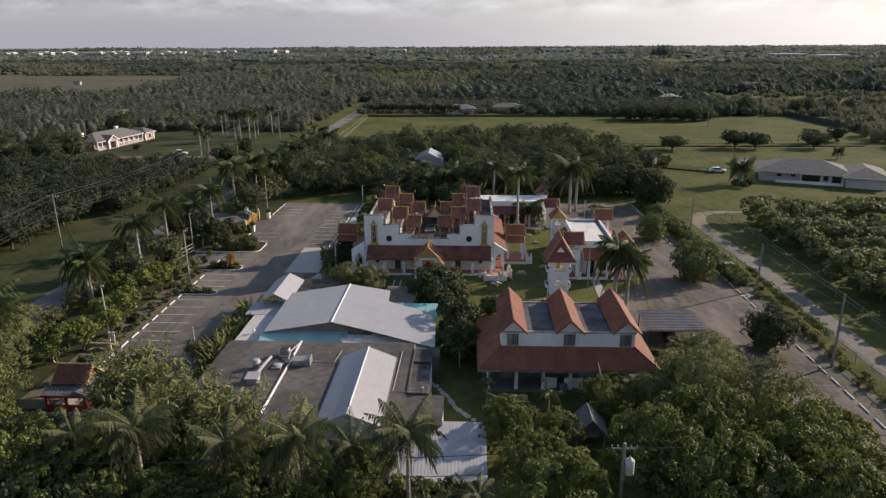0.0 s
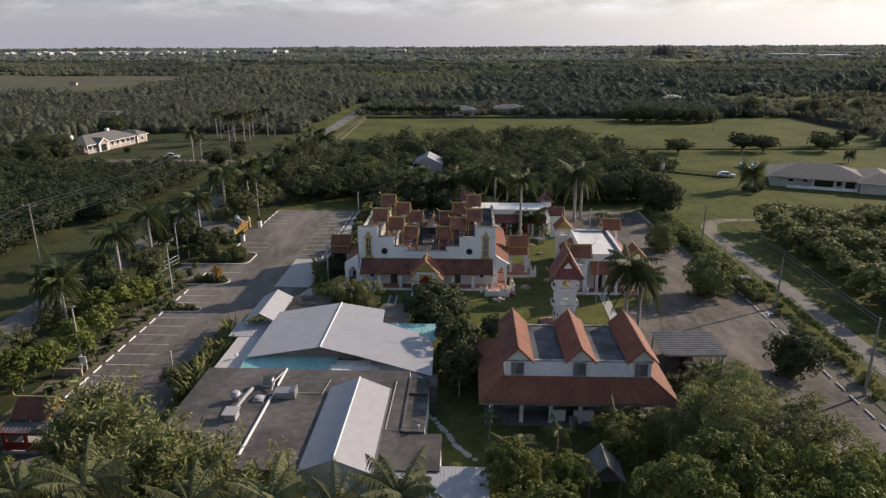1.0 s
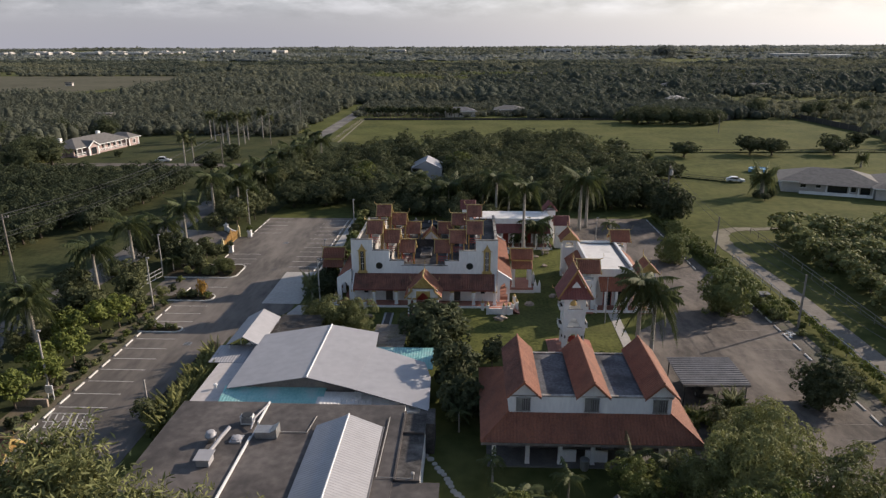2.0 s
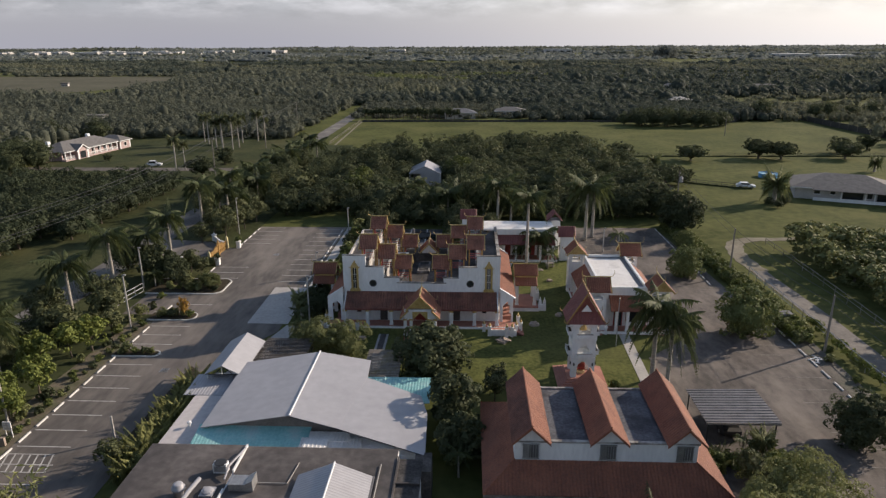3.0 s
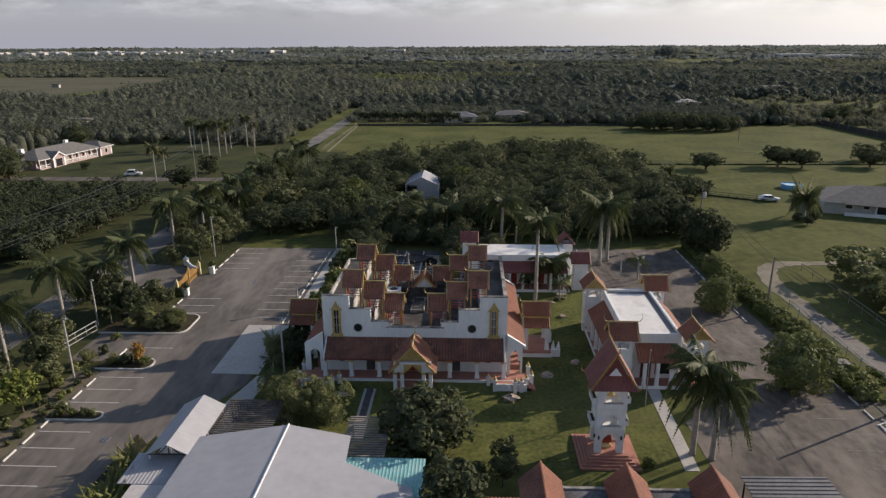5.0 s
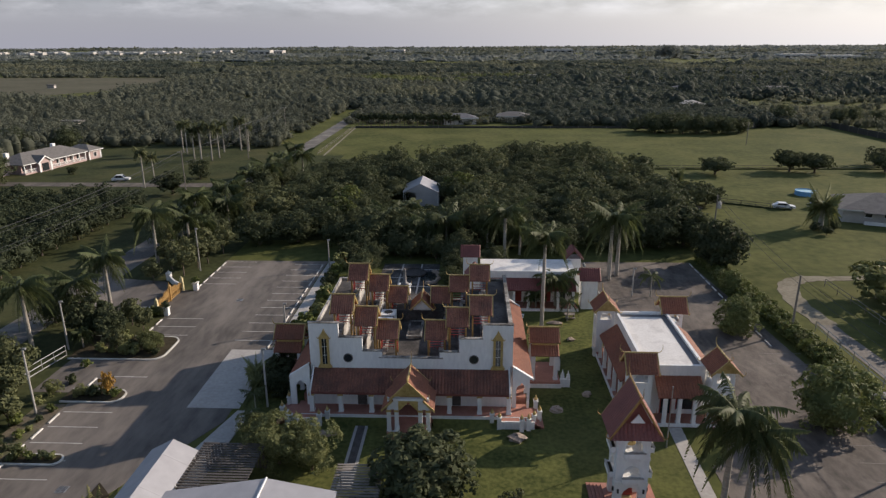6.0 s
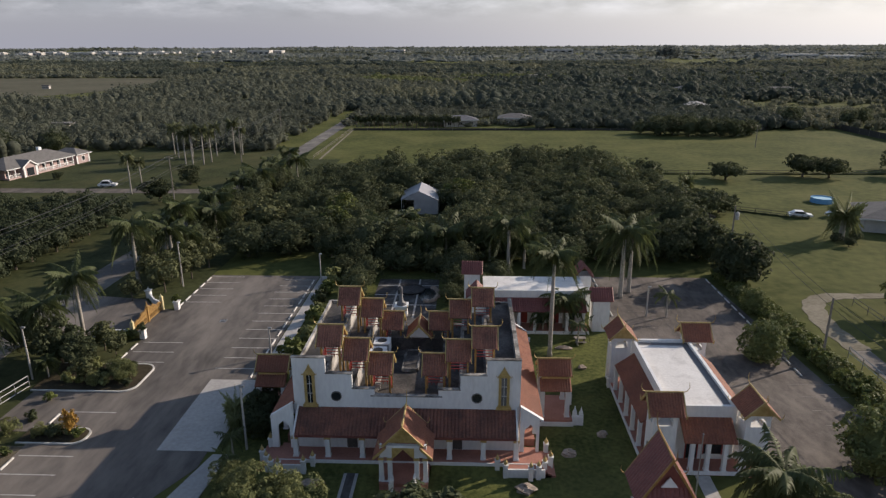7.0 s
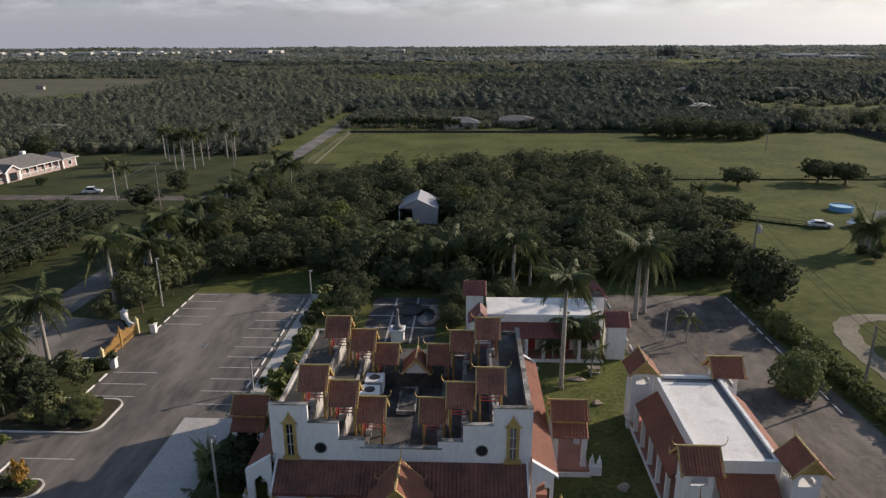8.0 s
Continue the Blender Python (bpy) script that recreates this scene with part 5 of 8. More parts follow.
    part("flat_roof", Build().box(-18.85, -6.0, 50.4, 67.2, 3.55, 3.62), FLATROOF, t)
    part("flat_roof", Build().box(-5.99, -3.9, 56.1, 66.0, 3.4, 3.5), DARKROOF, t)
    part("flat_roof", Build().box(-5.99, -2.3, 50.8, 56.0, 3.45, 3.56), FLATROOF, t)
    for q in ((52.0, 61.4), (63.6, 67.2)):
        part("upstand", Build().box(-19.0, -18.87, *q, 3.55, 3.82), WHITE, t, "white parapet upstand")
    for q in ((-5.95, -5.8, 56.1, 66.0, 3.5, 3.75), (-5.8, -3.85, 56.0, 56.15, 3.5, 3.72), (-5.8, -3.95, 62.6, 62.75, 3.5, 3.72)):
        part("roof_edge", Build().box(*q), FLATROOF, t, "weathered roof edge upstand")
    part("side_box", Build().box(-4.6, -3.2, 64.8, 67.4, 0, 3.2), DECK, t)
    # long ribbed gable
    lx, lz = -10.6, 5.05
    for s in (-1, 1):
        part("long_roof", Build().sheet((lx + s * 2.95, 49.9, 3.85), (0, 13.3, 0), (-s * 2.95, 0, lz - 3.85), 0.3, 0.012), WHITEMETAL, t, "white ribbed metal roof")
    part("ridge_cap", Build().tube([(lx, 49.85, lz + 0.02), (lx, 63.25, lz + 0.02)], 0.08, 5), WHITE, t)
    for yy in (50.2, 62.9):
        part("gable_end", Build().prism([(lx - 2.7, yy, 3.6), (lx + 2.7, yy, 3.6), (lx + 2.7, yy, 3.9), (lx, yy, 4.95), (lx - 2.7, yy, 3.9)], (0, 0.1, 0)), WHITE, t)
    part("gutter", Build().box(-7.62, -7.5, 49.9, 63.2, 3.72, 3.86), ZINC, t)
    # low ribbed roof
    part("shed_roof", Build().sheet((-6.2, 43.2, 3.1), (7.8, 0, 0), (0, 8.4, 0.35), 0.3, 0.008), WHITEMETAL, t, "white corrugated shed roof")
    part("shed_wall", Build().box(-5.9, 1.2, 43.6, 45.9, 0, 3.0).box(-2.2, 1.2, 46, 50.7, 0, 3.0), WHITE, t)
    # roof gear
    for line in ([(-18.8, 62.3, 3.72), (-14.2, 62.3, 3.72), (-13.9, 64.9, 3.72)], [(-7.2, 64.9, 3.74), (-7.3, 56.3, 3.74), (-4.4, 56.3, 3.66)]):
        part("roof_pipe", Build().tube(line, 0.04, 6), CONCRETE, t, "pale plastic roof pipe")
    part("exhaust_duct", Build().tube([(-21.4, 58.2, 4.15), (-21.0, 60.3, 4.45), (-20.7, 61.5, 4.6)], 0.17, 8), WHITEMETAL, t, "white kitchen exhaust duct")
    part("duct_box", Build().box(-22.0, -20.95, 57.2, 58.3, 3.65, 4.3).prism([(-22.15, 57.05, 4.3), (-20.8, 57.05, 4.3), (-20.8, 58.45, 4.4), (-22.15, 58.45, 4.4)], (0, 0, 0.07)), WHITEMETAL, t)
    part("exhaust_fan", Build().lathe(-22.1, 60.8, [(0.36, 3.65), (0.36, 4.08), (0.5, 4.12), (0.52, 4.3), (0.38, 4.34), (0.38, 4.58), (0.26, 4.62), (0.04, 4.64)], 14), WHITEMETAL, t, "white mushroom exhaust fan", True)
    part("skylight", Build().box(-20.5, -19.5, 60.5, 61.6, 3.66, 3.8).lathe(-20.0, 61.05, [(0.48, 3.8), (0.44, 3.92), (0.24, 4.0), (0.02, 4.02)], 12), WHITEMETAL, t)
    part("duct", Build().tube([(-19.2, 62.4, 3.85), (-19.2, 63.6, 4.25), (-18.8, 66.4, 4.0)], 0.08, 8), WHITEMETAL, t)
    part("plenum", Build().box(-18.5, -16.6, 61.3, 62.5, 3.64, 4.25), GREYMETAL, t)
    part("plenum_hood", Build().prism([(-17.2, 61.3, 4.25), (-16.6, 61.3, 4.25), (-16.6, 61.3, 4.6)], (0, 1.2, 0)), GREYMETAL, t)
    for x, y in ((-23.6, 51.9), (-23.4, 53.0), (-4.4, 56.3)):
        part("vent_pipe", Build().lathe(x, y, [(0.08, 3.5), (0.08, 4.1), (0.16, 4.1), (0.16, 4.2), (0.02, 4.26)], 8), CONCRETE, t)
    return t


kitchen()
air_conditioner(-19.9, 63.7, 3.66, 1.1, 0.6, 0.8)


def canopy_tent():
    t = thing("canopy_tent", (-25.9, 84.3, 0), "open canopy with white gabled roof on posts", "canopy")
    for s in (-1, 1):
        part("roof_panel", Build().sheet((-25.9 + s * 2.05, 80.2, 3.2), (0, 8.3, 0), (-s * 2.05, 0, 1.1), 4.1, 0.01), WHITEMETAL, t)
    for yy in (80.5, 88.2):
        part("truss", Build().tube([(-27.9, yy, 3.15), (-23.9, yy, 3.15)], 0.05, 5).tube([(-25.9, yy, 3.15), (-25.9, yy, 4.2)], 0.04, 5).tube([(-26.9, yy, 3.15), (-25.9, yy, 4.1)], 0.04, 5).tube([(-24.9, yy, 3.15), (-25.9, yy, 4.1)], 0.04, 5), BLACK, t)
    for x in (-27.7, -24.1):
        for y in (80.6, 84.3, 88.1):
            part("post", Build().tube([(x, y, 0), (x, y, 3.2)], 0.06, 6), WHITE, t)


canopy_tent()


def carport():
    t = thing("carport", (25.2, 76.5, 0), "open carport with grey corrugated metal roof", "carport")
    part("roof", Build().sheet((21.8, 73.5, 2.75), (0, 6.2, 0), (6.8, 0, 0.12), 0.46, 0.07), ZINC, t)
    part("fascia", Build().box(21.8, 28.6, 73.44, 73.5, 2.6, 2.8), POLEWOOD, t)
    for x in (22.1, 28.3):
        for y in (73.8, 79.4):
            part("post", Build().box(x - 0.05, x + 0.05, y - 0.05, y + 0.05, 0, 2.78), BLACK, t)


carport()


def pergola(x0, x1, y0, y1, z, mat, screen):
    """A slatted lattice roof on posts, one with a dark trellis screen behind."""
    t = thing("pergola", ((x0 + x1) / 2, (y0 + y1) / 2, 0), "dark slatted pergola roof on posts", "pergola", "pergolas")
    for y in np.arange(y0, y1, 0.36):
        part("slat", Build().box(x0, x1, y, y + 0.2, z, z + 0.06), mat, t)
    for x in (x0 + 0.2, x1 - 0.2):
        part("beam", Build().box(x - 0.06, x + 0.06, y0, y1, z - 0.15, z), mat, t)
        for y in (y0 + 0.2, y1 - 0.2):
            part("post", Build().box(x - 0.06, x + 0.06, y - 0.06, y + 0.06, 0, z - 0.15), mat, t)
    if screen:
        for x in np.arange(x0, x1, 0.3):
            part("screen_slat", Build().box(x, x + 0.2, y1 + 0.06, y1 + 0.1, 0.1, z - 0.1), mat, t)


pergola(-24.2, -18.6, 84.2, 90.4, 2.6, DARKWOOD, True)
pergola(-11.6, -7.6, 81.5, 87.7, 2.6, POLEWOOD, False)


# ---- plants ----
def quads_object(name, v, f, mats, index=None):
    """A mesh straight from arrays of points and four-cornered faces."""
    me = bpy.data.meshes.new(name)
    v, f = np.asarray(v, np.float32), np.asarray(f, np.int32)
    me.vertices.add(len(v))
    me.vertices.foreach_set("co", v.ravel())
    me.loops.add(f.size)
    me.loops.foreach_set("vertex_index", f.ravel())
    me.polygons.add(len(f))
    me.polygons.foreach_set("loop_start", np.arange(0, f.size, 4, dtype=np.int32))
    for m in mats:
        me.materials.append(m)
    if index is not None:
        me.polygons.foreach_set("material_index", np.asarray(index, np.int32))
    me.update(calc_edges=True)
    me.validate()
    return me


def unit(a):
    return a / (np.linalg.norm(a, axis=-1, keepdims=True) + 1e-9)


def leaves(rng, centre, nrm, size, narrow=0.5):
    """Folded diamond leaves at the given places, facing nrm."""
    n = len(centre)
    u = unit(np.cross(nrm, rng.normal(size=(n, 3))))
    w = np.cross(nrm, u)
    a = (size * rng.uniform(0.65, 1.35, n))[:, None]
    lift = nrm * a * 0.22
    v = np.stack([centre + u * a, centre + w * a * narrow + lift, centre - u * a, centre - w * a * narrow + lift], 1).reshape(-1, 3)
    return v, np.arange(4 * n).reshape(n, 4)


def core(radii, centre, rng, seg=9, rings=6, rough=0.18):
    """A rough closed body behind the leaves."""
    v, f = [], []
    for j in range(rings + 1):
        p = math.pi * j / rings
        for i in range(seg):
            a = math.tau * i / seg
            k = 1 + rng.uniform(-rough, rough)
            v.append((centre[0] + radii[0] * k * math.sin(p) * math.cos(a), centre[1] + radii[1] * k * math.sin(p) * math.sin(a), centre[2] + radii[2] * k * math.cos(p)))
    for j in range(rings):
        for i in range(seg):
            t = (i + 1) % seg
            f.append((j * seg + i, (j + 1) * seg + i, (j + 1) * seg + t, j * seg + t))
    return np.array(v), np.array(f)


def crown_mesh(name, seed, radii, zc, clumps, per, size, mat, clump_r=0.42, flatten=0.75, lumpy=0.25, narrow=0.5, fill=0.66, heads=0):
    """A crown of leaf clumps set over an uneven rounded form, with gaps between the clumps."""
    rng = np.random.default_rng(seed)
    rad = np.array(radii, float)
    d = unit(rng.normal(size=(clumps, 3)) + (0, 0, 0.35))
    r = rng.uniform(0.62, 1.0, clumps) * (1 + lumpy * np.sin(3 * d[:, 0] * 2 + seed) * np.cos(2.3 * d[:, 1] * 2 + seed * 1.7))
    cc = d * rad * r[:, None]
    if heads:
        hd = unit(rng.normal(size=(heads, 3)) + (0, 0, 0.5))
        hr = rng.uniform(0.3, 0.52, heads)
        pick = rng.integers(0, heads, clumps)
        d = unit(rng.normal(size=(clumps, 3)) + hd[pick] * 0.5 + (0, 0, 0.5))
        cc = hd[pick] * rad * rng.uniform(0.5, 0.72, heads)[pick][:, None] + d * rad * hr[pick][:, None]
    cr = clump_r * rad.mean() * rng.uniform(0.6, 1.25, clumps)
    k = np.repeat(np.arange(clumps), per)
    ld = unit(rng.normal(size=(clumps * per, 3)) + d[k] * 0.9 + (0, 0, 0.35))
    p = cc[k] + ld * cr[k][:, None] * rng.uniform(0.75, 1.05, len(k))[:, None] * (1, 1, flatten)
    nrm = unit(ld + rng.normal(size=ld.shape) * 0.55 + (0, 0, 0.25))
    v, f = leaves(rng, p + (0, 0, zc), nrm, size, narrow)
    kin = clumps * per // 7
    ind = unit(rng.normal(size=(kin, 3)) + (0, 0, 0.15))
    iv, jf = leaves(rng, ind * rad * fill * rng.uniform(0.95, 1.1, kin)[:, None] + (0, 0, zc - 0.05 * rad[2]), unit(ind + rng.normal(size=ind.shape) * 0.5), size * 1.25, narrow)
    f = np.concatenate([f, jf + len(v)])
    v = np.concatenate([v, iv])
    cv, cf = core(rad * fill * 0.9, (0, 0, zc - 0.05 * rad[2]), rng)
    return quads_object(name, np.concatenate([v, cv]), np.concatenate([f, cf + len(v)]), [mat])


def trunk_build(rng, h, r, spread, limbs):
    b = Build()
    b.tube([(0, 0, 0), (0.06 * h * rng.uniform(-1, 1), 0.06 * h * rng.uniform(-1, 1), h * 0.5), (0, 0, h)], [r * 1.35, r, r * 0.7], 7)
    for i in range(limbs):
        a = math.tau * (i + rng.uniform(0, 0.6)) / limbs
        b.tube([(0, 0, h * rng.uniform(0.6, 0.95)), (spread * 0.45 * math.cos(a), spread * 0.45 * math.sin(a), h * 1.25), (spread * math.cos(a), spread * math.sin(a), h * rng.uniform(1.45, 1.8))], [r * 0.6, r * 0.4, r * 0.12], 5)
    return b


class Kind:
    """A kind of plant in a few shapes; plant() sets one on the ground."""

    def __init__(self, makers):
        self.made, self.makers, self.count = {}, makers, 0

    def plant(self, x, y, scale=1.0, z=0.0, tall=1.0):
        k = self.count % len(self.makers)
        self.count += 1
        turn = (self.count * 137.5) % 360
        m = pose(x, y, z, 0, 0, turn)
        if k not in self.made:
            ob = self.made[k] = self.makers[k]()
            ob.matrix_basis = m
        else:
            ob = copy_thing(self.made[k], m)
        ob.scale = (scale, scale, scale * tall)
        return ob


def tree_maker(name, label, category, group, seed, radii, zc, clumps, per, size, mat, trunk=(1.6, 0.16, 4), **more):
    def make():
        rng = np.random.default_rng(seed)
        t = thing(name, (0, 0, 0), label, category, group)
        part("trunk", trunk_build(rng, trunk[0], trunk[1], radii[0] * 0.6, trunk[2]), BARK, t)
        c = new("crown", crown_mesh("crown", seed, radii, zc, clumps, per, size, mat, **more))
        c.parent = t
        return t
    return make


def bush_maker(name, label, group, seed, radii, zc, clumps, per, size, mat, **more):
    def make():
        if radii[0] < 1.5:
            ob = new(name, crown_mesh(name, seed, radii, zc, clumps, per, size, mat, **more))
            return tagged(ob, label, "shrub", group)
        t = thing(name, (0, 0, 0), label, "shrub", group)
        part("stems", trunk_build(np.random.default_rng(seed), 0.7, 0.1, radii[0] * 0.5, 6), BARK, t)
        c = new("foliage", crown_mesh("foliage", seed, radii, zc, clumps, per, size, mat, **more))
        c.parent = t
        return t
    return make


mango = Kind([tree_maker("mango_tree", "dense dark green rounded fruit tree on grass", "tree", "dark fruit trees", s, (3.0, 3.0, 2.7), 2.9, 84, 26, 0.26, LEAF_DARK, (1.9, 0.2, 5), clump_r=0.24, heads=13, fill=0.52) for s in (1, 2, 3)])
umbrella = Kind([tree_maker("umbrella_tree", "wide low dark tree with a flat layered crown on grass", "tree", "umbrella trees", s, (5.2, 5.2, 1.9), 2.9, 150, 20, 0.24, LEAF_DARK, (1.2, 0.28, 7), clump_r=0.14, flatten=0.5, lumpy=0.25, fill=0.72) for s in (6, 7)])
hedgetree = Kind([tree_maker("hedge_tree", "slender clipped tree with bare trunk in a hedge row", "tree", "hedge row trees", s, (1.35, 1.35, 1.5), 4.0, 16, 12, 0.34, LEAF_DARK, (2.8, 0.13, 3), fill=0.7) for s in (8, 9)])
dome = Kind([tree_maker("dome_tree", "dense dark green dome-shaped tree on grass", "tree", "dome trees", s, (3.0, 3.0, 2.8), 2.9, 150, 24, 0.22, LEAF_DARK, (1.7, 0.22, 5), clump_r=0.2, lumpy=0.1, fill=0.76) for s in (4, 5)])
orchard = Kind([tree_maker("orchard_tree", "dense dark green orchard tree in a row", "tree", "orchard trees", s, (3.1, 3.1, 2.6), 2.8, 70, 22, 0.21, LEAF_ORCHARD, (1.7, 0.18, 4), clump_r=0.24, lumpy=0.18, fill=0.66) for s in (11, 12, 13, 14)])
pale_orchard = Kind([tree_maker("orchard_tree", "rounded green orchard tree in a row by the lane", "tree", "lane orchard trees", s, (3.0, 3.0, 2.4), 2.9, 50, 13, 0.34, LEAF_GREY, (1.5, 0.18, 4), clump_r=0.26, heads=8, fill=0.5) for s in (24, 25, 26)])
grove = Kind([tree_maker("grove_tree", "dark green rounded tree in a dense grove", "tree", "grove trees", s, (3.6, 3.6, 3.0), 3.1, 100, 24, 0.2, LEAF_DARK, (2.0, 0.2, 4), clump_r=0.22, lumpy=0.14, fill=0.7) for s in (15, 16, 17, 18)])
pale_grove = Kind([tree_maker("grove_tree", "lighter green feathery tree in a dense grove", "tree", "grove trees", s, (3.2, 3.2, 3.3), 3.5, 80, 16, 0.24, LEAF_SOFT, (2.2, 0.18, 4), clump_r=0.22, lumpy=0.18, fill=0.66) for s in (19, 20)])
bright_grove = Kind([tree_maker("grove_tree", "yellow-green leafy tree in a dense grove", "tree", "grove trees", s, (3.3, 3.3, 2.9), 3.2, 64, 18, 0.28, LEAF_LIGHT, (2.0, 0.18, 4), clump_r=0.25, heads=9, fill=0.5) for s in (29, 30)])
young = Kind([tree_maker("young_tree", "small bright green tree on a mulched bed", "tree", "young trees", s, (1.5, 1.5, 1.35), 2.6, 34, 30, 0.19, LEAF_YOUNG, (1.5, 0.08, 4), fill=0.5) for s in (21, 22, 23)])
dullyoung = Kind([tree_maker("young_tree", "small leafy green tree beside the car park", "tree", "young trees", s, (1.5, 1.5, 1.35), 2.6, 34, 30, 0.19, LEAF_SOFT, (1.5, 0.08, 4), fill=0.5) for s in (27, 28)])
feather = Kind([tree_maker("feathery_tree", "large spreading grey-green tree with fine foliage", "tree", "spreading trees", s, (4.4, 4.4, 3.2), 4.0, 170, 54, 0.15, LEAF_GREY, (2.4, 0.25, 6), clump_r=0.19, flatten=0.7, narrow=0.32, heads=14, fill=0.56) for s in (31, 32)])
spread = Kind([tree_maker("spreading_tree", "large spreading green tree with layered foliage", "tree", "spreading trees", s, (4.2, 4.2, 3.0), 3.9, 260, 44, 0.15, LEAF_MID, (2.4, 0.25, 6), clump_r=0.125, flatten=0.7, narrow=0.36, heads=18, fill=0.5) for s in (33, 34, 35)])
roundbush = Kind([bush_maker("round_bush", "large dense rounded green bush on the ground", "large bushes", s, (2.6, 2.6, 2.3), 2.0, 70, 30, 0.19, LEAF_DARK, clump_r=0.3, lumpy=0.12) for s in (41, 42)])
ballbush = Kind([bush_maker("round_bush", "large dense ball-shaped green bush on the car park edge", "large bushes", s, (2.6, 2.6, 2.4), 2.1, 130, 34, 0.14, LEAF_BALL, clump_r=0.2, lumpy=0.08, fill=0.75) for s in (45, 46)])
darkbush = Kind([bush_maker("round_bush", "large dense rounded dark bush on the ground", "large bushes", s, (2.6, 2.6, 2.1), 1.8, 70, 34, 0.22, LEAF_DARK, clump_r=0.32) for s in (43, 44)])
darkball = Kind([bush_maker("round_bush", "dense ball-shaped dark green bush on the car park edge", "large bushes", s, (2.5, 2.5, 2.4), 2.2, 130, 34, 0.15, LEAF_DARK, clump_r=0.2, lumpy=0.06, fill=0.75) for s in (47,)])
shrub = Kind([bush_maker("low_shrub", "small clipped dark green shrub in a bed", "low shrubs", s, (0.42, 0.42, 0.38), 0.36, 16, 14, 0.11, m) for s, m in ((51, LEAF_DARK), (52, LEAF_MID), (53, LEAF_GREY))])
scrub = Kind([bush_maker("scrub_bush", "loose scrubby green bush along the fence", "scrub", s, (1.2, 1.2, 0.9), 0.75, 26, 22, 0.17, m, lumpy=0.4) for s, m in ((54, LEAF_GREY), (55, LEAF_MID), (56, LEAF_LIGHT))])

drybush = Kind([bush_maker("scrub_bush", "straggly yellowish bush on the rough verge", "scrub", s, (1.2, 1.2, 0.9), 0.75, 26, 26, 0.13, LEAF_ARECA, lumpy=0.4, fill=0.5) for s in (60, 64)])


def frond(rng, length, droop, lift, leaf, n=28, width=0.04, vee=0.2):
    """One palm frond along +x: an arching stalk with narrow leaflets on both sides."""
    s = np.linspace(0, 1, n)
    x = length * (s - 0.18 * droop * s ** 3)
    z = length * (lift * s - droop * s ** 2)
    v, f = [], []
    for side in (-1, 1):
        for i in range(2, n):
            t = s[i]
            ll = leaf * math.sin(math.pi * min(1, 0.12 + 0.86 * t)) * rng.uniform(0.6, 1.12)
            base = np.array([x[i], 0, z[i]])
            out = unit(np.array([0.45 + 0.4 * t, side * 1.0, vee - 0.9 * t + rng.uniform(-0.55, 0.25)]))
            tip = base + out * ll + np.array([0, 0, -0.75 * ll * ll / max(leaf, 0.1)])
            w = np.array([width * 1.6, 0, 0.01])
            mid = base + out * ll * 0.5 + np.array([0, 0, 0.03])
            k = len(v)
            v += [base - w * 0.5, base + w * 0.5, mid + w * 0.7, mid - w * 0.7, tip + w * 0.1, tip - w * 0.1]
            f += [(k, k + 1, k + 2, k + 3), (k + 3, k + 2, k + 4, k + 5)]
    for i in range(n - 1):
        k = len(v)
        r0, r1 = 0.05 * (1 - s[i]) + 0.012, 0.05 * (1 - s[i + 1]) + 0.012
        v += [(x[i], -r0, z[i]), (x[i], r0, z[i]), (x[i + 1], r1, z[i + 1]), (x[i + 1], -r1, z[i + 1])]
        f.append((k, k + 1, k + 2, k + 3))
    return np.array(v, float), np.array(f)


def palm_crown(name, seed, z, count, length, leaf, mat, up=0.9, low=-0.35, n=28, width=0.04, droop=1.0, twist=0.7):
    rng = np.random.default_rng(seed)
    vs, fs, k = [], [], 0
    for i in range(count):
        a = math.tau * (i * 0.382 + rng.uniform(-0.06, 0.06))
        q = i / (count - 1)
        v, f = frond(rng, length * rng.uniform(0.72, 1.1), droop * (0.4 + 0.5 * q + rng.uniform(-0.14, 0.26)), up + (low - up) * q, leaf, n, width)
        tw = rng.uniform(-twist, twist)
        v = np.stack([v[:, 0], v[:, 1] * math.cos(tw), v[:, 2] + v[:, 1] * math.sin(tw)], 1)
        c, s = math.cos(a), math.sin(a)
        v = np.stack([v[:, 0] * c - v[:, 1] * s, v[:, 0] * s + v[:, 1] * c, v[:, 2] + z], 1)
        vs.append(v)
        fs.append(f + k)
        k += len(v)
    return quads_object(name, np.concatenate(vs), np.concatenate(fs), [mat])


def palm_maker(name, label, group, seed, h, count, length, leaf, mat, r=0.24, shaft=True, **more):
    def make():
        t = thing(name, (0, 0, 0), label, "palm", group)
        lean = 0.02 * h * math.sin(seed * 3.1)
        part("trunk", Build().tube([(0, 0, 0), (0, 0, h * 0.05), (lean * 0.4, 0, h * 0.45), (lean, 0, h)], [r * 1.5, r * 1.15, r * 1.05, r * 0.8], 9), PALMBARK, t, "", True)
        if shaft:
            part("crownshaft", Build().tube([(lean, 0, h), (lean, 0, h + 0.5), (lean, 0, h + 1.3)], [r * 0.95, r * 0.85, r * 0.35], 8), LEAF_LIGHT, t, "smooth green crownshaft", True)
        c = new("fronds", palm_crown("fronds", seed, h + (1.15 if shaft else 0.0), count, length, leaf, mat, **more))
        c.parent = t
        c.location.x = lean
        return t
    return make


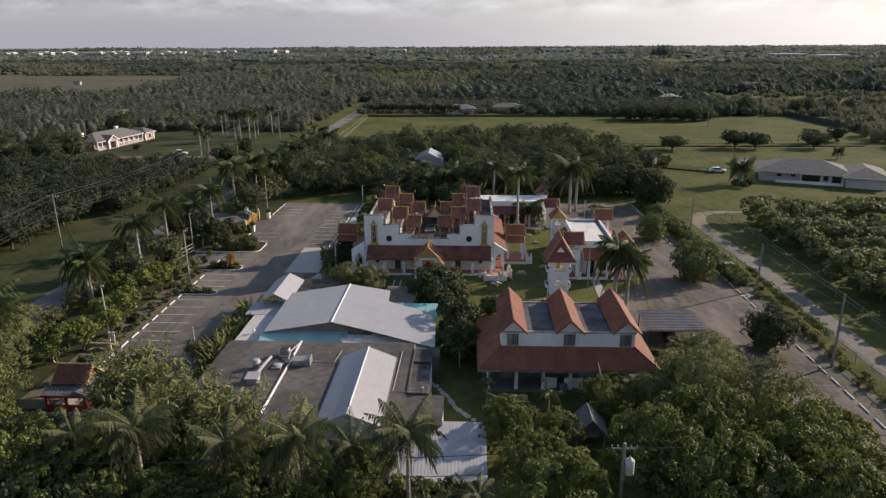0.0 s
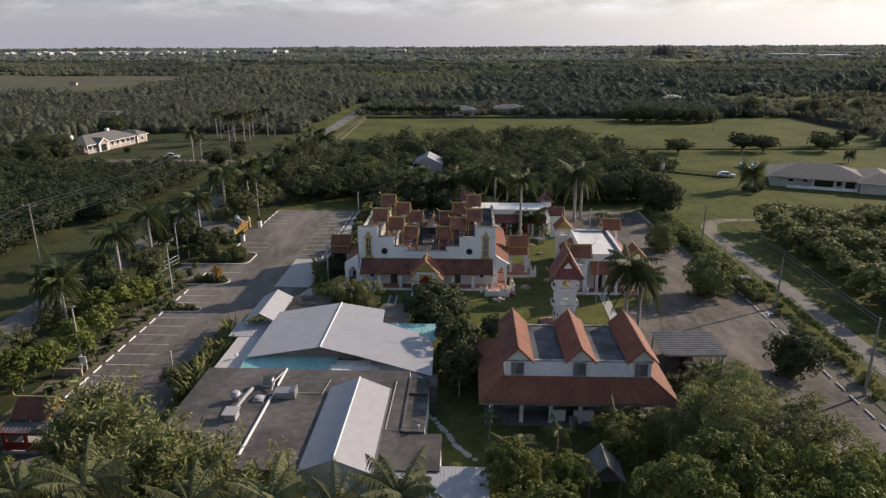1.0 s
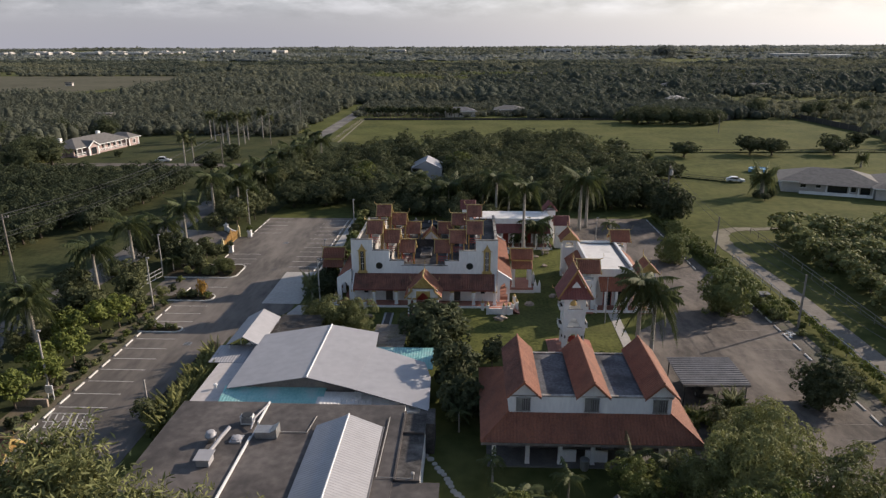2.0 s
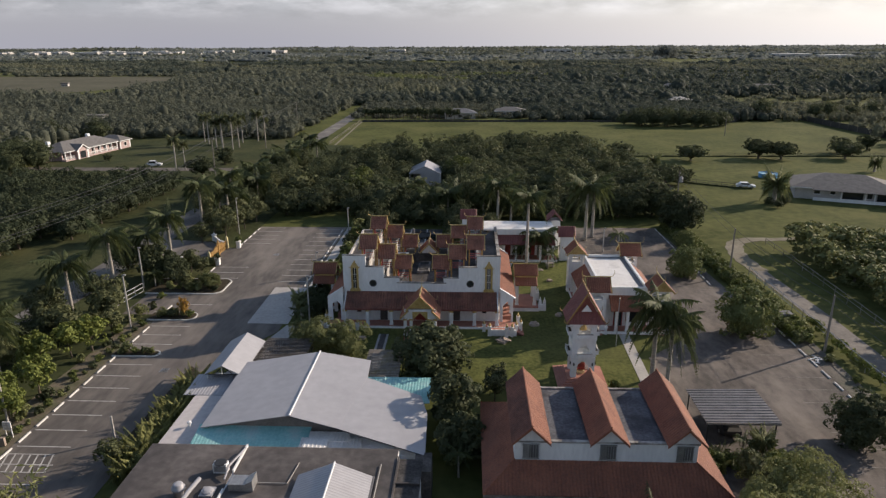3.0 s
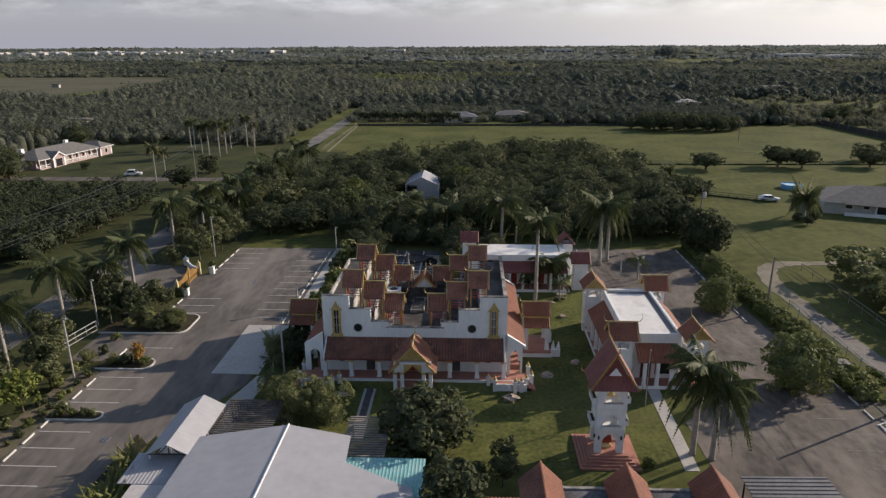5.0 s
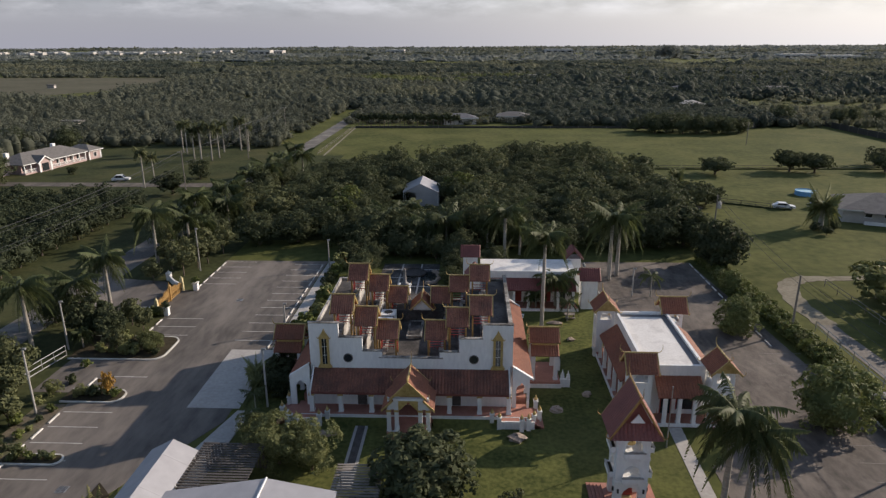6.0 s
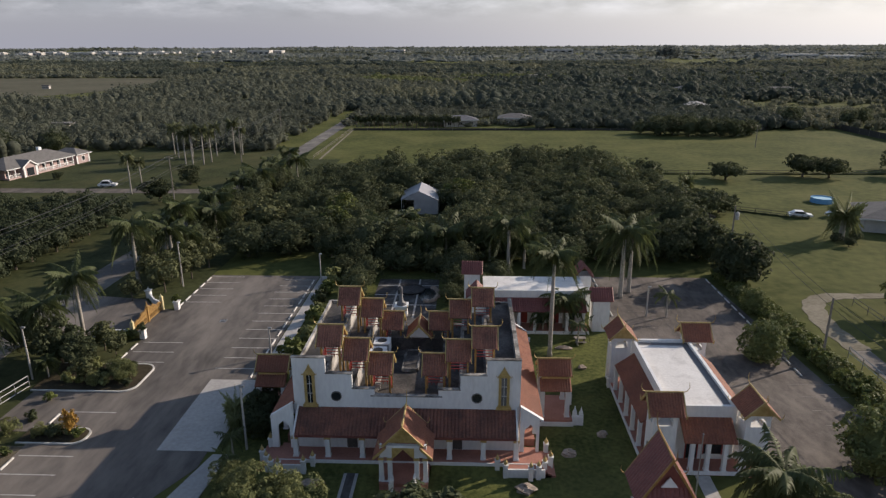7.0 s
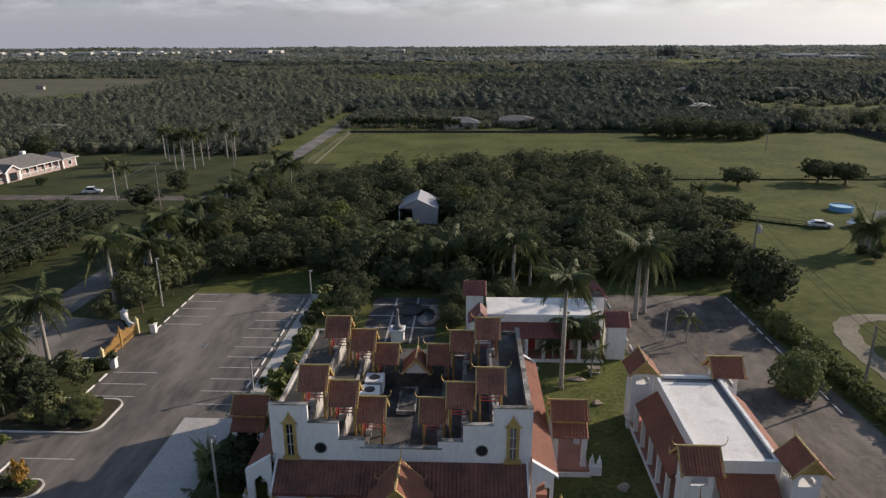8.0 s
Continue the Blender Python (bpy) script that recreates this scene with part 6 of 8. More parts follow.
royal = Kind([palm_maker("royal_palm", "tall royal palm with smooth grey trunk and drooping fronds", "royal palms", s, 6.6 + 0.4 * s, 30, 4.3, 0.9, LEAF_PALM, n=28, width=0.08, droop=1.0, low=-0.6, twist=0.4) for s in (1, 2, 3)])
oldroyal = Kind([palm_maker("royal_palm", "very tall royal palm with slim grey trunk on the lawn", "royal palms", 4, 12.0, 32, 3.8, 0.9, LEAF_PALM, n=26, width=0.075, droop=0.85, low=-0.3, twist=0.4)])
coconut = Kind([palm_maker("feather_palm", "palm with arching green fronds among trees", "feather palms", s, 4.5, 26, 3.6, 0.95, LEAF_PALM, 0.17, False, n=24, width=0.085, twist=0.35) for s in (5, 6)])
tallpalm = Kind([palm_maker("tall_palm", "tall palm with drooping feathery fronds above the shrubs", "feather palms", s, 8.8, 34, 2.8, 0.75, LEAF_SOFT, 0.13, False, n=34, width=0.034, up=1.3, low=-0.5, twist=0.6) for s in (14, 15, 19)])
farpalm = Kind([palm_maker("cabbage_palm", "slender palm with a small tufted crown on grass", "far palms", s, 8.0, 26, 1.9, 0.6, LEAF_SOFT, 0.15, False, n=9, width=0.16, up=1.2, low=-0.7) for s in (16,)])
datepalm = Kind([palm_maker("date_palm", "short stout palm with stiff grey-green fronds", "date palms", s, 3.2, 84, 2.4, 0.55, LEAF_GREY, 0.32, False, droop=0.6, up=1.4, low=-0.8, n=16, width=0.085, twist=0.4) for s in (8,)])
finebush = Kind([bush_maker("feathery_bush", "large loose grey-green bush with fine feathery leaves on grass", "feathery bushes", s, (2.5, 2.5, 2.1), 1.9, 120, 40, 0.16, LEAF_GREY, clump_r=0.2, narrow=0.22, heads=15, fill=0.55) for s in (17, 18)])
areca = Kind([palm_maker("areca_palm", "low clump of arching yellow-green palm fronds", "areca palms", s, 0.35, 40, 1.7, 0.42, LEAF_ARECA, 0.12, False, up=1.7, low=0.1, n=16, width=0.05) for s in (9, 10)])
smallpalm = Kind([palm_maker("small_palm", "slender small palm in a bed", "small palms", s, 2.6, 11, 1.7, 0.45, LEAF_PALM, 0.09, False, n=20, width=0.035) for s in (11, 12)])


def bamboo_maker(seed, h, reach, stalks):
    """A clump of bamboo: leaning stalks that carry fine narrow leaves along their upper parts."""
    def make():
        rng = np.random.default_rng(seed)
        t = thing("bamboo_clump", (0, 0, 0), "tall feathery clump of bamboo with fine narrow leaves", "bamboo", "bamboo clumps")
        centres = []
        for k in range(stalks):
            a, tall = rng.uniform(0, math.tau), h * rng.uniform(0.7, 1.08)
            out = reach * rng.uniform(0.25, 1.0)
            pts = [Vector((0.35 * math.cos(a) + out * u ** 2.2 * math.cos(a), 0.35 * math.sin(a) + out * u ** 2.2 * math.sin(a), tall * (u - 0.12 * u ** 4))) for u in (0, 0.25, 0.5, 0.75, 1.0)]
            part("stalk", Build().tube(pts, [0.045, 0.04, 0.032, 0.022, 0.01], 5), BAMBOO, t)
            for u in rng.uniform(0.2, 1.0, 230):
                i = min(3, int(u * 4))
                c = pts[i].lerp(pts[i + 1], u * 4 - i)
                r = 0.25 + 0.75 * (1 - abs(u - 0.6))
                centres.append(np.array(c) + rng.normal(size=3) * 0.36 * r)
        cc = np.array(centres)
        v, f = leaves(rng, cc, unit(rng.normal(size=cc.shape) + (0.2, -0.1, 0.7)), 0.24, 0.22)
        c = new("foliage", quads_object("foliage", v, f, [LEAF_GREY]))
        c.parent = t
        return t
    return make


bamboo = Kind([bamboo_maker(71, 8.0, 2.4, 22), bamboo_maker(72, 7.2, 2.8, 20)])
jungle = np.random.default_rng(7)


def jig(a):
    return float(jungle.uniform(-a, a))


PALMLETS = ((-24.2, 105.4, 0.6), (-23.4, 103.4, 0.5), (-22.6, 107.0, 0.45))
# royal palms along the street, round the halls and in the grove
for x, y, s in ((-54.0, 84.8, 1.0), (-52.6, 83.4, 0.85), (-53.8, 99.7, 0.98), (-52.3, 119.5, 0.86), (-51.6, 125.4, 0.98), (-53.9, 145.1, 1.1), (-50.4, 150.5, 0.95), (-55.5, 113.5, 1.0),
                (20.4, 86.6, 1.02), (21.9, 85.8, 0.95), (21.9, 141.0, 1.25), (23.6, 143.2, 1.15), (5.6, 150.8, 1.1), (-54, 66, 1.0), (-54, 163, 0.95)):
    royal.plant(x, y, s)
oldroyal.plant(9.1, 121.4)
for x, y, s in ((-16, 162.5, 1.25), (-12.8, 166.8, 1.3), (-4.8, 156.5, 1.35), (-8.1, 156.0, 1.2), (11.8, 129.0, 1.0), (-55.2, 199.2, 1.35), (-54.4, 181.0, 1.4), (-55.4, 185.0, 1.35), (-53.6, 208.5, 1.35), (-55.4, 226.0, 1.3), (-52.4, 218.0, 1.35), (-56.0, 246.3, 1.2), (-50.2, 232.0, 1.2), (-50.6, 157, 1.1), (-56.6, 161.5, 1.35), (-56.0, 167.5, 1.35), (-57.0, 173.0, 1.3), (-49.2, 114.0, 0.5), (-50.4, 170, 1.3),
                (3.6, 53.8, 0.85), (9.0, 128.4, 0.6), (2.8, 158, 1.2), (8.5, 154, 1.2)):
    coconut.plant(x, y, s)
for x, y, s in ((71.2, 173.0, 1.5), (116.8, 212.4, 0.9), (53.3, 212, 1.0)):
    datepalm.plant(x, y, s)
for x, y, s in PALMLETS:
    datepalm.plant(x, y, s)
for y in np.arange(67.6, 82.6, 1.15):
    areca.plant(-30.1 + jig(0.3), y, 1.08 + jig(0.2))
for x, y, s in ((26.7, 133.8, 1.3), (3.2, 129.5, 1.2), (-22.6, 99.6, 0.9), (-22.0, 97.0, 0.8), (8.0, 58.0, 1.1), (13.6, 60.6, 1.2), (16.4, 60.2, 1.2), (13.0, 124.5, 1.1), (-1.0, 68.5, 0.9), (2.0, 60.5, 1.0)):
    smallpalm.plant(x, y, s)

for x, y, s in ((-4.3, 39.9, 1.12), (-11.9, 38.9, 1.14), (-17.3, 39.6, 1.02), (-23.9, 39.9, 1.12), (-29.4, 41.2, 0.95), (-8.6, 41.6, 0.85), (0.8, 37.4, 0.75)):
    tallpalm.plant(x, y, s)
# trees beside the halls
dome.plant(-4.3, 86.4, 1.4, 0, 0.77)
dome.plant(41.6, 147.2, 1.4)
dome.plant(39.6, 160.5, 1.3)
for x, y, s in ((-1.4, 75.8, 1.0), (-0.9, 70.8, 0.75), (-49.8, 117.5, 0.85), (-51.8, 119.0, 0.9), (-46.8, 116.4, 0.66), (-21.6, 105.0, 0.62), (-20.9, 103.2, 0.5), (-21.4, 107.5, 0.55)):
    mango.plant(x, y, s)
for x, y, s in ((-17.8, 91.3, 1.15), (-14.6, 90.5, 1.1), (-21.5, 95.5, 0.6), (-40.2, 113.2, 0.62), (-41.6, 115.2, 0.5), (-43.4, 112.6, 0.4), (-41.4, 102.6, 0.3), (-42.8, 102.5, 0.32), (-46.2, 102.8, 0.4)):
    finebush.plant(x, y, s)
for x, y, s in ((34.6, 121.2, 1.08), (35.6, 99.0, 1.42), (39.6, 136, 0.75)):
    ballbush.plant(x, y, s)
darkball.plant(36.6, 74.6, 1.15)
for x, y, s in ((69.4, 171.4, 0.4), (73.2, 171.8, 0.45), (74.2, 173.6, 0.4)):
    roundbush.plant(x, y, s)
for x, y, s in ((-51.0, 104.8, 1.2), (-46.8, 91.7, 1.15), (-48.3, 89.8, 1.1), (-48.9, 99.1, 1.25), (-46.9, 96.6, 0.9), (-46.8, 81.2, 1.15), (-48.2, 77.5, 1.1), (-49.8, 86.0, 1.2), (-46.2, 75.6, 1.0), (-50.5, 93.6, 1.1), (-52.9, 94.8, 1.2), (-56.4, 98.4, 1.4), (-47.0, 71.0, 1.1), (-48.6, 68.0, 1.2), (-44.1, 119.5, 0.8), (-46.5, 121.2, 0.9), (-47.8, 141.2, 1.35), (-47.0, 145, 1.1), (-51.2, 137.6, 0.9), (-56.4, 152.5, 1.4), (-56.8, 157.0, 1.4), (-51.2, 144.4, 1.2), (-49.6, 147.6, 1.2), (-44.2, 112.8, 0.75), (-46.2, 147.5, 1.2), (-48.6, 151, 1.3), (-45.5, 153.0, 1.2), (2.6, 81.2, 0.75), (2.9, 84.2, 0.7), (23.6, 67.6, 0.9), (-31.9, 68.6, 0.72)):
    (dullyoung if y > 93 or x > -40 else young).plant(x, y, s)
# trees in front of the halls
for x, y, s, tall in ((24.2, 60.4, 0.85, 1.25), (21.0, 58.0, 0.8, 1.2), (21.6, 53.6, 1.0, 1.28), (26.2, 51.6, 1.0, 1.25), (17.6, 59.4, 0.5, 1.0), (21.4, 61.6, 0.5, 1.0)):
    feather.plant(x, y, s, 0, tall)
for x, y, s, tall in ((19.6, 46.5, 1.0, 1.4), (14.2, 43.6, 0.95, 1.4), (25.4, 44.6, 1.0, 1.45), (23.8, 39.4, 1.05, 1.4), (17.6, 38.2, 1.1, 1.35), (13.8, 35.6, 0.8, 1.25), (30.2, 39.6, 0.85, 1.4), (29.4, 45.6, 0.8, 1.4), (5.6, 44.4, 0.72, 1.35), (6.6, 38.2, 0.95, 1.35), (3.6, 50.4, 0.6, 1.5), (8.0, 51.2, 0.55, 1.2), (13.4, 57.2, 0.6, 1.1), (27.0, 67.4, 0.5, 1.0)):
    spread.plant(x, y, s, 0, tall)
for x, y, s, tall in ((-49.0, 57.4, 1.1, 1.0), (-43.6, 50.4, 0.6, 1.3), (-37.2, 46.6, 0.7, 1.2), (-33.2, 43.6, 0.95, 1.15), (-41.0, 44.2, 0.95, 1.2), (-47.6, 49.0, 1.2, 1.2), (-52.2, 58, 1.1, 1.0), (-53, 68, 0.95, 1.0), (-15.8, 47.6, 0.5, 1.2), (-3.0, 41.0, 0.55, 1.2), (-47.0, 42.0, 1.2, 1.3), (-54, 48, 1.2, 1.1), (-9.6, 45.6, 0.5, 1.2), (-35.2, 39.8, 1.0, 1.3), (-29.2, 43.6, 0.85, 1.35), (-25.8, 42.2, 0.9, 1.3), (-20.8, 42.6, 0.85, 1.4), (-15.0, 42.8, 0.8, 1.35), (-8.4, 41.4, 0.75, 1.3), (-17.6, 37.6, 0.9, 1.2), (-22.8, 36.8, 0.9, 1.2), (-11.6, 36.8, 0.85, 1.15), (-5.6, 37.4, 0.6, 1.2), (-29.0, 37.8, 0.95, 1.25)):
    (feather if (-38 < x < -27 and y > 43.8) or y > 56 else spread).plant(x, y, s, 0, tall)
for k in range(20):
    x, y = -50 + 2.6 * k + jig(1.2), 36.5 + jig(1.6)
    roundbush.plant(x, y, 1.1 + jig(0.3), 0, 1.35)
    (roundbush if k % 3 else darkbush).plant(x + jig(1.0), y + 4.5 + jig(1.0), 0.75 + jig(0.25), 0, 1.3)
for x, y, s in ((-22.3, 45.6, 1.4), (-25.6, 46.8, 1.3), (-19.2, 46.4, 1.25), (-29.2, 47.8, 1.2), (-31.8, 50.6, 1.05), (-14.6, 46.6, 1.1), (-29.2, 51.0, 1.42), (-27.8, 49.4, 1.36), (-31.0, 52.2, 1.2), (-30.4, 54.0, 0.95)):
    bamboo.plant(x, y, s)
# low shrubs in beds
for y in np.arange(62, 100, 1.7):
    shrub.plant(-44.3 + jig(0.15), y + jig(0.3), 0.9 + jig(0.25))
for y in np.arange(64, 121, 4.1):
    shrub.plant(-45.8 + jig(0.8), y + jig(0.6), 1.5 + jig(0.5))
for x, y in ((-38.9, 102.4), (-40.0, 102.6), (-41.3, 102.3), (-42.6, 102.6), (-39.0, 91.0), (-40.0, 91.2), (-41.1, 91.0), (-42.3, 91.1), (-39.2, 112.4), (-40.4, 113.6), (-41.9, 112.6), (-43.2, 114.2), (-44.8, 112.7), (-46.6, 113.3), (-40.2, 115.6), (-42.4, 116.2), (-44.8, 116.4)):
    shrub.plant(x, y, 1.35 + jig(0.4), 0.15)
flame = Kind([bush_maker("orange_shrub", "small shrub with orange-yellow leaves in a bed", "low shrubs", 57, (0.6, 0.6, 0.65), 0.6, 20, 16, 0.12, LEAF_DRYORANGE)])
flame.plant(-39.9, 102.8, 1.0, 0.15, 2.1)
for x, y in ((-43.3, 124.8), (-43.1, 134.7)):
    shrub.plant(x, y, 1.2, 1.24)
for x in np.arange(-48.8, -44.2, 0.75):
    shrub.plant(x, 124.5 + jig(0.1), 1.7 + jig(0.25))
for y in np.arange(115, 148, 3.7):
    shrub.plant(-22.2 + jig(0.8), y + jig(1.5), 2.4 + jig(1.1))
for y in np.arange(52, 100, 4.3):
    scrub.plant(43.4 + jig(0.8), y + jig(1.0), 0.4 + jig(0.15))
for y in np.arange(97, 152, 1.15):
    scrub.plant(41.5 - 0.045 * max(0, y - 110) + jig(0.3), y, 0.92 + jig(0.15))
    scrub.plant(42.8 - 0.045 * max(0, y - 110) + jig(0.3), y + 0.5, 0.85 + jig(0.15))
for y in np.arange(60, 84, 2.5):
    drybush.plant(44.2 + jig(0.9), y, 0.6 + jig(0.2))
for x, y, s in ((6.0, 58.0, 0.8), (3.0, 57.6, 0.7), (10.6, 56.4, 0.7), (-1.2, 70.6, 0.9), (-2.0, 72.6, 0.8), (-1.0, 78.8, 0.7), (0.6, 82.4, 0.8), (21.6, 70.4, 0.9), (23.4, 70.8, 0.8), (-8.6, 89.2, 0.5), (-20.4, 88.6, 0.7), (15.8, 84.6, 0.5)):
    scrub.plant(x, y, s)
for x, y, s in ((22.6, 71.6, 0.8), (21.9, 70.4, 0.7)):
    areca.plant(x, y, s)
smallpalm.plant(24.6, 71.8, 0.8)
datepalm.plant(26.4, 72.0, 0.6)
for x, y, s in ((26.6, 70.2, 1.0), (28.2, 69.6, 1.0), (25.4, 69.4, 0.9), (24.2, 69.2, 0.8), (27.2, 68.4, 0.9)):
    drybush.plant(x, y, s)
vine = Kind([bush_maker("fence_vine", "yellow-green creeper hanging on the wire fence", "fence creepers", s, (0.7, 1.0, 0.45), 1.05, 20, 16, 0.15, LEAF_YOUNG, fill=0.4) for s in (58, 59)])
for y in np.arange(78, 103, 1.5):
    vine.plant(45.2 + jig(0.1), y + jig(0.4), 0.75 + jig(0.2))
# grove behind the temple
for iy, y in enumerate(np.arange(160, 256, 7.2)):
    lo, hi = -43 + 0.02 * (y - 160), 43 - 0.03 * (y - 160)
    if y < 172:
        lo = -40
    for x in np.arange(lo, hi, 6.9):
        xx, yy = x + jig(1.2) + (3.0 if iy % 2 else 0), y + jig(1.2)
        if (-19.0 < xx < -5.2 and 171 < yy < 203) or yy > min(251, 226 + 0.36 * (xx + 45)):
            continue
        (pale_grove if jungle.uniform() < 0.13 else grove).plant(xx, yy, 1.14 + jig(0.24), 0.0, 0.93 + jig(0.2))
for x, y, s in ((-20, 154, 0.8), (-14, 153, 0.7), (-2, 152, 0.8), (3.5, 146, 0.7), (-17.2, 147.5, 0.65), (-3.2, 138, 0.5), (-2.8, 142.5, 0.7), (-2.6, 148, 0.8), (-17.5, 137, 0.5), (-18.0, 142, 0.65), (-11, 151.5, 0.75), (-6.5, 151.5, 0.75), (-21.5, 149, 0.6), (0.8, 141, 0.6), (9, 158, 0.8), (16, 155, 0.9), (26, 157, 0.9), (32, 159, 1.0)):
    grove.plant(x, y, s)
# clump at the back of the field, and single trees beside the long fence
for x, y, s in ((70, 326, 0.9), (76.5, 319.5, 1.15), (82, 322, 1.35), (87.5, 318, 1.2), (93.6, 319, 1.25), (99.5, 317.5, 1.1), (105, 317, 1.15), (111, 320, 1.05), (115, 324, 0.9), (103, 325, 1.2), (90, 327, 1.3), (77, 328, 1.2), (141.5, 350, 1.5), (168, 352, 1.2), (176, 356, 1.3), (184, 349, 1.1), (196, 352, 1.2)):
    grove.plant(x, y, s)
for x, y in ((-27.0, 180.2), (-27.6, 168.2), (-3.1, 196.3)):
    bright_grove.plant(x, y, 1.1)
for x in np.arange(-51.5, -4, 1.9):
    hedgetree.plant(x + jig(0.2), 343.5 + jig(0.4), 1.0 + jig(0.12))
# belt of trees between the street and the car park
for y in np.arange(34, 120, 5.4):
    if not 104 < y < 118:
        (grove if jungle.uniform() < 0.5 else pale_grove).plant(-55.6 + jig(1.0), y + jig(1.0), 0.62 + jig(0.14), 0, 1.0 + jig(0.2))
for y in np.arange(162, 226, 4.0):
    (grove if jungle.uniform() < 0.75 else pale_grove).plant(-51.4 + jig(1.6), y + jig(1.0), 0.85 + jig(0.16), 0, 1.0 + jig(0.2))
for x, y, s in ((-57.6, 121.8, 0.78), (-56.9, 99.2, 0.8), (-57.2, 110.5, 0.55), (-56.8, 90.5, 0.7)):
    grove.plant(x, y, s)
# orchard across the street, and the one beyond the lane
for x in np.arange(-137, -76, 6.6):
    for y in np.arange(100, 188, 5.6):
        if y > 196 + 0.1 * (x + 66) or (x > -78 and y < 118 + 2.2 * (-69 - x)):
            continue
        orchard.plant(x + jig(0.6), y + jig(0.9), 1.0 + jig(0.13))
for x in np.arange(59.6, 104, 6.0):
    for y in np.arange(58, 138, 5.4):
        pale_orchard.plant(x + jig(0.8), y + jig(1.0), 1.2 + jig(0.16), 0, 0.78)
# single trees on the lawns
for x, y, s, tall in ((70.1, 230.6, 0.98, 1.0), (93.2, 235.2, 0.98, 1.3), (99.6, 233.4, 0.92, 1.22), (120.3, 234.6, 0.92, 1.25), (51.0, 191.0, 1.0, 1.2), (55.2, 193.6, 0.8, 1.1), (47.0, 226.5, 0.95, 1.35)):
    umbrella.plant(x, y, s, 0, tall)
for x, y, s in ((45.5, 214.5, 0.75), (124, 246, 1.2), (137, 252, 1.2), (-76.3, 201.4, 1.3), (-77.5, 222.5, 1.15), (-118, 228, 0.5), (70, 168, 0.4)):
    mango.plant(x, y, s, 0, 0.75)
for x, y, s in ((-131, 212, 1.6), (-137, 207, 1.5), (-141, 214, 1.4), (-140, 224, 1.3), (-134, 203, 1.3), (-145, 222, 1.4), (-150, 205, 1.5), (-158, 222, 1.6), (-148, 190, 1.4), (-166, 240, 1.6), (-175, 210, 1.6), (-152, 235, 1.3), (-186, 230, 1.7), (-165, 195, 1.5), (-140, 200, 1.2), (-176, 256, 1.6), (-192, 200, 1.7), (-160, 265, 1.6), (-145, 270, 1.5)):
    grove.plant(x, y, 0.9 * s)
for x, y, s in ((-98.8, 264.5, 1.3), (-91.0, 251.7, 1.25), (-88.7, 251.7, 1.35), (-85.2, 251.8, 1.4), (-84.5, 256.5, 1.2), (-82.4, 272.3, 1.35), (-87.3, 209.2, 1.2), (-85.8, 212.2, 1.0), (-94.5, 266.0, 1.2), (-87.0, 268.0, 1.25), (-102.5, 270.0, 1.2), (-79.0, 270.5, 1.1)):
    farpalm.plant(x, y, s)


def land_use(x, y):
    """Kind of plot at a place: 0 open, 1 orchard, 2 wild wood, 3 dry thin trees, 4 light green trees; and its height."""
    if -71 < x < (-49 if y < 343 else -60.5) and y < 422:
        return 0, 0
    if x <= -71:
        if y < 279:
            return (1, 1.15) if x < -150 and y > 150 else (0, 0)
        if -900 < x < -290 + 0.25 * (640 - y) and 480 < y < 790:
            return 0, 0
        if y < 700:
            return 1, 0.9
    elif y < 338:
        return (3, 0.8) if x > 150 + 0.25 * (y - 250) and y > 215 else (0, 0)
    elif y < 660 and x < 150:
        if 40 < x < 125 and y < 365:
            return (2, 0.85)
        if 365 <= y < 378 or (x < 30 and y < 350):
            return 0, 0
        return (1, 0.6) if x < 20 and y < 420 else (2, 0.95 + 0.25 * math.sin(y / 23.0)) if y < 460 or x > 0 else (3 if math.sin(x / 19.0 + y / 31.0) > 0.1 else 1, 1.0)
    elif y < 480:
        return (0, 0) if 425 < y < 450 else (3, 0.75)
    u = x / (60 + 0.09 * y) + 0.35 * math.sin(y / 90) + 40
    v = 10 * math.log(y / 150) + 0.12 * math.sin(x / 60)
    cell = math.floor(v) * 12.9898 + math.floor(u + 0.37 * math.floor(v)) * 78.233
    h = (math.sin(cell) * 43758.5453) % 1.0
    if -110 < x < 95 and 670 < y < 770 and math.sin(x / 23.0 + y / 17.0) > -0.5:
        return 4, 0.8
    if 480 < y < 690 and x > 60:
        return 2, 1.25
    if h < 0.14 or (180 < x < 226 and 478 < y < 528) or (330 < x < 450 and 1120 < y < 1300):
        return 0, 0
    if h < 0.45:
        return 3, 0.5 + 0.8 * h
    if h < 0.8:
        return 1, 0.45 + 0.6 * h
    return 2, 0.9 + 1.5 * (h - 0.8)


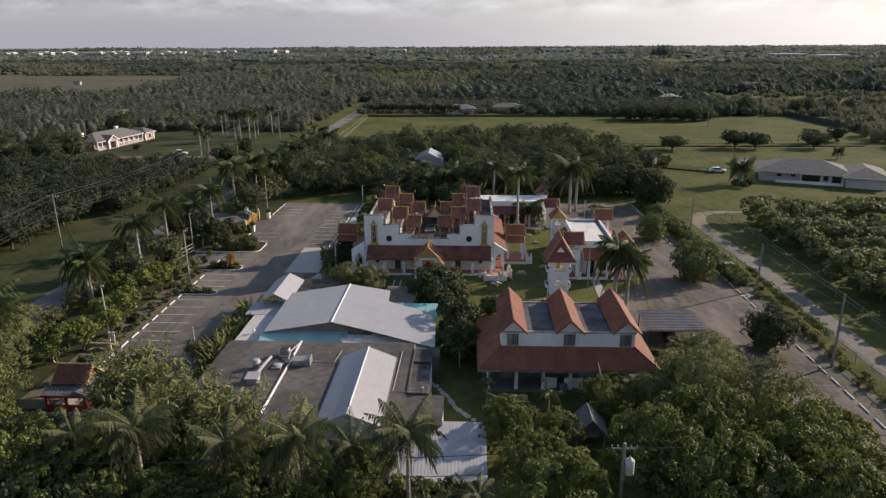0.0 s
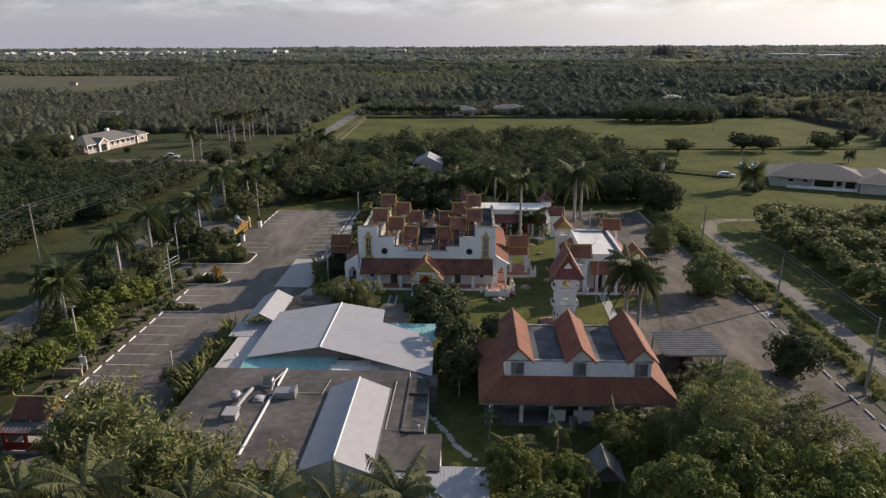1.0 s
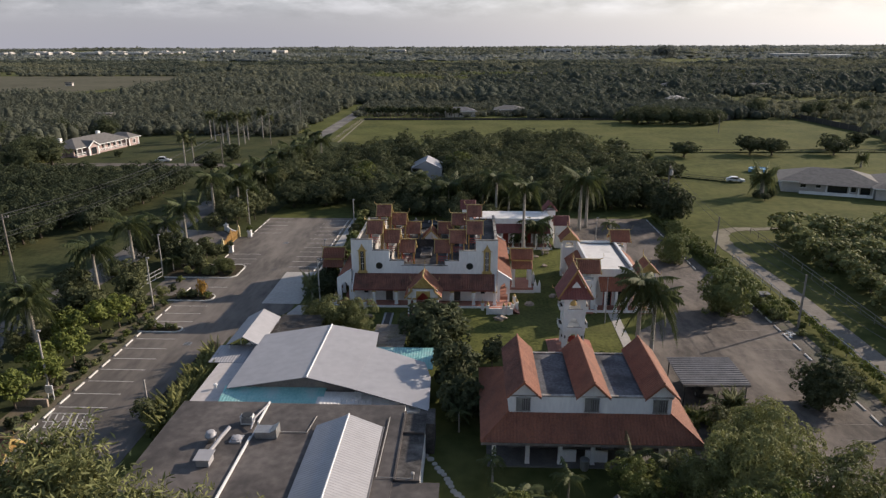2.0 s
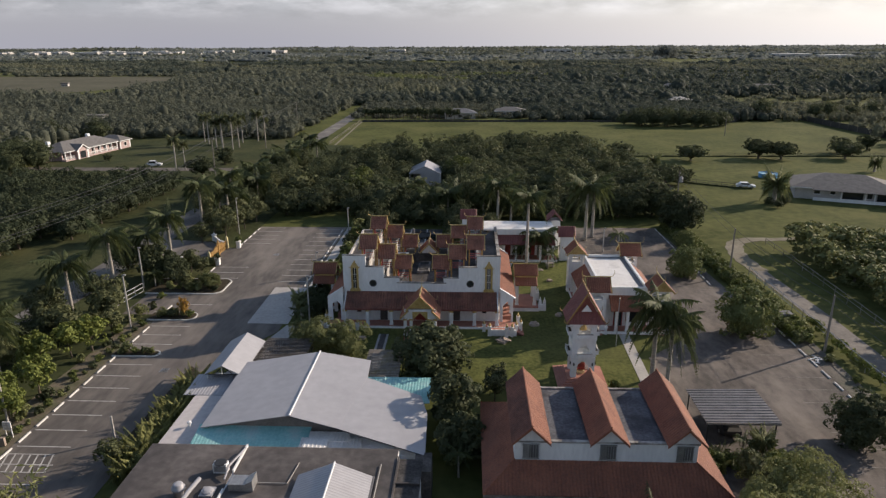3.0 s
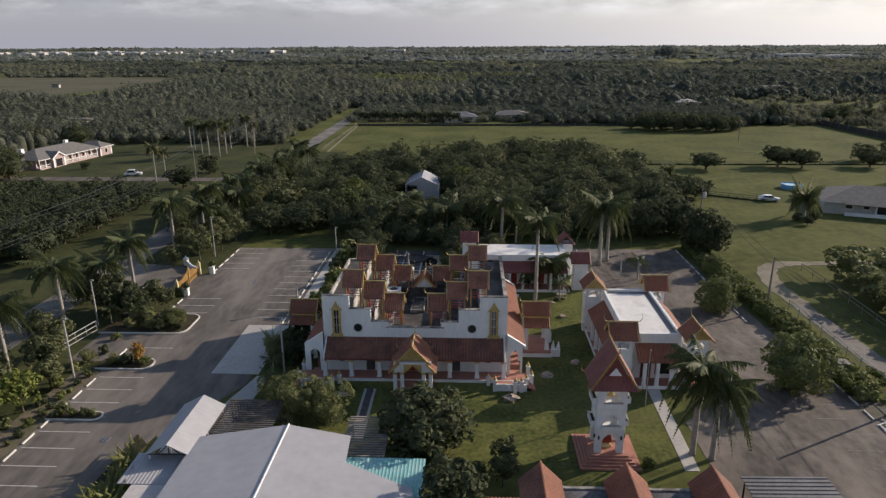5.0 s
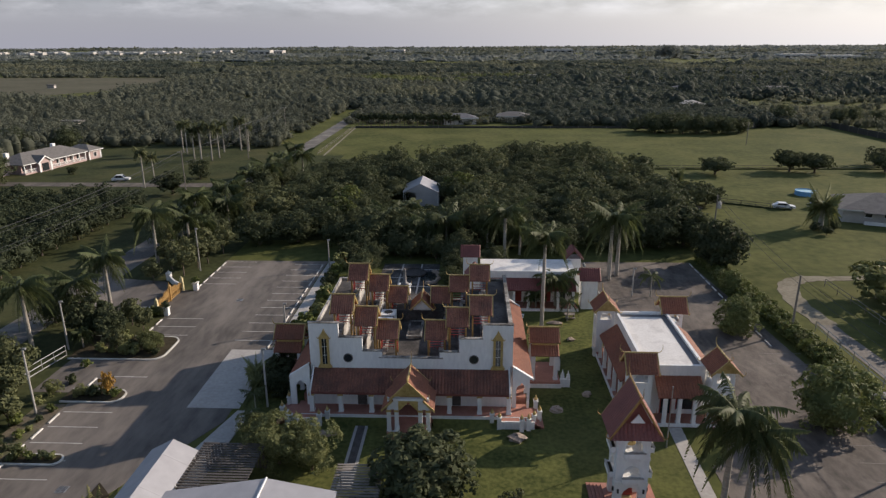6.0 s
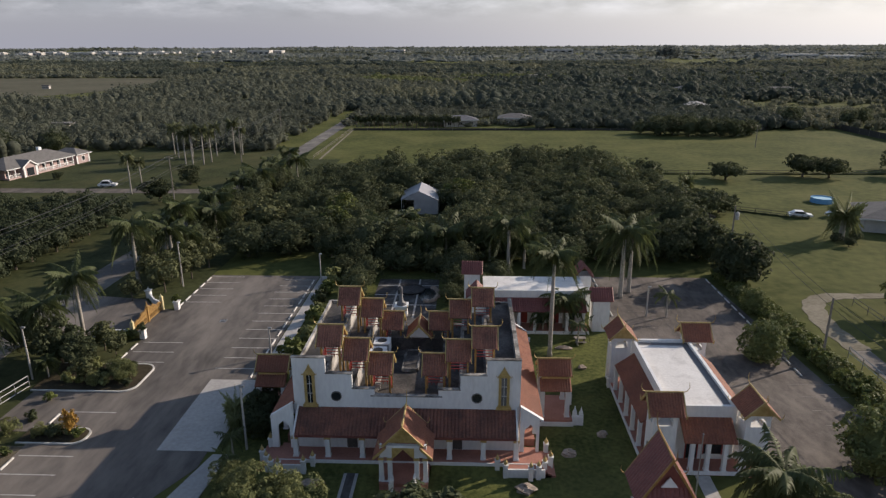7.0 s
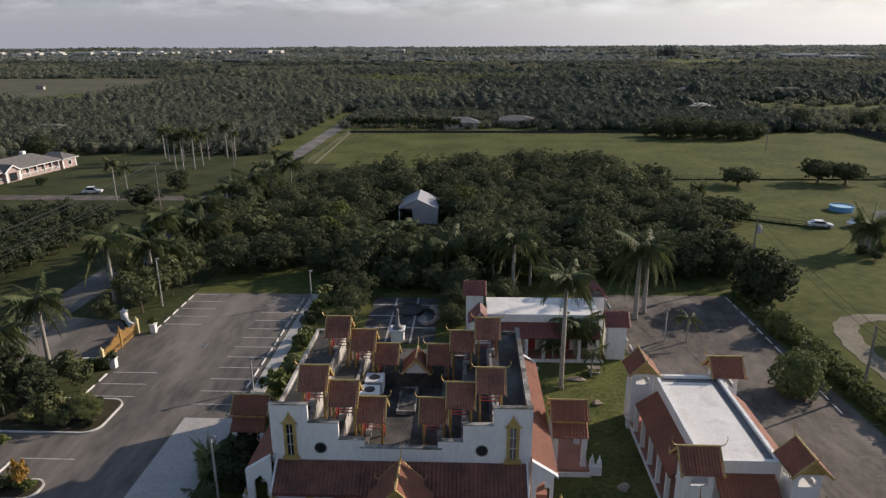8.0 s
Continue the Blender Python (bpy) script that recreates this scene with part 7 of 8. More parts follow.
def far_woods(name, label, seed, y0, y1, step, size, per, leaf, mats, height=7.0, ref=400.0):
    """Trees too many to count, as one mass of leaf clumps over the land."""
    rng = np.random.default_rng(seed)
    pts = []
    y = y0
    while y < y1:
        w = 0.76 * y + 50
        gap = step * max(1.0, y / ref) ** 0.75
        n = int(2 * w / gap)
        xs = (np.arange(n) / n * 2 - 1) * w + rng.uniform(-0.4, 0.4, n) * gap
        ys = y + rng.uniform(-0.45, 0.45, n) * gap
        pts.append(np.stack([xs, ys], 1))
        y += gap
    p = np.concatenate(pts)
    use = np.array([land_use(a, b) for a, b in p])
    keep = (use[:, 0] > 0) & (rng.uniform(size=len(p)) > np.where(use[:, 0] == 3, 0.38, 0.05))
    p, use = p[keep], use[keep]
    n = len(p)
    swell = 1.0 + 0.2 * np.sin(p[:, 0] / 47 + 1.3 * np.sin(p[:, 1] / 61)) + 0.14 * np.sin(p[:, 0] / 17 + p[:, 1] / 23)
    h = height * swell * rng.uniform(0.65, 1.3, n) * use[:, 1] * np.where(rng.uniform(size=n) < 0.06, 1.4, 1.0)
    big = np.maximum(1.0, p[:, 1] / ref) ** 0.75
    r = size * (0.5 + 0.5 * swell) * rng.uniform(0.7, 1.25, n) * np.where(use[:, 0] == 3, 0.85, np.where(use[:, 0] == 2, 1.45, 1.05)) * big
    k = np.repeat(np.arange(n), per)
    d = unit(rng.normal(size=(n * per, 3)) + (0, -0.2, 0.45))
    tuft = 1.0 + 0.16 * np.sin(d[:, 0] * 5 + k * 1.7) * np.sin(d[:, 1] * 5 + k * 2.3)
    out = rng.uniform(0.78, 1.1, n * per) * tuft
    c = np.stack([p[k, 0] + d[:, 0] * r[k] * out, p[k, 1] + d[:, 1] * r[k] * out, h[k] * (0.5 + d[:, 2] * 0.5 * out)], 1)
    v, f = leaves(rng, c, unit(d + rng.normal(size=d.shape) * 0.5 + (0, 0, 0.15)), leaf * big[k], 0.6)
    seg, prof = 7, ((0.4, 0.04), (0.58, 0.24), (0.62, 0.48), (0.5, 0.66), (0.28, 0.77), (0.02, 0.8))
    if per < 40:
        seg, prof = 6, ((0.5, 0.08), (0.68, 0.4), (0.46, 0.7), (0.02, 0.85))
    cv = np.stack([np.stack([p[:, 0] + r * q * w * math.cos(math.tau * i / seg), p[:, 1] + r * q * w * math.sin(math.tau * i / seg), h * (z + 0.1 * (w - 1.0))], 1) for q, z in prof for i in range(seg) for w in [rng.uniform(0.78, 1.12, n)]], 1)
    cf = np.array([(j * seg + i, j * seg + (i + 1) % seg, (j + 1) * seg + (i + 1) % seg, (j + 1) * seg + i) for j in range(len(prof) - 1) for i in range(seg)])
    cf = (cf[None] + (np.arange(n) * seg * len(prof))[:, None, None]).reshape(-1, 4) + len(v)
    ob = new(name, quads_object(name, np.concatenate([v, cv.reshape(-1, 3)]), np.concatenate([f, cf]), mats, np.concatenate([use[k, 0] - 1, np.repeat(use[:, 0] - 1, seg * (len(prof) - 1))])))
    return tagged(ob, label, "woods", kind="stuff")


# FAR holds the palest leaf tones, where haze is part of the colour.
NEAR, FAR = [LEAF_FAR, LEAF_WILD, LEAF_DRY, LEAF_LANE], [LEAF_HAZED, LEAF_FAR, LEAF_HAZED]
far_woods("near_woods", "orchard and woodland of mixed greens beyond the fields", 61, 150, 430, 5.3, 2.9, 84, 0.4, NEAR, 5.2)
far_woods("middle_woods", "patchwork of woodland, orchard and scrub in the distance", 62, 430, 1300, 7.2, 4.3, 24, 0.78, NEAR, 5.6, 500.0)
far_woods("far_woods", "woodland reaching to the horizon with haze put into its pale colour", 63, 1300, 4800, 30.0, 17.0, 5, 4.0, FAR, 6.5, 1300.0)
# palms standing above the distant woods
for k in range(46):
    x, y = float(jungle.uniform(-40, 330)), float(jungle.uniform(560, 800))
    if land_use(x, y)[0]:
        farpalm.plant(x, y, 0.9 + jig(0.2))


# ---- things outside ----
def utility_pole(x, y, h, arm=0.0, turn=0.0, drum=False, lean=0.0, label="weathered wooden utility pole beside the road"):
    t = thing("utility_pole", (x, y, 0), label, "utility pole", "utility poles")
    part("pole", Build().tube([(x, y, 0), (x + lean * 0.5, y, h * 0.5), (x + lean, y, h)], [0.16, 0.14, 0.11], 8), POLEWOOD, t)
    if arm:
        c, s = math.cos(radians(turn)), math.sin(radians(turn))
        a = part("crossarm", Build().tube([(x + lean - arm * c, y - arm * s, h - 0.45), (x + lean + arm * c, y + arm * s, h - 0.45)], 0.07, 6), POLEWOOD, t)
        for k in (-0.95, -0.5, 0.5, 0.95):
            part("insulator", Build().lathe(x + lean + arm * k * c, y + arm * k * s, [(0.05, h - 0.38), (0.07, h - 0.25), (0.03, h - 0.15)], 6), GREYMETAL, a)
    if drum:
        part("transformer", Build().lathe(x + 0.42, y - 0.12, [(0.28, h - 2.4), (0.33, h - 2.35), (0.33, h - 1.3), (0.24, h - 1.2), (0.07, h - 1.15), (0.05, h - 0.95)], 12), PALEWALL, t, "grey transformer drum", True)
    return t


def wire(a, b, sag=0.8, r=0.03):
    a, b = Vector(a), Vector(b)
    pts = [a.lerp(b, i / 12) - Vector((0, 0, sag * 4 * (i / 12) * (1 - i / 12))) for i in range(13)]
    single("power_line", Build().tube(pts, r, 4), BLACK, "thin sagging black overhead cable", "cable", "overhead cables")


street = [(-69.6, 14), (-71.4, 107), (-71.6, 199), (-74.5, 256), (-77.5, 314)]
for x, y in street:
    utility_pole(x, y, 11.5, 1.0, 0)
for (xa, ya), (xb, yb) in zip(street, street[1:]):
    for dx, z in ((-0.95, 11.2), (0.95, 11.2), (0, 11.5), (0.1, 8.6), (0.1, 8.0)):
        wire((xa + dx, ya, z), (xb + dx, yb, z), 1.6 if yb < 210 else 0.9)
lane = [(41.5, 20, 9.0), (41.6, 45, 9.0), (42.0, 70, 9.0), (43.4, 94.4, 7.4), (41.9, 121.5, 8.0), (43.2, 155.6, 10.8)]
for x, y, h in lane:
    utility_pole(x, y, h, drum=(y > 150))
for (xa, ya, ha), (xb, yb, hb) in zip(lane, lane[1:]):
    wire((xa, ya, ha - 0.1), (xb, yb, hb - 0.1), 0.4)
    wire((xa, ya, ha - 1.2), (xb, yb, hb - 1.2), 0.5)
utility_pole(10.8, 39.4, 9.7, 0.9, 0, True)
for z in (8.9, 7.3):
    wire((10.8, 39.4, z + 0.4), (41.8, 45, z), 0.7)
    wire((10.8, 39.4, z + 0.4), (-69.8, 36, z + 1.5), 1.5)
utility_pole(101.8, 288.5, 8.0)


def lamp_post(x, y, h, label):
    t = thing("lamp_post", (x, y, 0), label, "lamp post", "lamp posts")
    part("pole", Build().tube([(x, y, 0), (x, y, h)], [0.12, 0.09], 8), CONCRETE, t)
    part("lamp_head", Build().box(x - 0.1, x + 0.35, y - 0.12, y + 0.12, h - 0.16, h), GREYMETAL, t)


for x, y, h in ((-45.6, 98.9, 7.5), (-46.0, 75.0, 7.2), (-50.9, 113.6, 6.6), (-46.1, 143.8, 7.4), (-21.8, 101.0, 6.8), (-25.0, 120.0, 4.0), (-24.5, 146.0, 5.0), (24.0, 134.0, 4.5)):
    lamp_post(x, y, h, "slim grey concrete lamp post beside the car park")
single("bollard_post", Build().tube([(-34.1, 73.0, 0), (-34.1, 73.0, 2.5)], [0.11, 0.1], 8).lathe(-34.1, 73.0, [(0.12, 2.5), (0.12, 2.56), (0.02, 2.64)], 8), CONCRETE, "short plain pale post beside the planted strip", "post", at=(-34.1, 73.0, 0))
single("flagpole", Build().tube([(18.2, 95.0, 0), (18.2, 95.0, 6.4)], [0.07, 0.04], 8).lathe(18.2, 95.0, [(0.05, 6.4), (0.09, 6.46), (0.02, 6.55)], 8), GREYMETAL, "bare grey metal flagpole on the lawn", "flagpole", at=(18.2, 95.0, 0))


def gate():
    """Two filigree leaves that rise to a flame peak in the middle, with white posts and wing walls that swing out to the street."""
    t = thing("ornamental_gate", (-45, 129.9, 0), "gold filigree gate with flame peaks between white posts and walls", "gate")
    gx = -45.1
    for x, y in ((-43.3, 124.8), (-43.1, 134.7), (-49.7, 125.0), (-49.3, 139.0)):
        post = part("gate_post", Build().box(x - 0.33, x + 0.33, y - 0.33, y + 0.33, 0, 1.15).box(x - 0.42, x + 0.42, y - 0.42, y + 0.42, 1.15, 1.28), WHITE, t)
        if x < -45:
            part("cap", Build().lathe(x, y, [(0.3, 1.28), (0.24, 1.42), (0.1, 1.5), (0.02, 1.75)], 8), WHITE, post, "", True)
    for y0, rise in ((125.9, 1), (130.1, -1)):
        n = 14
        leaf = part("gate_leaf", Build().box(gx - 0.04, gx + 0.04, y0, y0 + 4.1, 0.15, 0.3).box(gx - 0.04, gx + 0.04, y0, y0 + 4.1, 0.95, 1.07), GATEGOLD, t)
        for i in range(n + 1):
            u = i / n
            v = u if rise > 0 else 1 - u
            z = 1.35 + 0.95 * v ** 1.6 + 0.28 * abs(math.sin(v * math.pi * 2.5))
            y = y0 + 4.1 * u
            part("picket", Build().tube([(gx, y, 0.15), (gx, y, z - 0.2), (gx, y, z + 0.12)], [0.06, 0.07, 0.01], 5), GATEGOLD, leaf)
            if i < n:
                part("scroll", Build().tube([(gx, y + 0.15 + 0.12 * math.cos(a), 0.62 + 0.25 * math.sin(a)) for a in np.linspace(0, math.tau, 9)], 0.035, 4), GATEGOLD, leaf)
                part("flame", Build().prism([(gx - 0.02, y + 0.02, 1.07), (gx - 0.02, y + 0.27, 1.07), (gx - 0.02, y + 0.22, z - 0.3), (gx - 0.02, y + 0.15, z - 0.08), (gx - 0.02, y + 0.07, z - 0.3)], (0.04, 0, 0)), GATEGOLD, leaf)
    for y, h in ((125.7, 1.9), (134.3, 2.1)):
        part("pillar", Build().box(gx - 0.2, gx + 0.2, y - 0.18, y + 0.18, 0, h).lathe(gx, y, [(0.2, h), (0.12, h + 0.1), (0.02, h + 0.4)], 8), CREAM, t)
    part("pillar", Build().box(gx - 0.16, gx + 0.16, 129.86, 130.14, 0, 2.2).lathe(gx, 130.0, [(0.2, 2.2), (0.26, 2.32), (0.12, 2.6), (0.02, 3.1)], 8), GATEGOLD, t, "gold centre pillar with a flame tip")
    for pts in ([(-45.3, 125.3), (-49.5, 125.0)], [(-45.2, 134.7), (-47.0, 136.0), (-49.2, 138.8)]):
        for (xa, ya), (xb, yb) in zip(pts, pts[1:]):
            d = Vector((yb - ya, xa - xb, 0)).normalized() * 0.13
            part("wing_wall", Build().prism([(xa - d.x, ya - d.y, 0), (xb - d.x, yb - d.y, 0), (xb - d.x, yb - d.y, 1.0), (xa - d.x, ya - d.y, 1.0)], (2 * d.x, 2 * d.y, 0)), WHITE, t)
    return t


gate()


def red_pavilion():
    """An open red pavilion: a steep upper gable over a low grey skirt roof with red boards."""
    x0, x1, y0, y1 = -43.0, -38.4, 56.8, 62.4
    t = thing("garden_pavilion", ((x0 + x1) / 2, (y0 + y1) / 2, 0), "red open pavilion with dark tiled gable and grey skirt roof", "pavilion")
    gable_roof(t, "x", 59.6, x0 + 0.5, x1 - 0.5, 1.6, 2.9, 4.3, tiles=OLDTILE, panel=GATEGOLD, overhang=0.25, horns=0.7, width=0.26)
    part("skirt_roof", Build().sheet((x0, y0, 2.3), (x1 - x0, 0, 0), (0, 1.5, 0.5), 0.4, 0.02), ZINC, t, "grey sheet skirt roof")
    part("skirt_roof", Build().sheet((x1, y0 + 0.1, 2.3), (0, y1 - y0 - 0.2, 0), (-1.0, 0, 0.4), 0.4, 0.02), ZINC, t, "grey sheet skirt roof")
    part("skirt_roof", Build().sheet((x0, y1, 2.3), (x1 - x0, 0, 0), (0, -1.5, 0.5), 0.4, 0.02), ZINC, t, "grey sheet skirt roof")
    part("eave_board", Build().box(x0, x1, y0 - 0.05, y0, 2.05, 2.3), REDPAINT, t)
    part("eave_board", Build().box(x1, x1 + 0.05, y0, y1, 2.05, 2.3), REDPAINT, t)
    for x in (x0 + 0.3, (x0 + x1) / 2, x1 - 0.3):
        for y in (y0 + 0.3, y1 - 0.3):
            part("post", Build().box(x - 0.12, x + 0.12, y - 0.12, y + 0.12, 0.2, 2.4), REDPAINT, t)
    part("railing", Build().box(x0 + 0.3, x1 - 0.3, y0 + 0.25, y0 + 0.35, 0.3, 1.1), REDPAINT, t)
    part("railing", Build().box(x1 - 0.35, x1 - 0.25, y0 + 0.45, y1 - 0.45, 0.3, 1.1), REDPAINT, t)
    part("floor", Build().box(x0, x1, y0, y1, 0, 0.2), CONCRETE, t)


red_pavilion()


def notice_board():
    t = thing("notice_board", (-44.6, 72.6, 0), "white notice board on posts above a low orange wall", "notice board")
    b = part("panel", Build().box(-44.95, -44.15, 73.0, 73.08, 0.85, 1.75), WHITE, t)
    for k in range(4):
        part("text_bar", Build().box(-44.85, -44.3 - 0.07 * (k % 3), 72.985, 72.997, 1.55 - 0.18 * k, 1.61 - 0.18 * k), GREYMETAL, b)
    for x in (-44.85, -44.25):
        part("post", Build().box(x - 0.04, x + 0.04, 73.08, 73.15, 0, 1.75), WHITE, t)
    part("low_wall", Build().box(-47.6, -44.0, 71.6, 71.85, 0, 0.9), STONE, t, "orange-buff low wall")


notice_board()


def hatching():
    for k in range(-3, 4):
        single("hatch_line", Build().prism([(-40.0 + 0.72 * k, 67.8, 0.036), (-39.86 + 0.72 * k, 67.8, 0.036), (-40.66 + 0.72 * k, 70.4, 0.036), (-40.8 + 0.72 * k, 70.4, 0.036)], (0, 0, 0.005)), LINE, "faded white hatched marking on asphalt", "marking", "parking bay lines", "structure")
    for y, x in ((67.75, -40.0), (70.4, -40.8)):
        single("hatch_line", Build().box(x - 2.1, x + 2.3, y, y + 0.11, 0.042, 0.047), LINE, "faded white hatched marking on asphalt", "marking", "parking bay lines", "structure")


hatching()


def rock(x, y, sx, sy, h, seed):
    rng = np.random.default_rng(seed)
    v, f = core((sx, sy, h), (x, y, h * 0.55), rng, 9, 6, 0.27)
    b = Build()
    b.add(v.tolist(), [tuple(int(i) for i in q) for q in f])
    single("boulder", b, STONE, "pale rough boulder lying on the lawn", "boulder", "boulders", at=(x, y, 0))


for k, (x, y, sx, sy, h) in enumerate(((-14.4, 96.2, 1.1, 0.5, 0.4), (8.6, 101.2, 0.7, 0.6, 0.5), (4.2, 95.8, 0.95, 0.7, 0.6), (12.3, 104.4, 0.5, 0.5, 0.5), (11.2, 123.5, 1.1, 0.4, 0.35), (12.6, 118.3, 0.5, 0.5, 0.4))):
    rock(x, y, sx, sy, 0.6 * h, 80 + k)
for k, (x, y) in enumerate(((-4.5, 65.0), (-4.0, 64.5), (-3.5, 64.0), (-3.1, 63.3), (-2.8, 62.7), (-2.5, 62.2), (-2.2, 61.8), (-1.9, 61.2), (-1.7, 60.7), (-1.5, 60.2), (-1.3, 59.6), (-0.95, 59.2), (-0.6, 58.8), (-0.3, 58.4), (0.0, 58.0), (0.6, 57.4))):
    single("stepping_stone", Build().lathe(x, y, [(0.27 + 0.04 * (k % 3), 0.0), (0.27 + 0.04 * (k % 3), 0.06), (0.2, 0.08)], 8), CONCRETE, "round pale stepping stone set in the grass", "stepping stone", "stepping stones", at=(x, y, 0))


def garden_court():
    # Paving takes a dark tone that includes the shade of the trees around.
    flat("paved_court", rect(-15.2, -5.6, 132.4, 148), 0.05, DARKROOF, "paved garden court with tree shade in its dark grey")
    for x in (-12.0, -8.8):
        flat("court_strip", rect(x, x + 0.25, 132.4, 148), 0.056, CONCRETE, "pale paving strip")
    for y in (137, 141, 145):
        flat("court_strip", rect(-15.2, -5.6, y, y + 0.25), 0.06, CONCRETE, "pale paving strip")
    t = thing("pedestal_column", (-10.3, 133.4, 0), "white pedestal carrying a slim column in the court", "monument")
    part("pedestal", Build().box(-11.1, -9.5, 132.6, 134.2, 0, 1.5).box(-11.25, -9.35, 132.45, 134.35, 1.5, 1.65), WHITE, t)
    part("column", Build().lathe(-10.3, 133.4, [(0.7, 1.65), (0.62, 2.0), (0.3, 2.15), (0.2, 3.8), (0.24, 4.1), (0.08, 4.4)], 10), ZINC, t, "", True)
    for k in range(13):
        a = math.radians(-100 + 14 * k)
        x, y, r = -7.0 + 1.5 * math.cos(a), 141.2 + 3.0 * math.sin(a), 0.34 + 0.1 * math.sin(k * 2.3)
        single("pond_stone", Build().lathe(x, y, [(r, 0), (r * 1.1, 0.2), (r * 0.7, 0.42), (0.03, 0.48)], 7), STONE, "pale rounded stone edging the dark pond", "stone", "pond stones", at=(x, y, 0))
    single("pond_water", Build().prism([(-7.2 + 1.3 * math.cos(math.tau * k / 18), 141.2 + 2.8 * math.sin(math.tau * k / 18), 0.03) for k in range(18)], (0, 0, 0.06)), GLASS, "small dark still pond in the court", "pond", at=(-7.2, 141.2, 0))
    single("dark_basin", Build().lathe(-9.8, 143.0, [(2.0, 0), (2.2, 0.35), (2.0, 0.4), (1.9, 0.2), (0.1, 0.2)], 16), DARKROOF, "dark round stone basin in the court", "basin", at=(-9.8, 143.0, 0))


garden_court()


def bench(x, y):
    t = thing("garden_bench", (x, y, 0), "small garden table with benches on the lawn", "bench", "garden benches")
    part("top", Build().box(x - 0.7, x + 0.7, y - 0.4, y + 0.4, 0.68, 0.76), POLEWOOD, t)
    for s in (-1, 1):
        part("leg", Build().box(x + s * 0.5 - 0.06, x + s * 0.5 + 0.06, y - 0.3, y + 0.3, 0, 0.68), POLEWOOD, t)
        part("seat", Build().box(x - 0.7, x + 0.7, *sorted((y + s * 0.55, y + s * 0.85)), 0.4, 0.46), POLEWOOD, t)


bench(13.4, 125.2)
for k, (x, y) in enumerate(((5.6, 125.4), (6.3, 126.2), (6.9, 125.5), (6.2, 124.8))):
    single("white_stool", Build().lathe(x, y, [(0.2, 0), (0.14, 0.2), (0.22, 0.45), (0.02, 0.47)], 8), WHITE, "small white garden stool on the lawn", "stool", "garden stools", at=(x, y, 0))


def car(x, y, turn, paint, label, tall=0.0):
    """A parked car about its own axes: body, cabin, glass, wheels."""
    t = thing("car", (0, 0, 0), label, "car", "parked cars")
    side = [(-2.3, 0.35), (2.3, 0.35), (2.35, 0.75), (1.3, 0.92), (-1.9, 0.98), (-2.35, 0.85)]
    body = part("body", Build().prism([(a, -0.88, b) for a, b in side], (0, 1.76, 0)), paint, t)
    cab = [(-1.9, 0.95), (1.2, 0.9), (0.45, 1.45 + tall), (-1.2, 1.45 + tall)]
    part("cabin", Build().prism([(a, -0.78, b) for a, b in cab], (0, 1.56, 0)), paint, t)
    glass = [(-1.6, 1.0), (0.9, 0.98), (0.38, 1.38 + tall), (-1.1, 1.38 + tall)]
    for s in (-1, 1):
        part("side_window", Build().prism([(a, s * 0.785, b) for a, b in glass], (0, s * 0.01, 0)), GLASS, t)
    part("windscreen", Build().prism([(1.16, -0.7, 0.95), (1.16, 0.7, 0.95), (0.5, 0.66, 1.41 + tall), (0.5, -0.66, 1.41 + tall)], (0.02, 0, 0.02)), GLASS, t)
    for a in (-1.4, 1.4):
        for s in (-1, 1):
            w = part("wheel", Build().tube([(a, s * 0.7, 0.32), (a, s * 0.92, 0.32)], 0.32, 14), BLACK, t)
            part("rim", Build().tube([(a, s * 0.9, 0.32), (a, s * 0.935, 0.32)], 0.19, 10), GREYMETAL, w)
    t.matrix_basis = pose(x, y, 0.02, 0, 0, turn)
    return t


CARPAINT = material("white_car_paint", (0.72, 0.72, 0.72), (0.78, 0.78, 0.78), 1.0, 0.25)
BLUEPAINT = material("blue_vinyl", (0.1, 0.28, 0.5), (0.16, 0.36, 0.6), 1.0, 0.5)
WATER = material("pool_water", (0.16, 0.36, 0.48), (0.22, 0.44, 0.56), 1.0, 0.08)
car(71.2, 189.6, -12, CARPAINT, "white saloon car parked on the grass")
car(79.5, 190.5, 14, CARPAINT, "white pickup car parked on the grass by the house", 0.25)
car(-98.3, 218.2, 12, CARPAINT, "white pickup parked beside the side road", 0.25)
car(25.0, 77.4, 90, BLACK, "dark car parked under the corrugated carport")
car(49.8, 187.5, 10, BLACK, "dark car parked under a wide tree")
pool = thing("swimming_pool", (83.1, 204.1, 0), "round blue above-ground pool on the grass", "pool")
part("wall", Build().lathe(83.1, 204.1, [(2.5, 0), (2.5, 1.15), (2.35, 1.15), (2.35, 0.95)], 28), BLUEPAINT, pool, "blue pool wall")
part("water", Build().lathe(83.1, 204.1, [(2.36, 0.9), (2.36, 0.98)], 28), WATER, pool)


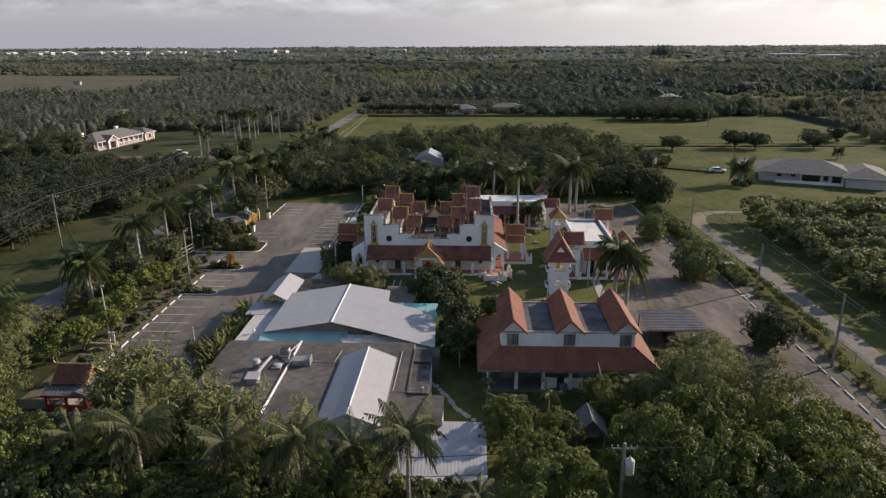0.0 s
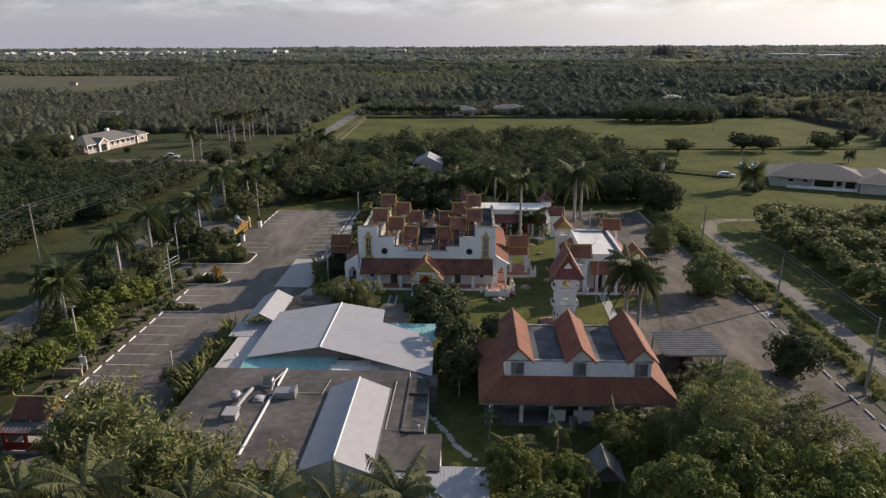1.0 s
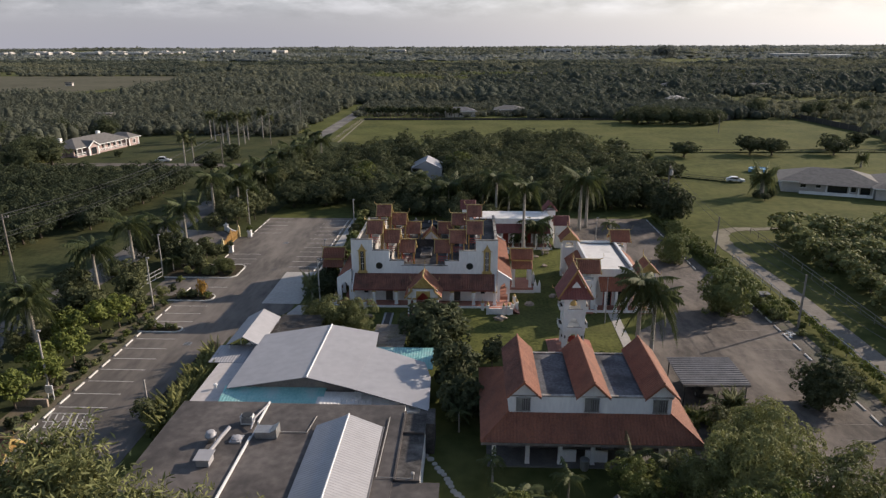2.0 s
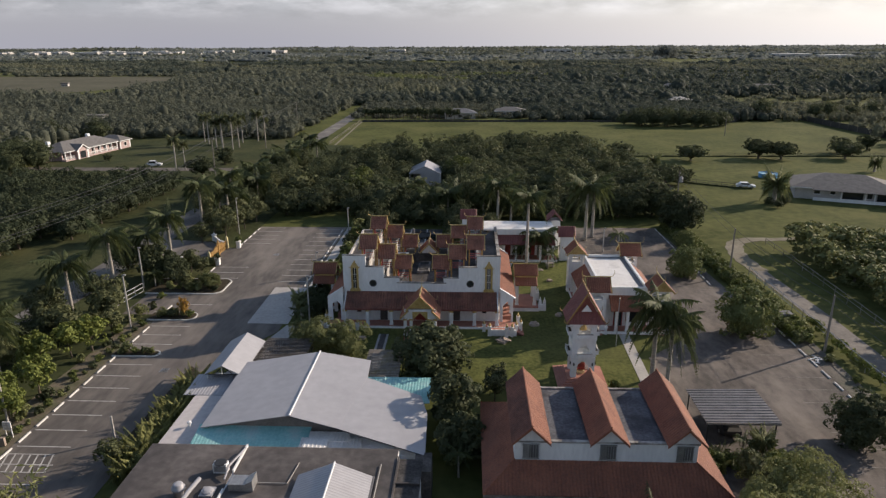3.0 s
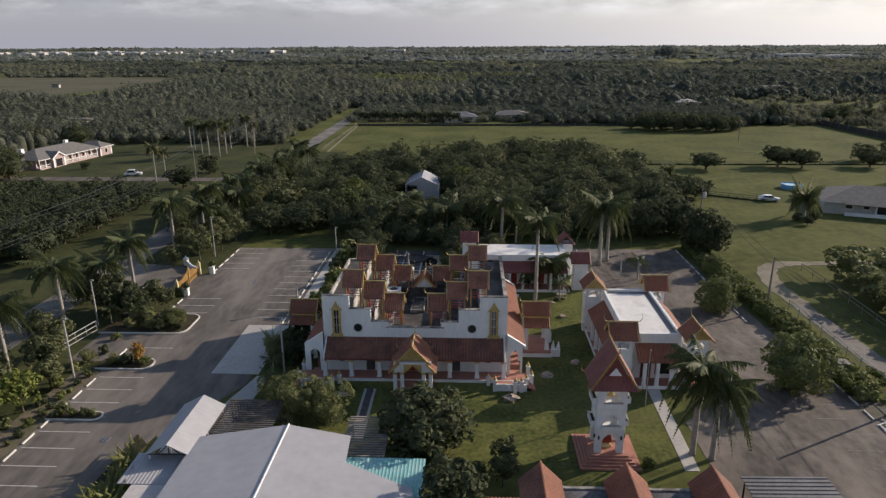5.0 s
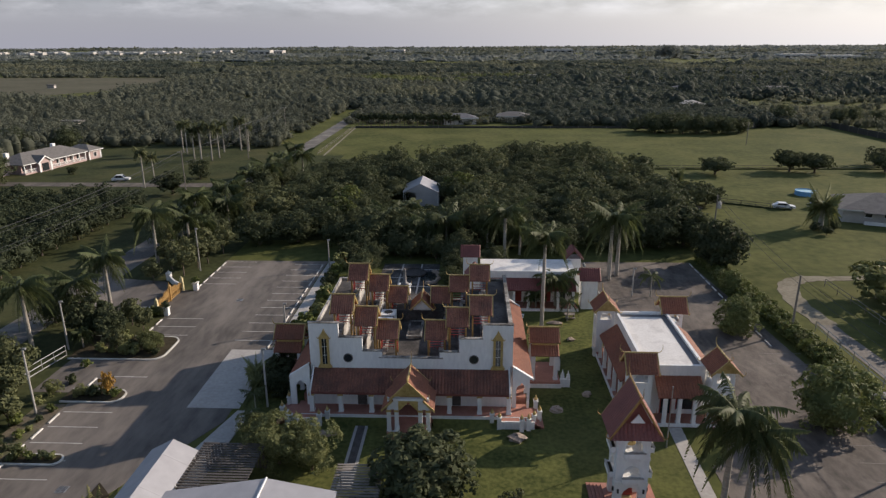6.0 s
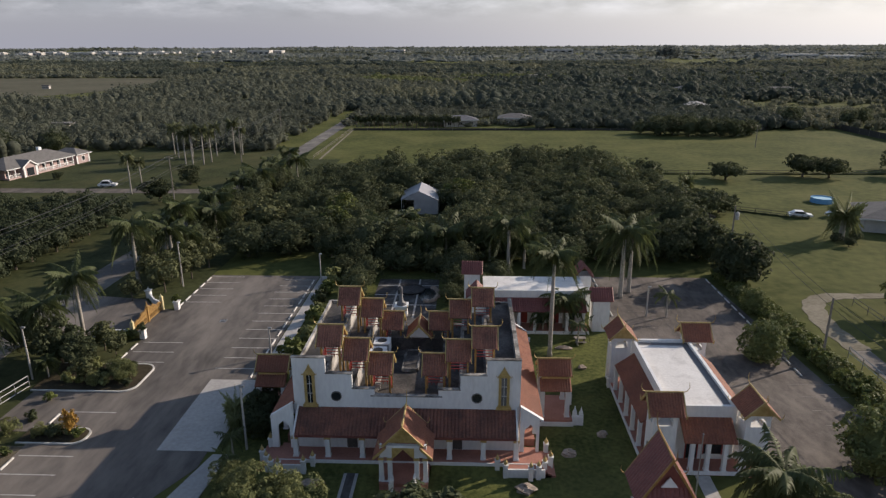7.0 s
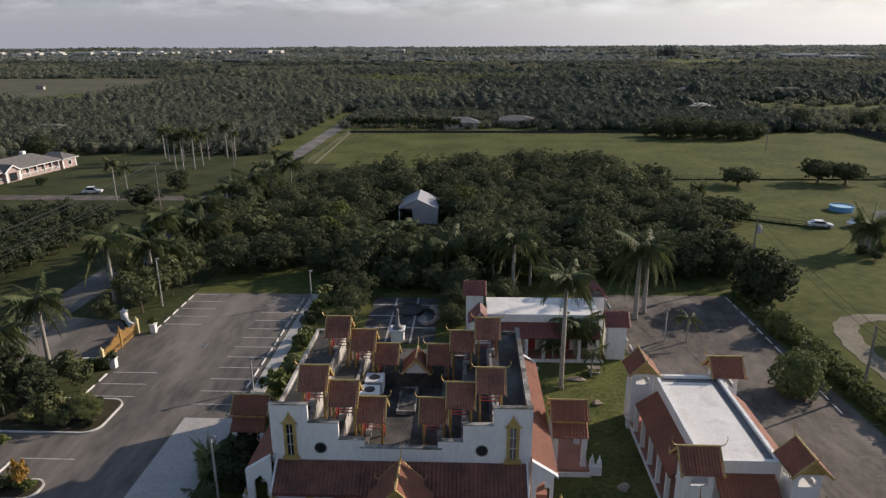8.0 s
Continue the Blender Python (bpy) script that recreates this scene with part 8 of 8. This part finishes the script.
def house(name, label, x, y, turn, w, d, h, wall, roof_mat, wing=None, porch=False, windows=5, veranda=False):
    """A single-storey house with hipped roofs, about its own axes, facing -y."""
    t = thing(name, (0, 0, 0), label, "house")

    def block(x0, x1, y0, y1, z, rise):
        part("wall", Build().box(x0, x1, y0, y1, 0, z), wall, t)
        e = 1.0
        a, b, c, q = x0 - e, x1 + e, y0 - e, y1 + e
        r = (q - c) / 2 if (b - a) > (q - c) else (b - a) / 2
        top = [(a + r, c + r, z + rise), (b - r, q - r, z + rise)]
        low = [(a, c, z), (b, c, z), (b, q, z), (a, q, z)]
        rb = Build()
        if (b - a) > (q - c):
            rb.add(low + [top[0], (b - r, c + r, z + rise)], [(0, 1, 5, 4), (1, 2, 5), (2, 3, 4, 5), (3, 0, 4), (3, 2, 1, 0)])
        else:
            rb.add(low + [top[0], (a + r, q - r, z + rise)], [(0, 1, 4), (1, 2, 5, 4), (2, 3, 5), (3, 0, 4, 5), (3, 2, 1, 0)])
        part("roof", rb, roof_mat, t)
        part("fascia", Build().box(a, b, c, c + 0.1, z - 0.22, z - 0.01), WHITE, t)
    block(-w / 2, w / 2, 0, d, h, d * 0.2)
    if wing:
        block(*wing, h, 2.0)
    for k in range(windows):
        xx = -w / 2 + w * (k + 0.5) / windows
        win = part("window", Build().box(xx - 0.75, xx + 0.75, -0.05, 0.02, 0.9, 2.2), GLASS, t)
        part("frame", Build().box(xx - 0.85, xx + 0.85, -0.07, 0.0, 2.2, 2.32).box(xx - 0.04, xx + 0.04, -0.08, -0.05, 0.9, 2.2), WHITE, win)
        part("sill", Build().box(xx - 0.85, xx + 0.85, -0.07, 0.0, 0.78, 0.9), WHITE, win)
    if porch:
        part("porch_roof", Build().prism([(-w * 0.42, -2.2, h - 0.25), (w * 0.42, -2.2, h - 0.25), (w * 0.42, 0.4, h + 0.3), (-w * 0.42, 0.4, h + 0.3)], (0, 0, 0.14)), roof_mat, t)
        for k in range(8):
            xx = -w * 0.4 + w * 0.8 * k / 7
            part("porch_post", Build().box(xx - 0.13, xx + 0.13, -2.1, -1.84, 0, h - 0.25), WHITE, t)
        part("porch_rail", Build().box(-w * 0.4, w * 0.4, -2.02, -1.94, 0.8, 0.92), WHITE, t)
        part("entry_gable", Build().prism([(-1.8, -2.9, h - 0.4), (1.8, -2.9, h - 0.4), (0, -2.9, h + 1.2)], (0, 3.4, 0)), wall, t)
        part("entry_roof", Build().prism([(-2.1, -3.0, h - 0.45), (0, -3.0, h + 1.4), (0, 0.8, h + 1.4), (-2.1, 0.8, h - 0.45)], (-0.1, 0, 0.1)).prism([(2.1, -3.0, h - 0.45), (0, -3.0, h + 1.4), (0, 0.8, h + 1.4), (2.1, 0.8, h - 0.45)], (0.1, 0, 0.1)), roof_mat, t)
        part("chimney", Build().box(w * 0.2, w * 0.2 + 0.9, d * 0.4, d * 0.4 + 0.9, h, h + d * 0.2 + 0.9), WHITE, t)
    if veranda:
        for a, b, z0, z1 in ((-6.6, -5.4, 1.4, 2.2), (-3.2, -2.2, 1.5, 2.2), (-0.6, 3.6, 0.6, 2.4), (4.4, 5.4, 1.0, 2.3), (6.4, 8.4, 0.5, 2.4)):
            win = part("window", Build().box(a, b, -0.05, 0.02, z0, z1), GLASS, t)
            part("lintel", Build().box(a - 0.1, b + 0.1, -0.08, 0.0, z1, z1 + 0.12), WHITE, win)
            part("sill", Build().box(a - 0.1, b + 0.1, -0.08, 0.0, z0 - 0.12, z0), WHITE, win)
        part("veranda_wall", Build().box(-6.8, 9.0, -1.3, -1.15, 0, 0.75), WHITE, t)
        part("veranda_floor", Build().box(-6.8, 9.0, -1.15, -0.01, 0, 0.2), CONCRETE, t)
        for xx in (-1.0, 3.9, 5.8, 8.8):
            part("veranda_post", Build().box(xx - 0.12, xx + 0.12, -1.12, -0.88, 0.2, h - 0.25), WHITE, t)
        part("veranda_roof", Build().prism([(-7.2, -1.9, h - 0.35), (9.2, -1.9, h - 0.35), (9.2, -0.9, h + 0.02), (-7.2, -0.9, h + 0.02)], (0, 0, 0.1)), roof_mat, t)
    t.matrix_basis = pose(x, y, 0, 0, 0, turn)
    return t




def hip(x0, x1, y0, y1, z, rise, over=0.7):
    """A hipped roof over a rectangle, its ridge along the longer side."""
    a, b, c, q = x0 - over, x1 + over, y0 - over, y1 + over
    low = [(a, c, z), (b, c, z), (b, q, z), (a, q, z), (a, c, z - 0.16), (b, c, z - 0.16), (b, q, z - 0.16), (a, q, z - 0.16)]
    rim = [(4, 5, 1, 0), (5, 6, 2, 1), (6, 7, 3, 2), (7, 4, 0, 3), (7, 6, 5, 4)]
    if b - a > q - c:
        r = (q - c) / 2
        return Build().add(low + [(a + r, c + r, z + rise), (b - r, c + r, z + rise)], [(0, 1, 9, 8), (1, 2, 9), (2, 3, 8, 9), (3, 0, 8)] + rim)
    r = (b - a) / 2
    return Build().add(low + [(a + r, c + r, z + rise), (a + r, q - r, z + rise)], [(0, 1, 8), (1, 2, 9, 8), (2, 3, 9), (3, 0, 8, 9)] + rim)


def pink_house():
    """A long pink house with a hip roof, a gabled entry, a railed porch and an end wing."""
    t = thing("pink_house", (0, 0, 0), "single-storey pink house with grey hip roof and white porch", "house")
    part("wall", Build().box(-12.6, 13.7, 1.3, 10.5, 0, 2.9), PINK, t)
    part("wall", Build().box(13.7, 19.4, -0.5, 8.0, 0, 2.9), PINK, t)
    part("wall", Build().box(-17.0, -12.6, 4.5, 11.0, 0, 2.9), PINK, t)
    part("roof", hip(-13.2, 13.9, -0.2, 10.8, 3.0, 2.6, 0.5), SHINGLE, t, "grey shingled hip roof")
    part("roof", hip(13.9, 19.4, -0.5, 8.2, 3.05, 1.7), SHINGLE, t)
    part("roof", hip(-17.0, -12.6, 4.5, 11.0, 3.0, 1.4), SHINGLE, t)
    part("fascia", Build().box(-13.6, 13.2, -0.74, -0.7, 2.82, 3.02).box(13.2, 20.1, -1.24, -1.2, 2.86, 3.06), WHITE, t)
    part("porch_floor", Build().box(-13.2, 12.4, -0.6, 1.3, 0, 0.45), PINK, t)
    for x in (-13.0, -10.6, -2.4, 0.6, 3.6, 6.6, 9.4, 12.2):
        part("porch_post", Build().box(x - 0.13, x + 0.13, -0.5, -0.24, 0.45, 2.85), WHITE, t)
    for a, b in ((-12.9, -8.6), (-3.2, 12.2)):
        rail = Build().box(a, b, -0.42, -0.34, 1.25, 1.36).box(a, b, -0.42, -0.34, 0.6, 0.68)
        for x in np.arange(a + 0.3, b, 0.35):
            rail.box(x - 0.03, x + 0.03, -0.41, -0.35, 0.68, 1.25)
        part("porch_rail", rail, WHITE, t, "white balustrade")
    entry = part("entry", Build().box(-8.4, -3.4, -1.2, 1.3, 0, 2.9).prism([(-8.4, -1.2, 2.9), (-3.4, -1.2, 2.9), (-5.9, -1.2, 4.5)], (0, 5.0, 0)), PINK, t, "gabled pink entry bay")
    for k in (-1, 1):
        part("entry_roof", Build().prism([(-5.9, -1.6, 4.66), (-5.9 + k * 3.0, -1.6, 2.75), (-5.9 + k * 3.0, 3.6, 2.75), (-5.9, 3.6, 4.66)], (0, 0, 0.12)), SHINGLE, entry)
        part("bargeboard", Build().prism([(-5.9, -1.64, 4.8), (-5.9 + k * 3.05, -1.64, 2.86), (-5.9 + k * 3.05, -1.64, 2.5), (-5.9, -1.64, 4.4)], (0, 0.04, 0)), WHITE, entry)
        part("entry_post", Build().box(-5.9 + k * 2.2 - 0.3, -5.9 + k * 2.2 + 0.3, -1.35, -1.2, 0, 2.9), WHITE, entry)
    part("door", Build().box(-7.2, -4.6, -1.26, -1.2, 0.2, 2.5), GLASS, entry)
    for x in (-11.4, -0.9, 2.1, 5.1, 8.0, 10.9):
        win = part("window", Build().box(x - 0.7, x + 0.7, 1.24, 1.3, 0.9, 2.3), GLASS, t)
        part("frame", Build().box(x - 0.8, x + 0.8, 1.2, 1.3, 2.3, 2.42).box(x - 0.8, x + 0.8, 1.2, 1.3, 0.78, 0.9).box(x - 0.04, x + 0.04, 1.2, 1.24, 0.9, 2.3), WHITE, win)
    win = part("window", Build().box(16.0, 17.2, -0.56, -0.5, 0.9, 2.2), GLASS, t)
    part("frame", Build().box(15.9, 17.3, -0.6, -0.5, 2.2, 2.34).box(15.9, 17.3, -0.6, -0.5, 0.76, 0.9).box(15.86, 16.0, -0.6, -0.5, 0.9, 2.2).box(17.2, 17.34, -0.6, -0.5, 0.9, 2.2), WHITE, win)
    for x in (13.9, 19.2):
        part("corner_trim", Build().box(x - 0.25, x + 0.25, -0.57, -0.5, 0, 2.9), WHITE, t)
    part("chimney", Build().box(6.4, 7.6, 6.2, 7.2, 3.0, 6.3), WHITE, t)
    part("chimney", Build().box(-11.2, -10.0, 7.0, 8.0, 3.0, 5.9), WHITE, t)
    t.matrix_basis = pose(-129.2, 238.6, 0, 0, 0, 81)


pink_house()
house("grey_house", "low white house with broad grey hip roof on grass", 88.4, 174.6, -21, 21.5, 13, 2.9, PALEWALL, SHINGLE, (9.2, 18.5, -2.6, 13.5), False, 0, True)


for x, y, turn, w, roof_mat in ((-5.1, 349.5, 8, 15, ZINC), (19.8, 358.5, -6, 14, SHINGLE), (3.2, 483, 4, 22, ZINC), (125.0, 423, 12, 13, PALEWALL), (160.7, 553, -8, 20, ZINC), (226.1, 546, 5, 24, SHINGLE)):
    house("far_house", "low pale house among dark trees", x, y, turn, w, 9, 3.0, PALEWALL, roof_mat, None, False, 3)


def marquee():
    t = thing("marquee", (-12.0, 195, 0), "white gabled marquee among the trees", "marquee")
    a, b, c, d = -16.2, -7.8, 190.2, 200.0
    xr, zr = -12.1, 5.35
    for q, z in ((a, 3.35), (b, 3.35)):
        part("roof_panel", Build().prism([(xr, c, zr), (q, c, z), (q, d, z), (xr, d, zr)], (0, 0, -0.06)), WHITEMETAL, t, "white fabric roof panel")
    part("gable", Build().prism([(a + 0.15, c + 0.1, 3.3), (b - 0.15, c + 0.1, 3.3), (xr, c + 0.1, zr - 0.08)], (0, 0.05, 0)), WHITEMETAL, t)
    part("side_wall", Build().box(b - 0.1, b - 0.04, c + 0.2, d - 0.2, 0, 3.3), WHITEMETAL, t)
    part("side_wall", Build().box(a + 3.0, b - 0.3, c + 0.2, c + 0.26, 0, 3.3), WHITEMETAL, t)
    part("side_wall", Build().box(a + 0.2, b - 0.3, d - 0.2, d - 0.14, 0, 3.3), WHITEMETAL, t)
    for x in (a + 0.2, b - 0.2):
        for y in (c + 0.2, (c + d) / 2, d - 0.3):
            part("post", Build().tube([(x, y, 0), (x, y, 3.4)], 0.07, 6), WHITE, t)


marquee()


def fence(name, pts, h, gap, label, rails=2, mat=POLEWOOD):
    t = thing(name, (*pts[0], 0), label, "fence")
    for (xa, ya), (xb, yb) in zip(pts, pts[1:]):
        n = max(1, int(math.hypot(xb - xa, yb - ya) / gap))
        for i in range(n + 1):
            x, y = xa + (xb - xa) * i / n, ya + (yb - ya) * i / n
            part("post", Build().tube([(x, y, 0), (x, y, h)], 0.05, 5), mat, t)
        for k in range(rails):
            z = h * (0.95 - 0.45 * k)
            part("rail", Build().tube([(xa, ya, z), (xb, yb, z)], 0.05, 4), mat, t)


fence("wire_fence", [(45.2, 50), (45.2, 122)], 1.5, 3.0, "thin wire fence along the lane", 2, GREYMETAL)
fence("lot_fence", [(-51.5, 104.5), (-50.2, 112.0)], 1.4, 1.6, "galvanised rail fence beside the car park", 3, GREYMETAL)
fence("field_fence", [(46, 238), (140, 239)], 1.2, 4.0, "dark post and rail field fence", 2, DARKWOOD)
fence("paddock_fence", [(52, 199), (71, 188)], 1.2, 3.0, "dark post and rail paddock fence", 2, DARKWOOD)
fence("lane_fence", [(55, 139), (55, 128), (53, 60)], 1.3, 3.5, "wooden post fence beside the orchard", 2)
fence("street_fence", [(-52.5, 262), (-52.5, 336)], 1.3, 4.0, "pale post fence along the field", 2)


for (xa, ya), (xb, yb) in (((46, 238), (140, 239)), ((52, 199), (71, 188))):
    single("uncut_grass", Build().tube([(xa + (xb - xa) * i / 30, ya + (yb - ya) * i / 30, 0.05) for i in range(31)], [0.34 + 0.1 * math.sin(i * 2.3) for i in range(31)], 6), DULLGRASS, "strip of dark uncut grass under the fence", kind="structure")


def screen_fence(pts, h, gap, label):
    """A dark screen fence of panels between posts."""
    t = thing("screen_fence", (*pts[0], 0), label, "fence", "screen fences")
    for (xa, ya), (xb, yb) in zip(pts, pts[1:]):
        n = int(math.hypot(xb - xa, yb - ya) / gap)
        for i in range(n):
            a, b = Vector((xa, ya, 0)).lerp(Vector((xb, yb, 0)), i / n), Vector((xa, ya, 0)).lerp(Vector((xb, yb, 0)), (i + 0.985) / n)
            part("panel", Build().prism([a, b, b + Vector((0, 0, h)), a + Vector((0, 0, h))], (0.03, 0.1, 0)), BLACK, t)
            part("post", Build().tube([a, a + Vector((0, 0, h + 0.2))], 0.08, 5), POLEWOOD, t)


screen_fence([(-52, 337), (60, 337), (118, 331)], 0.9, 6.0, "low dark boundary fence along the far field")
screen_fence([(118, 331), (146, 357), (158, 345), (162, 262)], 2.4, 6.0, "long dark screen fence along the field")


def warehouse(x, y, w, d, h, k, wall=PALEWALL, top=COATROOF):
    t = thing("warehouse", (x, y, 0), "pale flat-roofed building far off on the horizon", "building", "far buildings")
    part("wall", Build().box(x - w / 2, x + w / 2, y, y + d, 0, h), wall, t)
    part("roof", Build().box(x - w / 2 - 0.5, x + w / 2 + 0.5, y - 0.5, y + d, h, h + 0.8), top, t)
    for i in range(4):
        xx = x - w / 2 + w * (i + 0.5) / 4
        part("window", Build().box(xx - w * 0.07, xx + w * 0.07, y - 0.2, y + 0.1, h * 0.3, h * 0.65), GLASS, t)


town = np.random.default_rng(95)
for k in range(60):
    warehouse(-1560 + 12 * k + town.uniform(-14, 14), town.uniform(2000, 2500), town.uniform(16, 60), 20, town.uniform(6, 12), k)
for x, y, w, h in ((-660, 2150, 70, 15), (-620, 2200, 40, 13), (-250, 2300, 60, 13), (290, 2300, 90, 13), (690, 1500, 70, 9), (740, 1420, 60, 8)):
    warehouse(x, y, w, 40, h, 0)
for x, y, w, h, d in ((146, 700, 34, 5.0, 6), (66, 712, 16, 5.0, 12), (-365, 612, 6, 2.4, 3), (-180, 330, 9, 3.2, 5)):
    warehouse(x, y, w, d, h, 1, CREAM if x == 146 else PALEWALL, SHINGLE)


def pine_clump():
    rng = np.random.default_rng(91)
    for k in range(26):
        x, y, h = 441 + 13 * rng.normal(), 1580 + rng.uniform(-30, 30), rng.uniform(16, 29)
        t = thing("pine_tree", (x, y, 0), "tall dark pine standing above the distant woods", "tree", "far pines")
        part("trunk", Build().tube([(x, y, 0), (x, y, h * 0.9)], [0.4, 0.1], 6), BARK, t)
        # The crown takes the palest far leaf tone, haze included in the colour.
        c = new("crown", crown_mesh("crown", 92 + k, (4.5, 4.5, h * 0.42), h * 0.58, 36, 10, 1.1, LEAF_HAZED, fill=0.4))
        c.parent = t


pine_clump()


def garden_hut():
    """A small open hut with a steep gabled roof."""
    x, y = 11.2, 53.5
    t = thing("garden_hut", (x, y, 0), "small open hut with steep dark grey gabled roof", "hut")
    for i in (-1, 1):
        for j in (-1, 1):
            part("post", Build().box(x + i * 1.25 - 0.07, x + i * 1.25 + 0.07, y + j * 1.2 - 0.07, y + j * 1.2 + 0.07, 0, 2.0), POLEWOOD, t)
        part("roof_slope", Build().prism([(x, y - 1.6, 3.5), (x + i * 1.65, y - 1.6, 1.75), (x + i * 1.65, y + 1.6, 1.75), (x, y + 1.6, 3.5)], (0, 0, 0.1)), SHINGLE, t)
    for s in (-1.35, 1.35):
        part("gable", Build().prism([(x - 1.3, y + s, 2.0), (x + 1.3, y + s, 2.0), (x, y + s, 3.4)], (0, 0.06, 0)), ZINC, t)
    part("bench", Build().box(x - 1.1, x + 1.1, y + 0.7, y + 1.1, 0.38, 0.45), POLEWOOD, t)


garden_hut()
shed = thing("utility_cabinet", (42.1, 102.6, 0), "grey metal utility cabinet by the hedge", "cabinet")
part("body", Build().box(41.4, 42.9, 102.0, 103.2, 0, 1.6), ZINC, shed)
part("lid", Build().box(41.35, 42.95, 101.95, 103.25, 1.6, 1.68), ZINC, shed)
part("door", Build().box(41.55, 42.1, 101.94, 101.99, 0.15, 1.5), GREYMETAL, shed)
part("door", Build().box(42.18, 42.75, 101.94, 101.99, 0.15, 1.5), GREYMETAL, shed)

for x, y, label in ((-35.6, 87.0, "dark iron drain grate set in the asphalt"), (-34.9, 130.7, "dark iron drain grate set in the asphalt")):
    g = thing("drain_grate", (x, y, 0.03), label, "drain", "drain grates")
    part("rim", Build().box(x - 0.45, x + 0.45, y - 0.45, y + 0.45, 0.02, 0.045), GREYMETAL, g)
    for k in range(6):
        part("bar", Build().box(x - 0.38 + 0.13 * k, x - 0.31 + 0.13 * k, y - 0.4, y + 0.4, 0.045, 0.055), BLACK, g)

for k, (x, y, a, n) in enumerate(((40.9, 92.2, 0.4, 1.4), (41.2, 91.6, 1.2, 1.0), (41.6, 92.5, 2.2, 1.2), (40.8, 91.2, 2.8, 0.8), (41.5, 91.9, 0.1, 0.9))):
    c, s = 0.5 * n * math.cos(a), 0.5 * n * math.sin(a)
    single("loose_pipe", Build().tube([(x - c, y - s, 0.09), (x + c, y + s, 0.12)], 0.07, 8), WHITE, "short white plastic pipe lying on gravel", "pipe", "loose pipes", at=(x, y, 0))
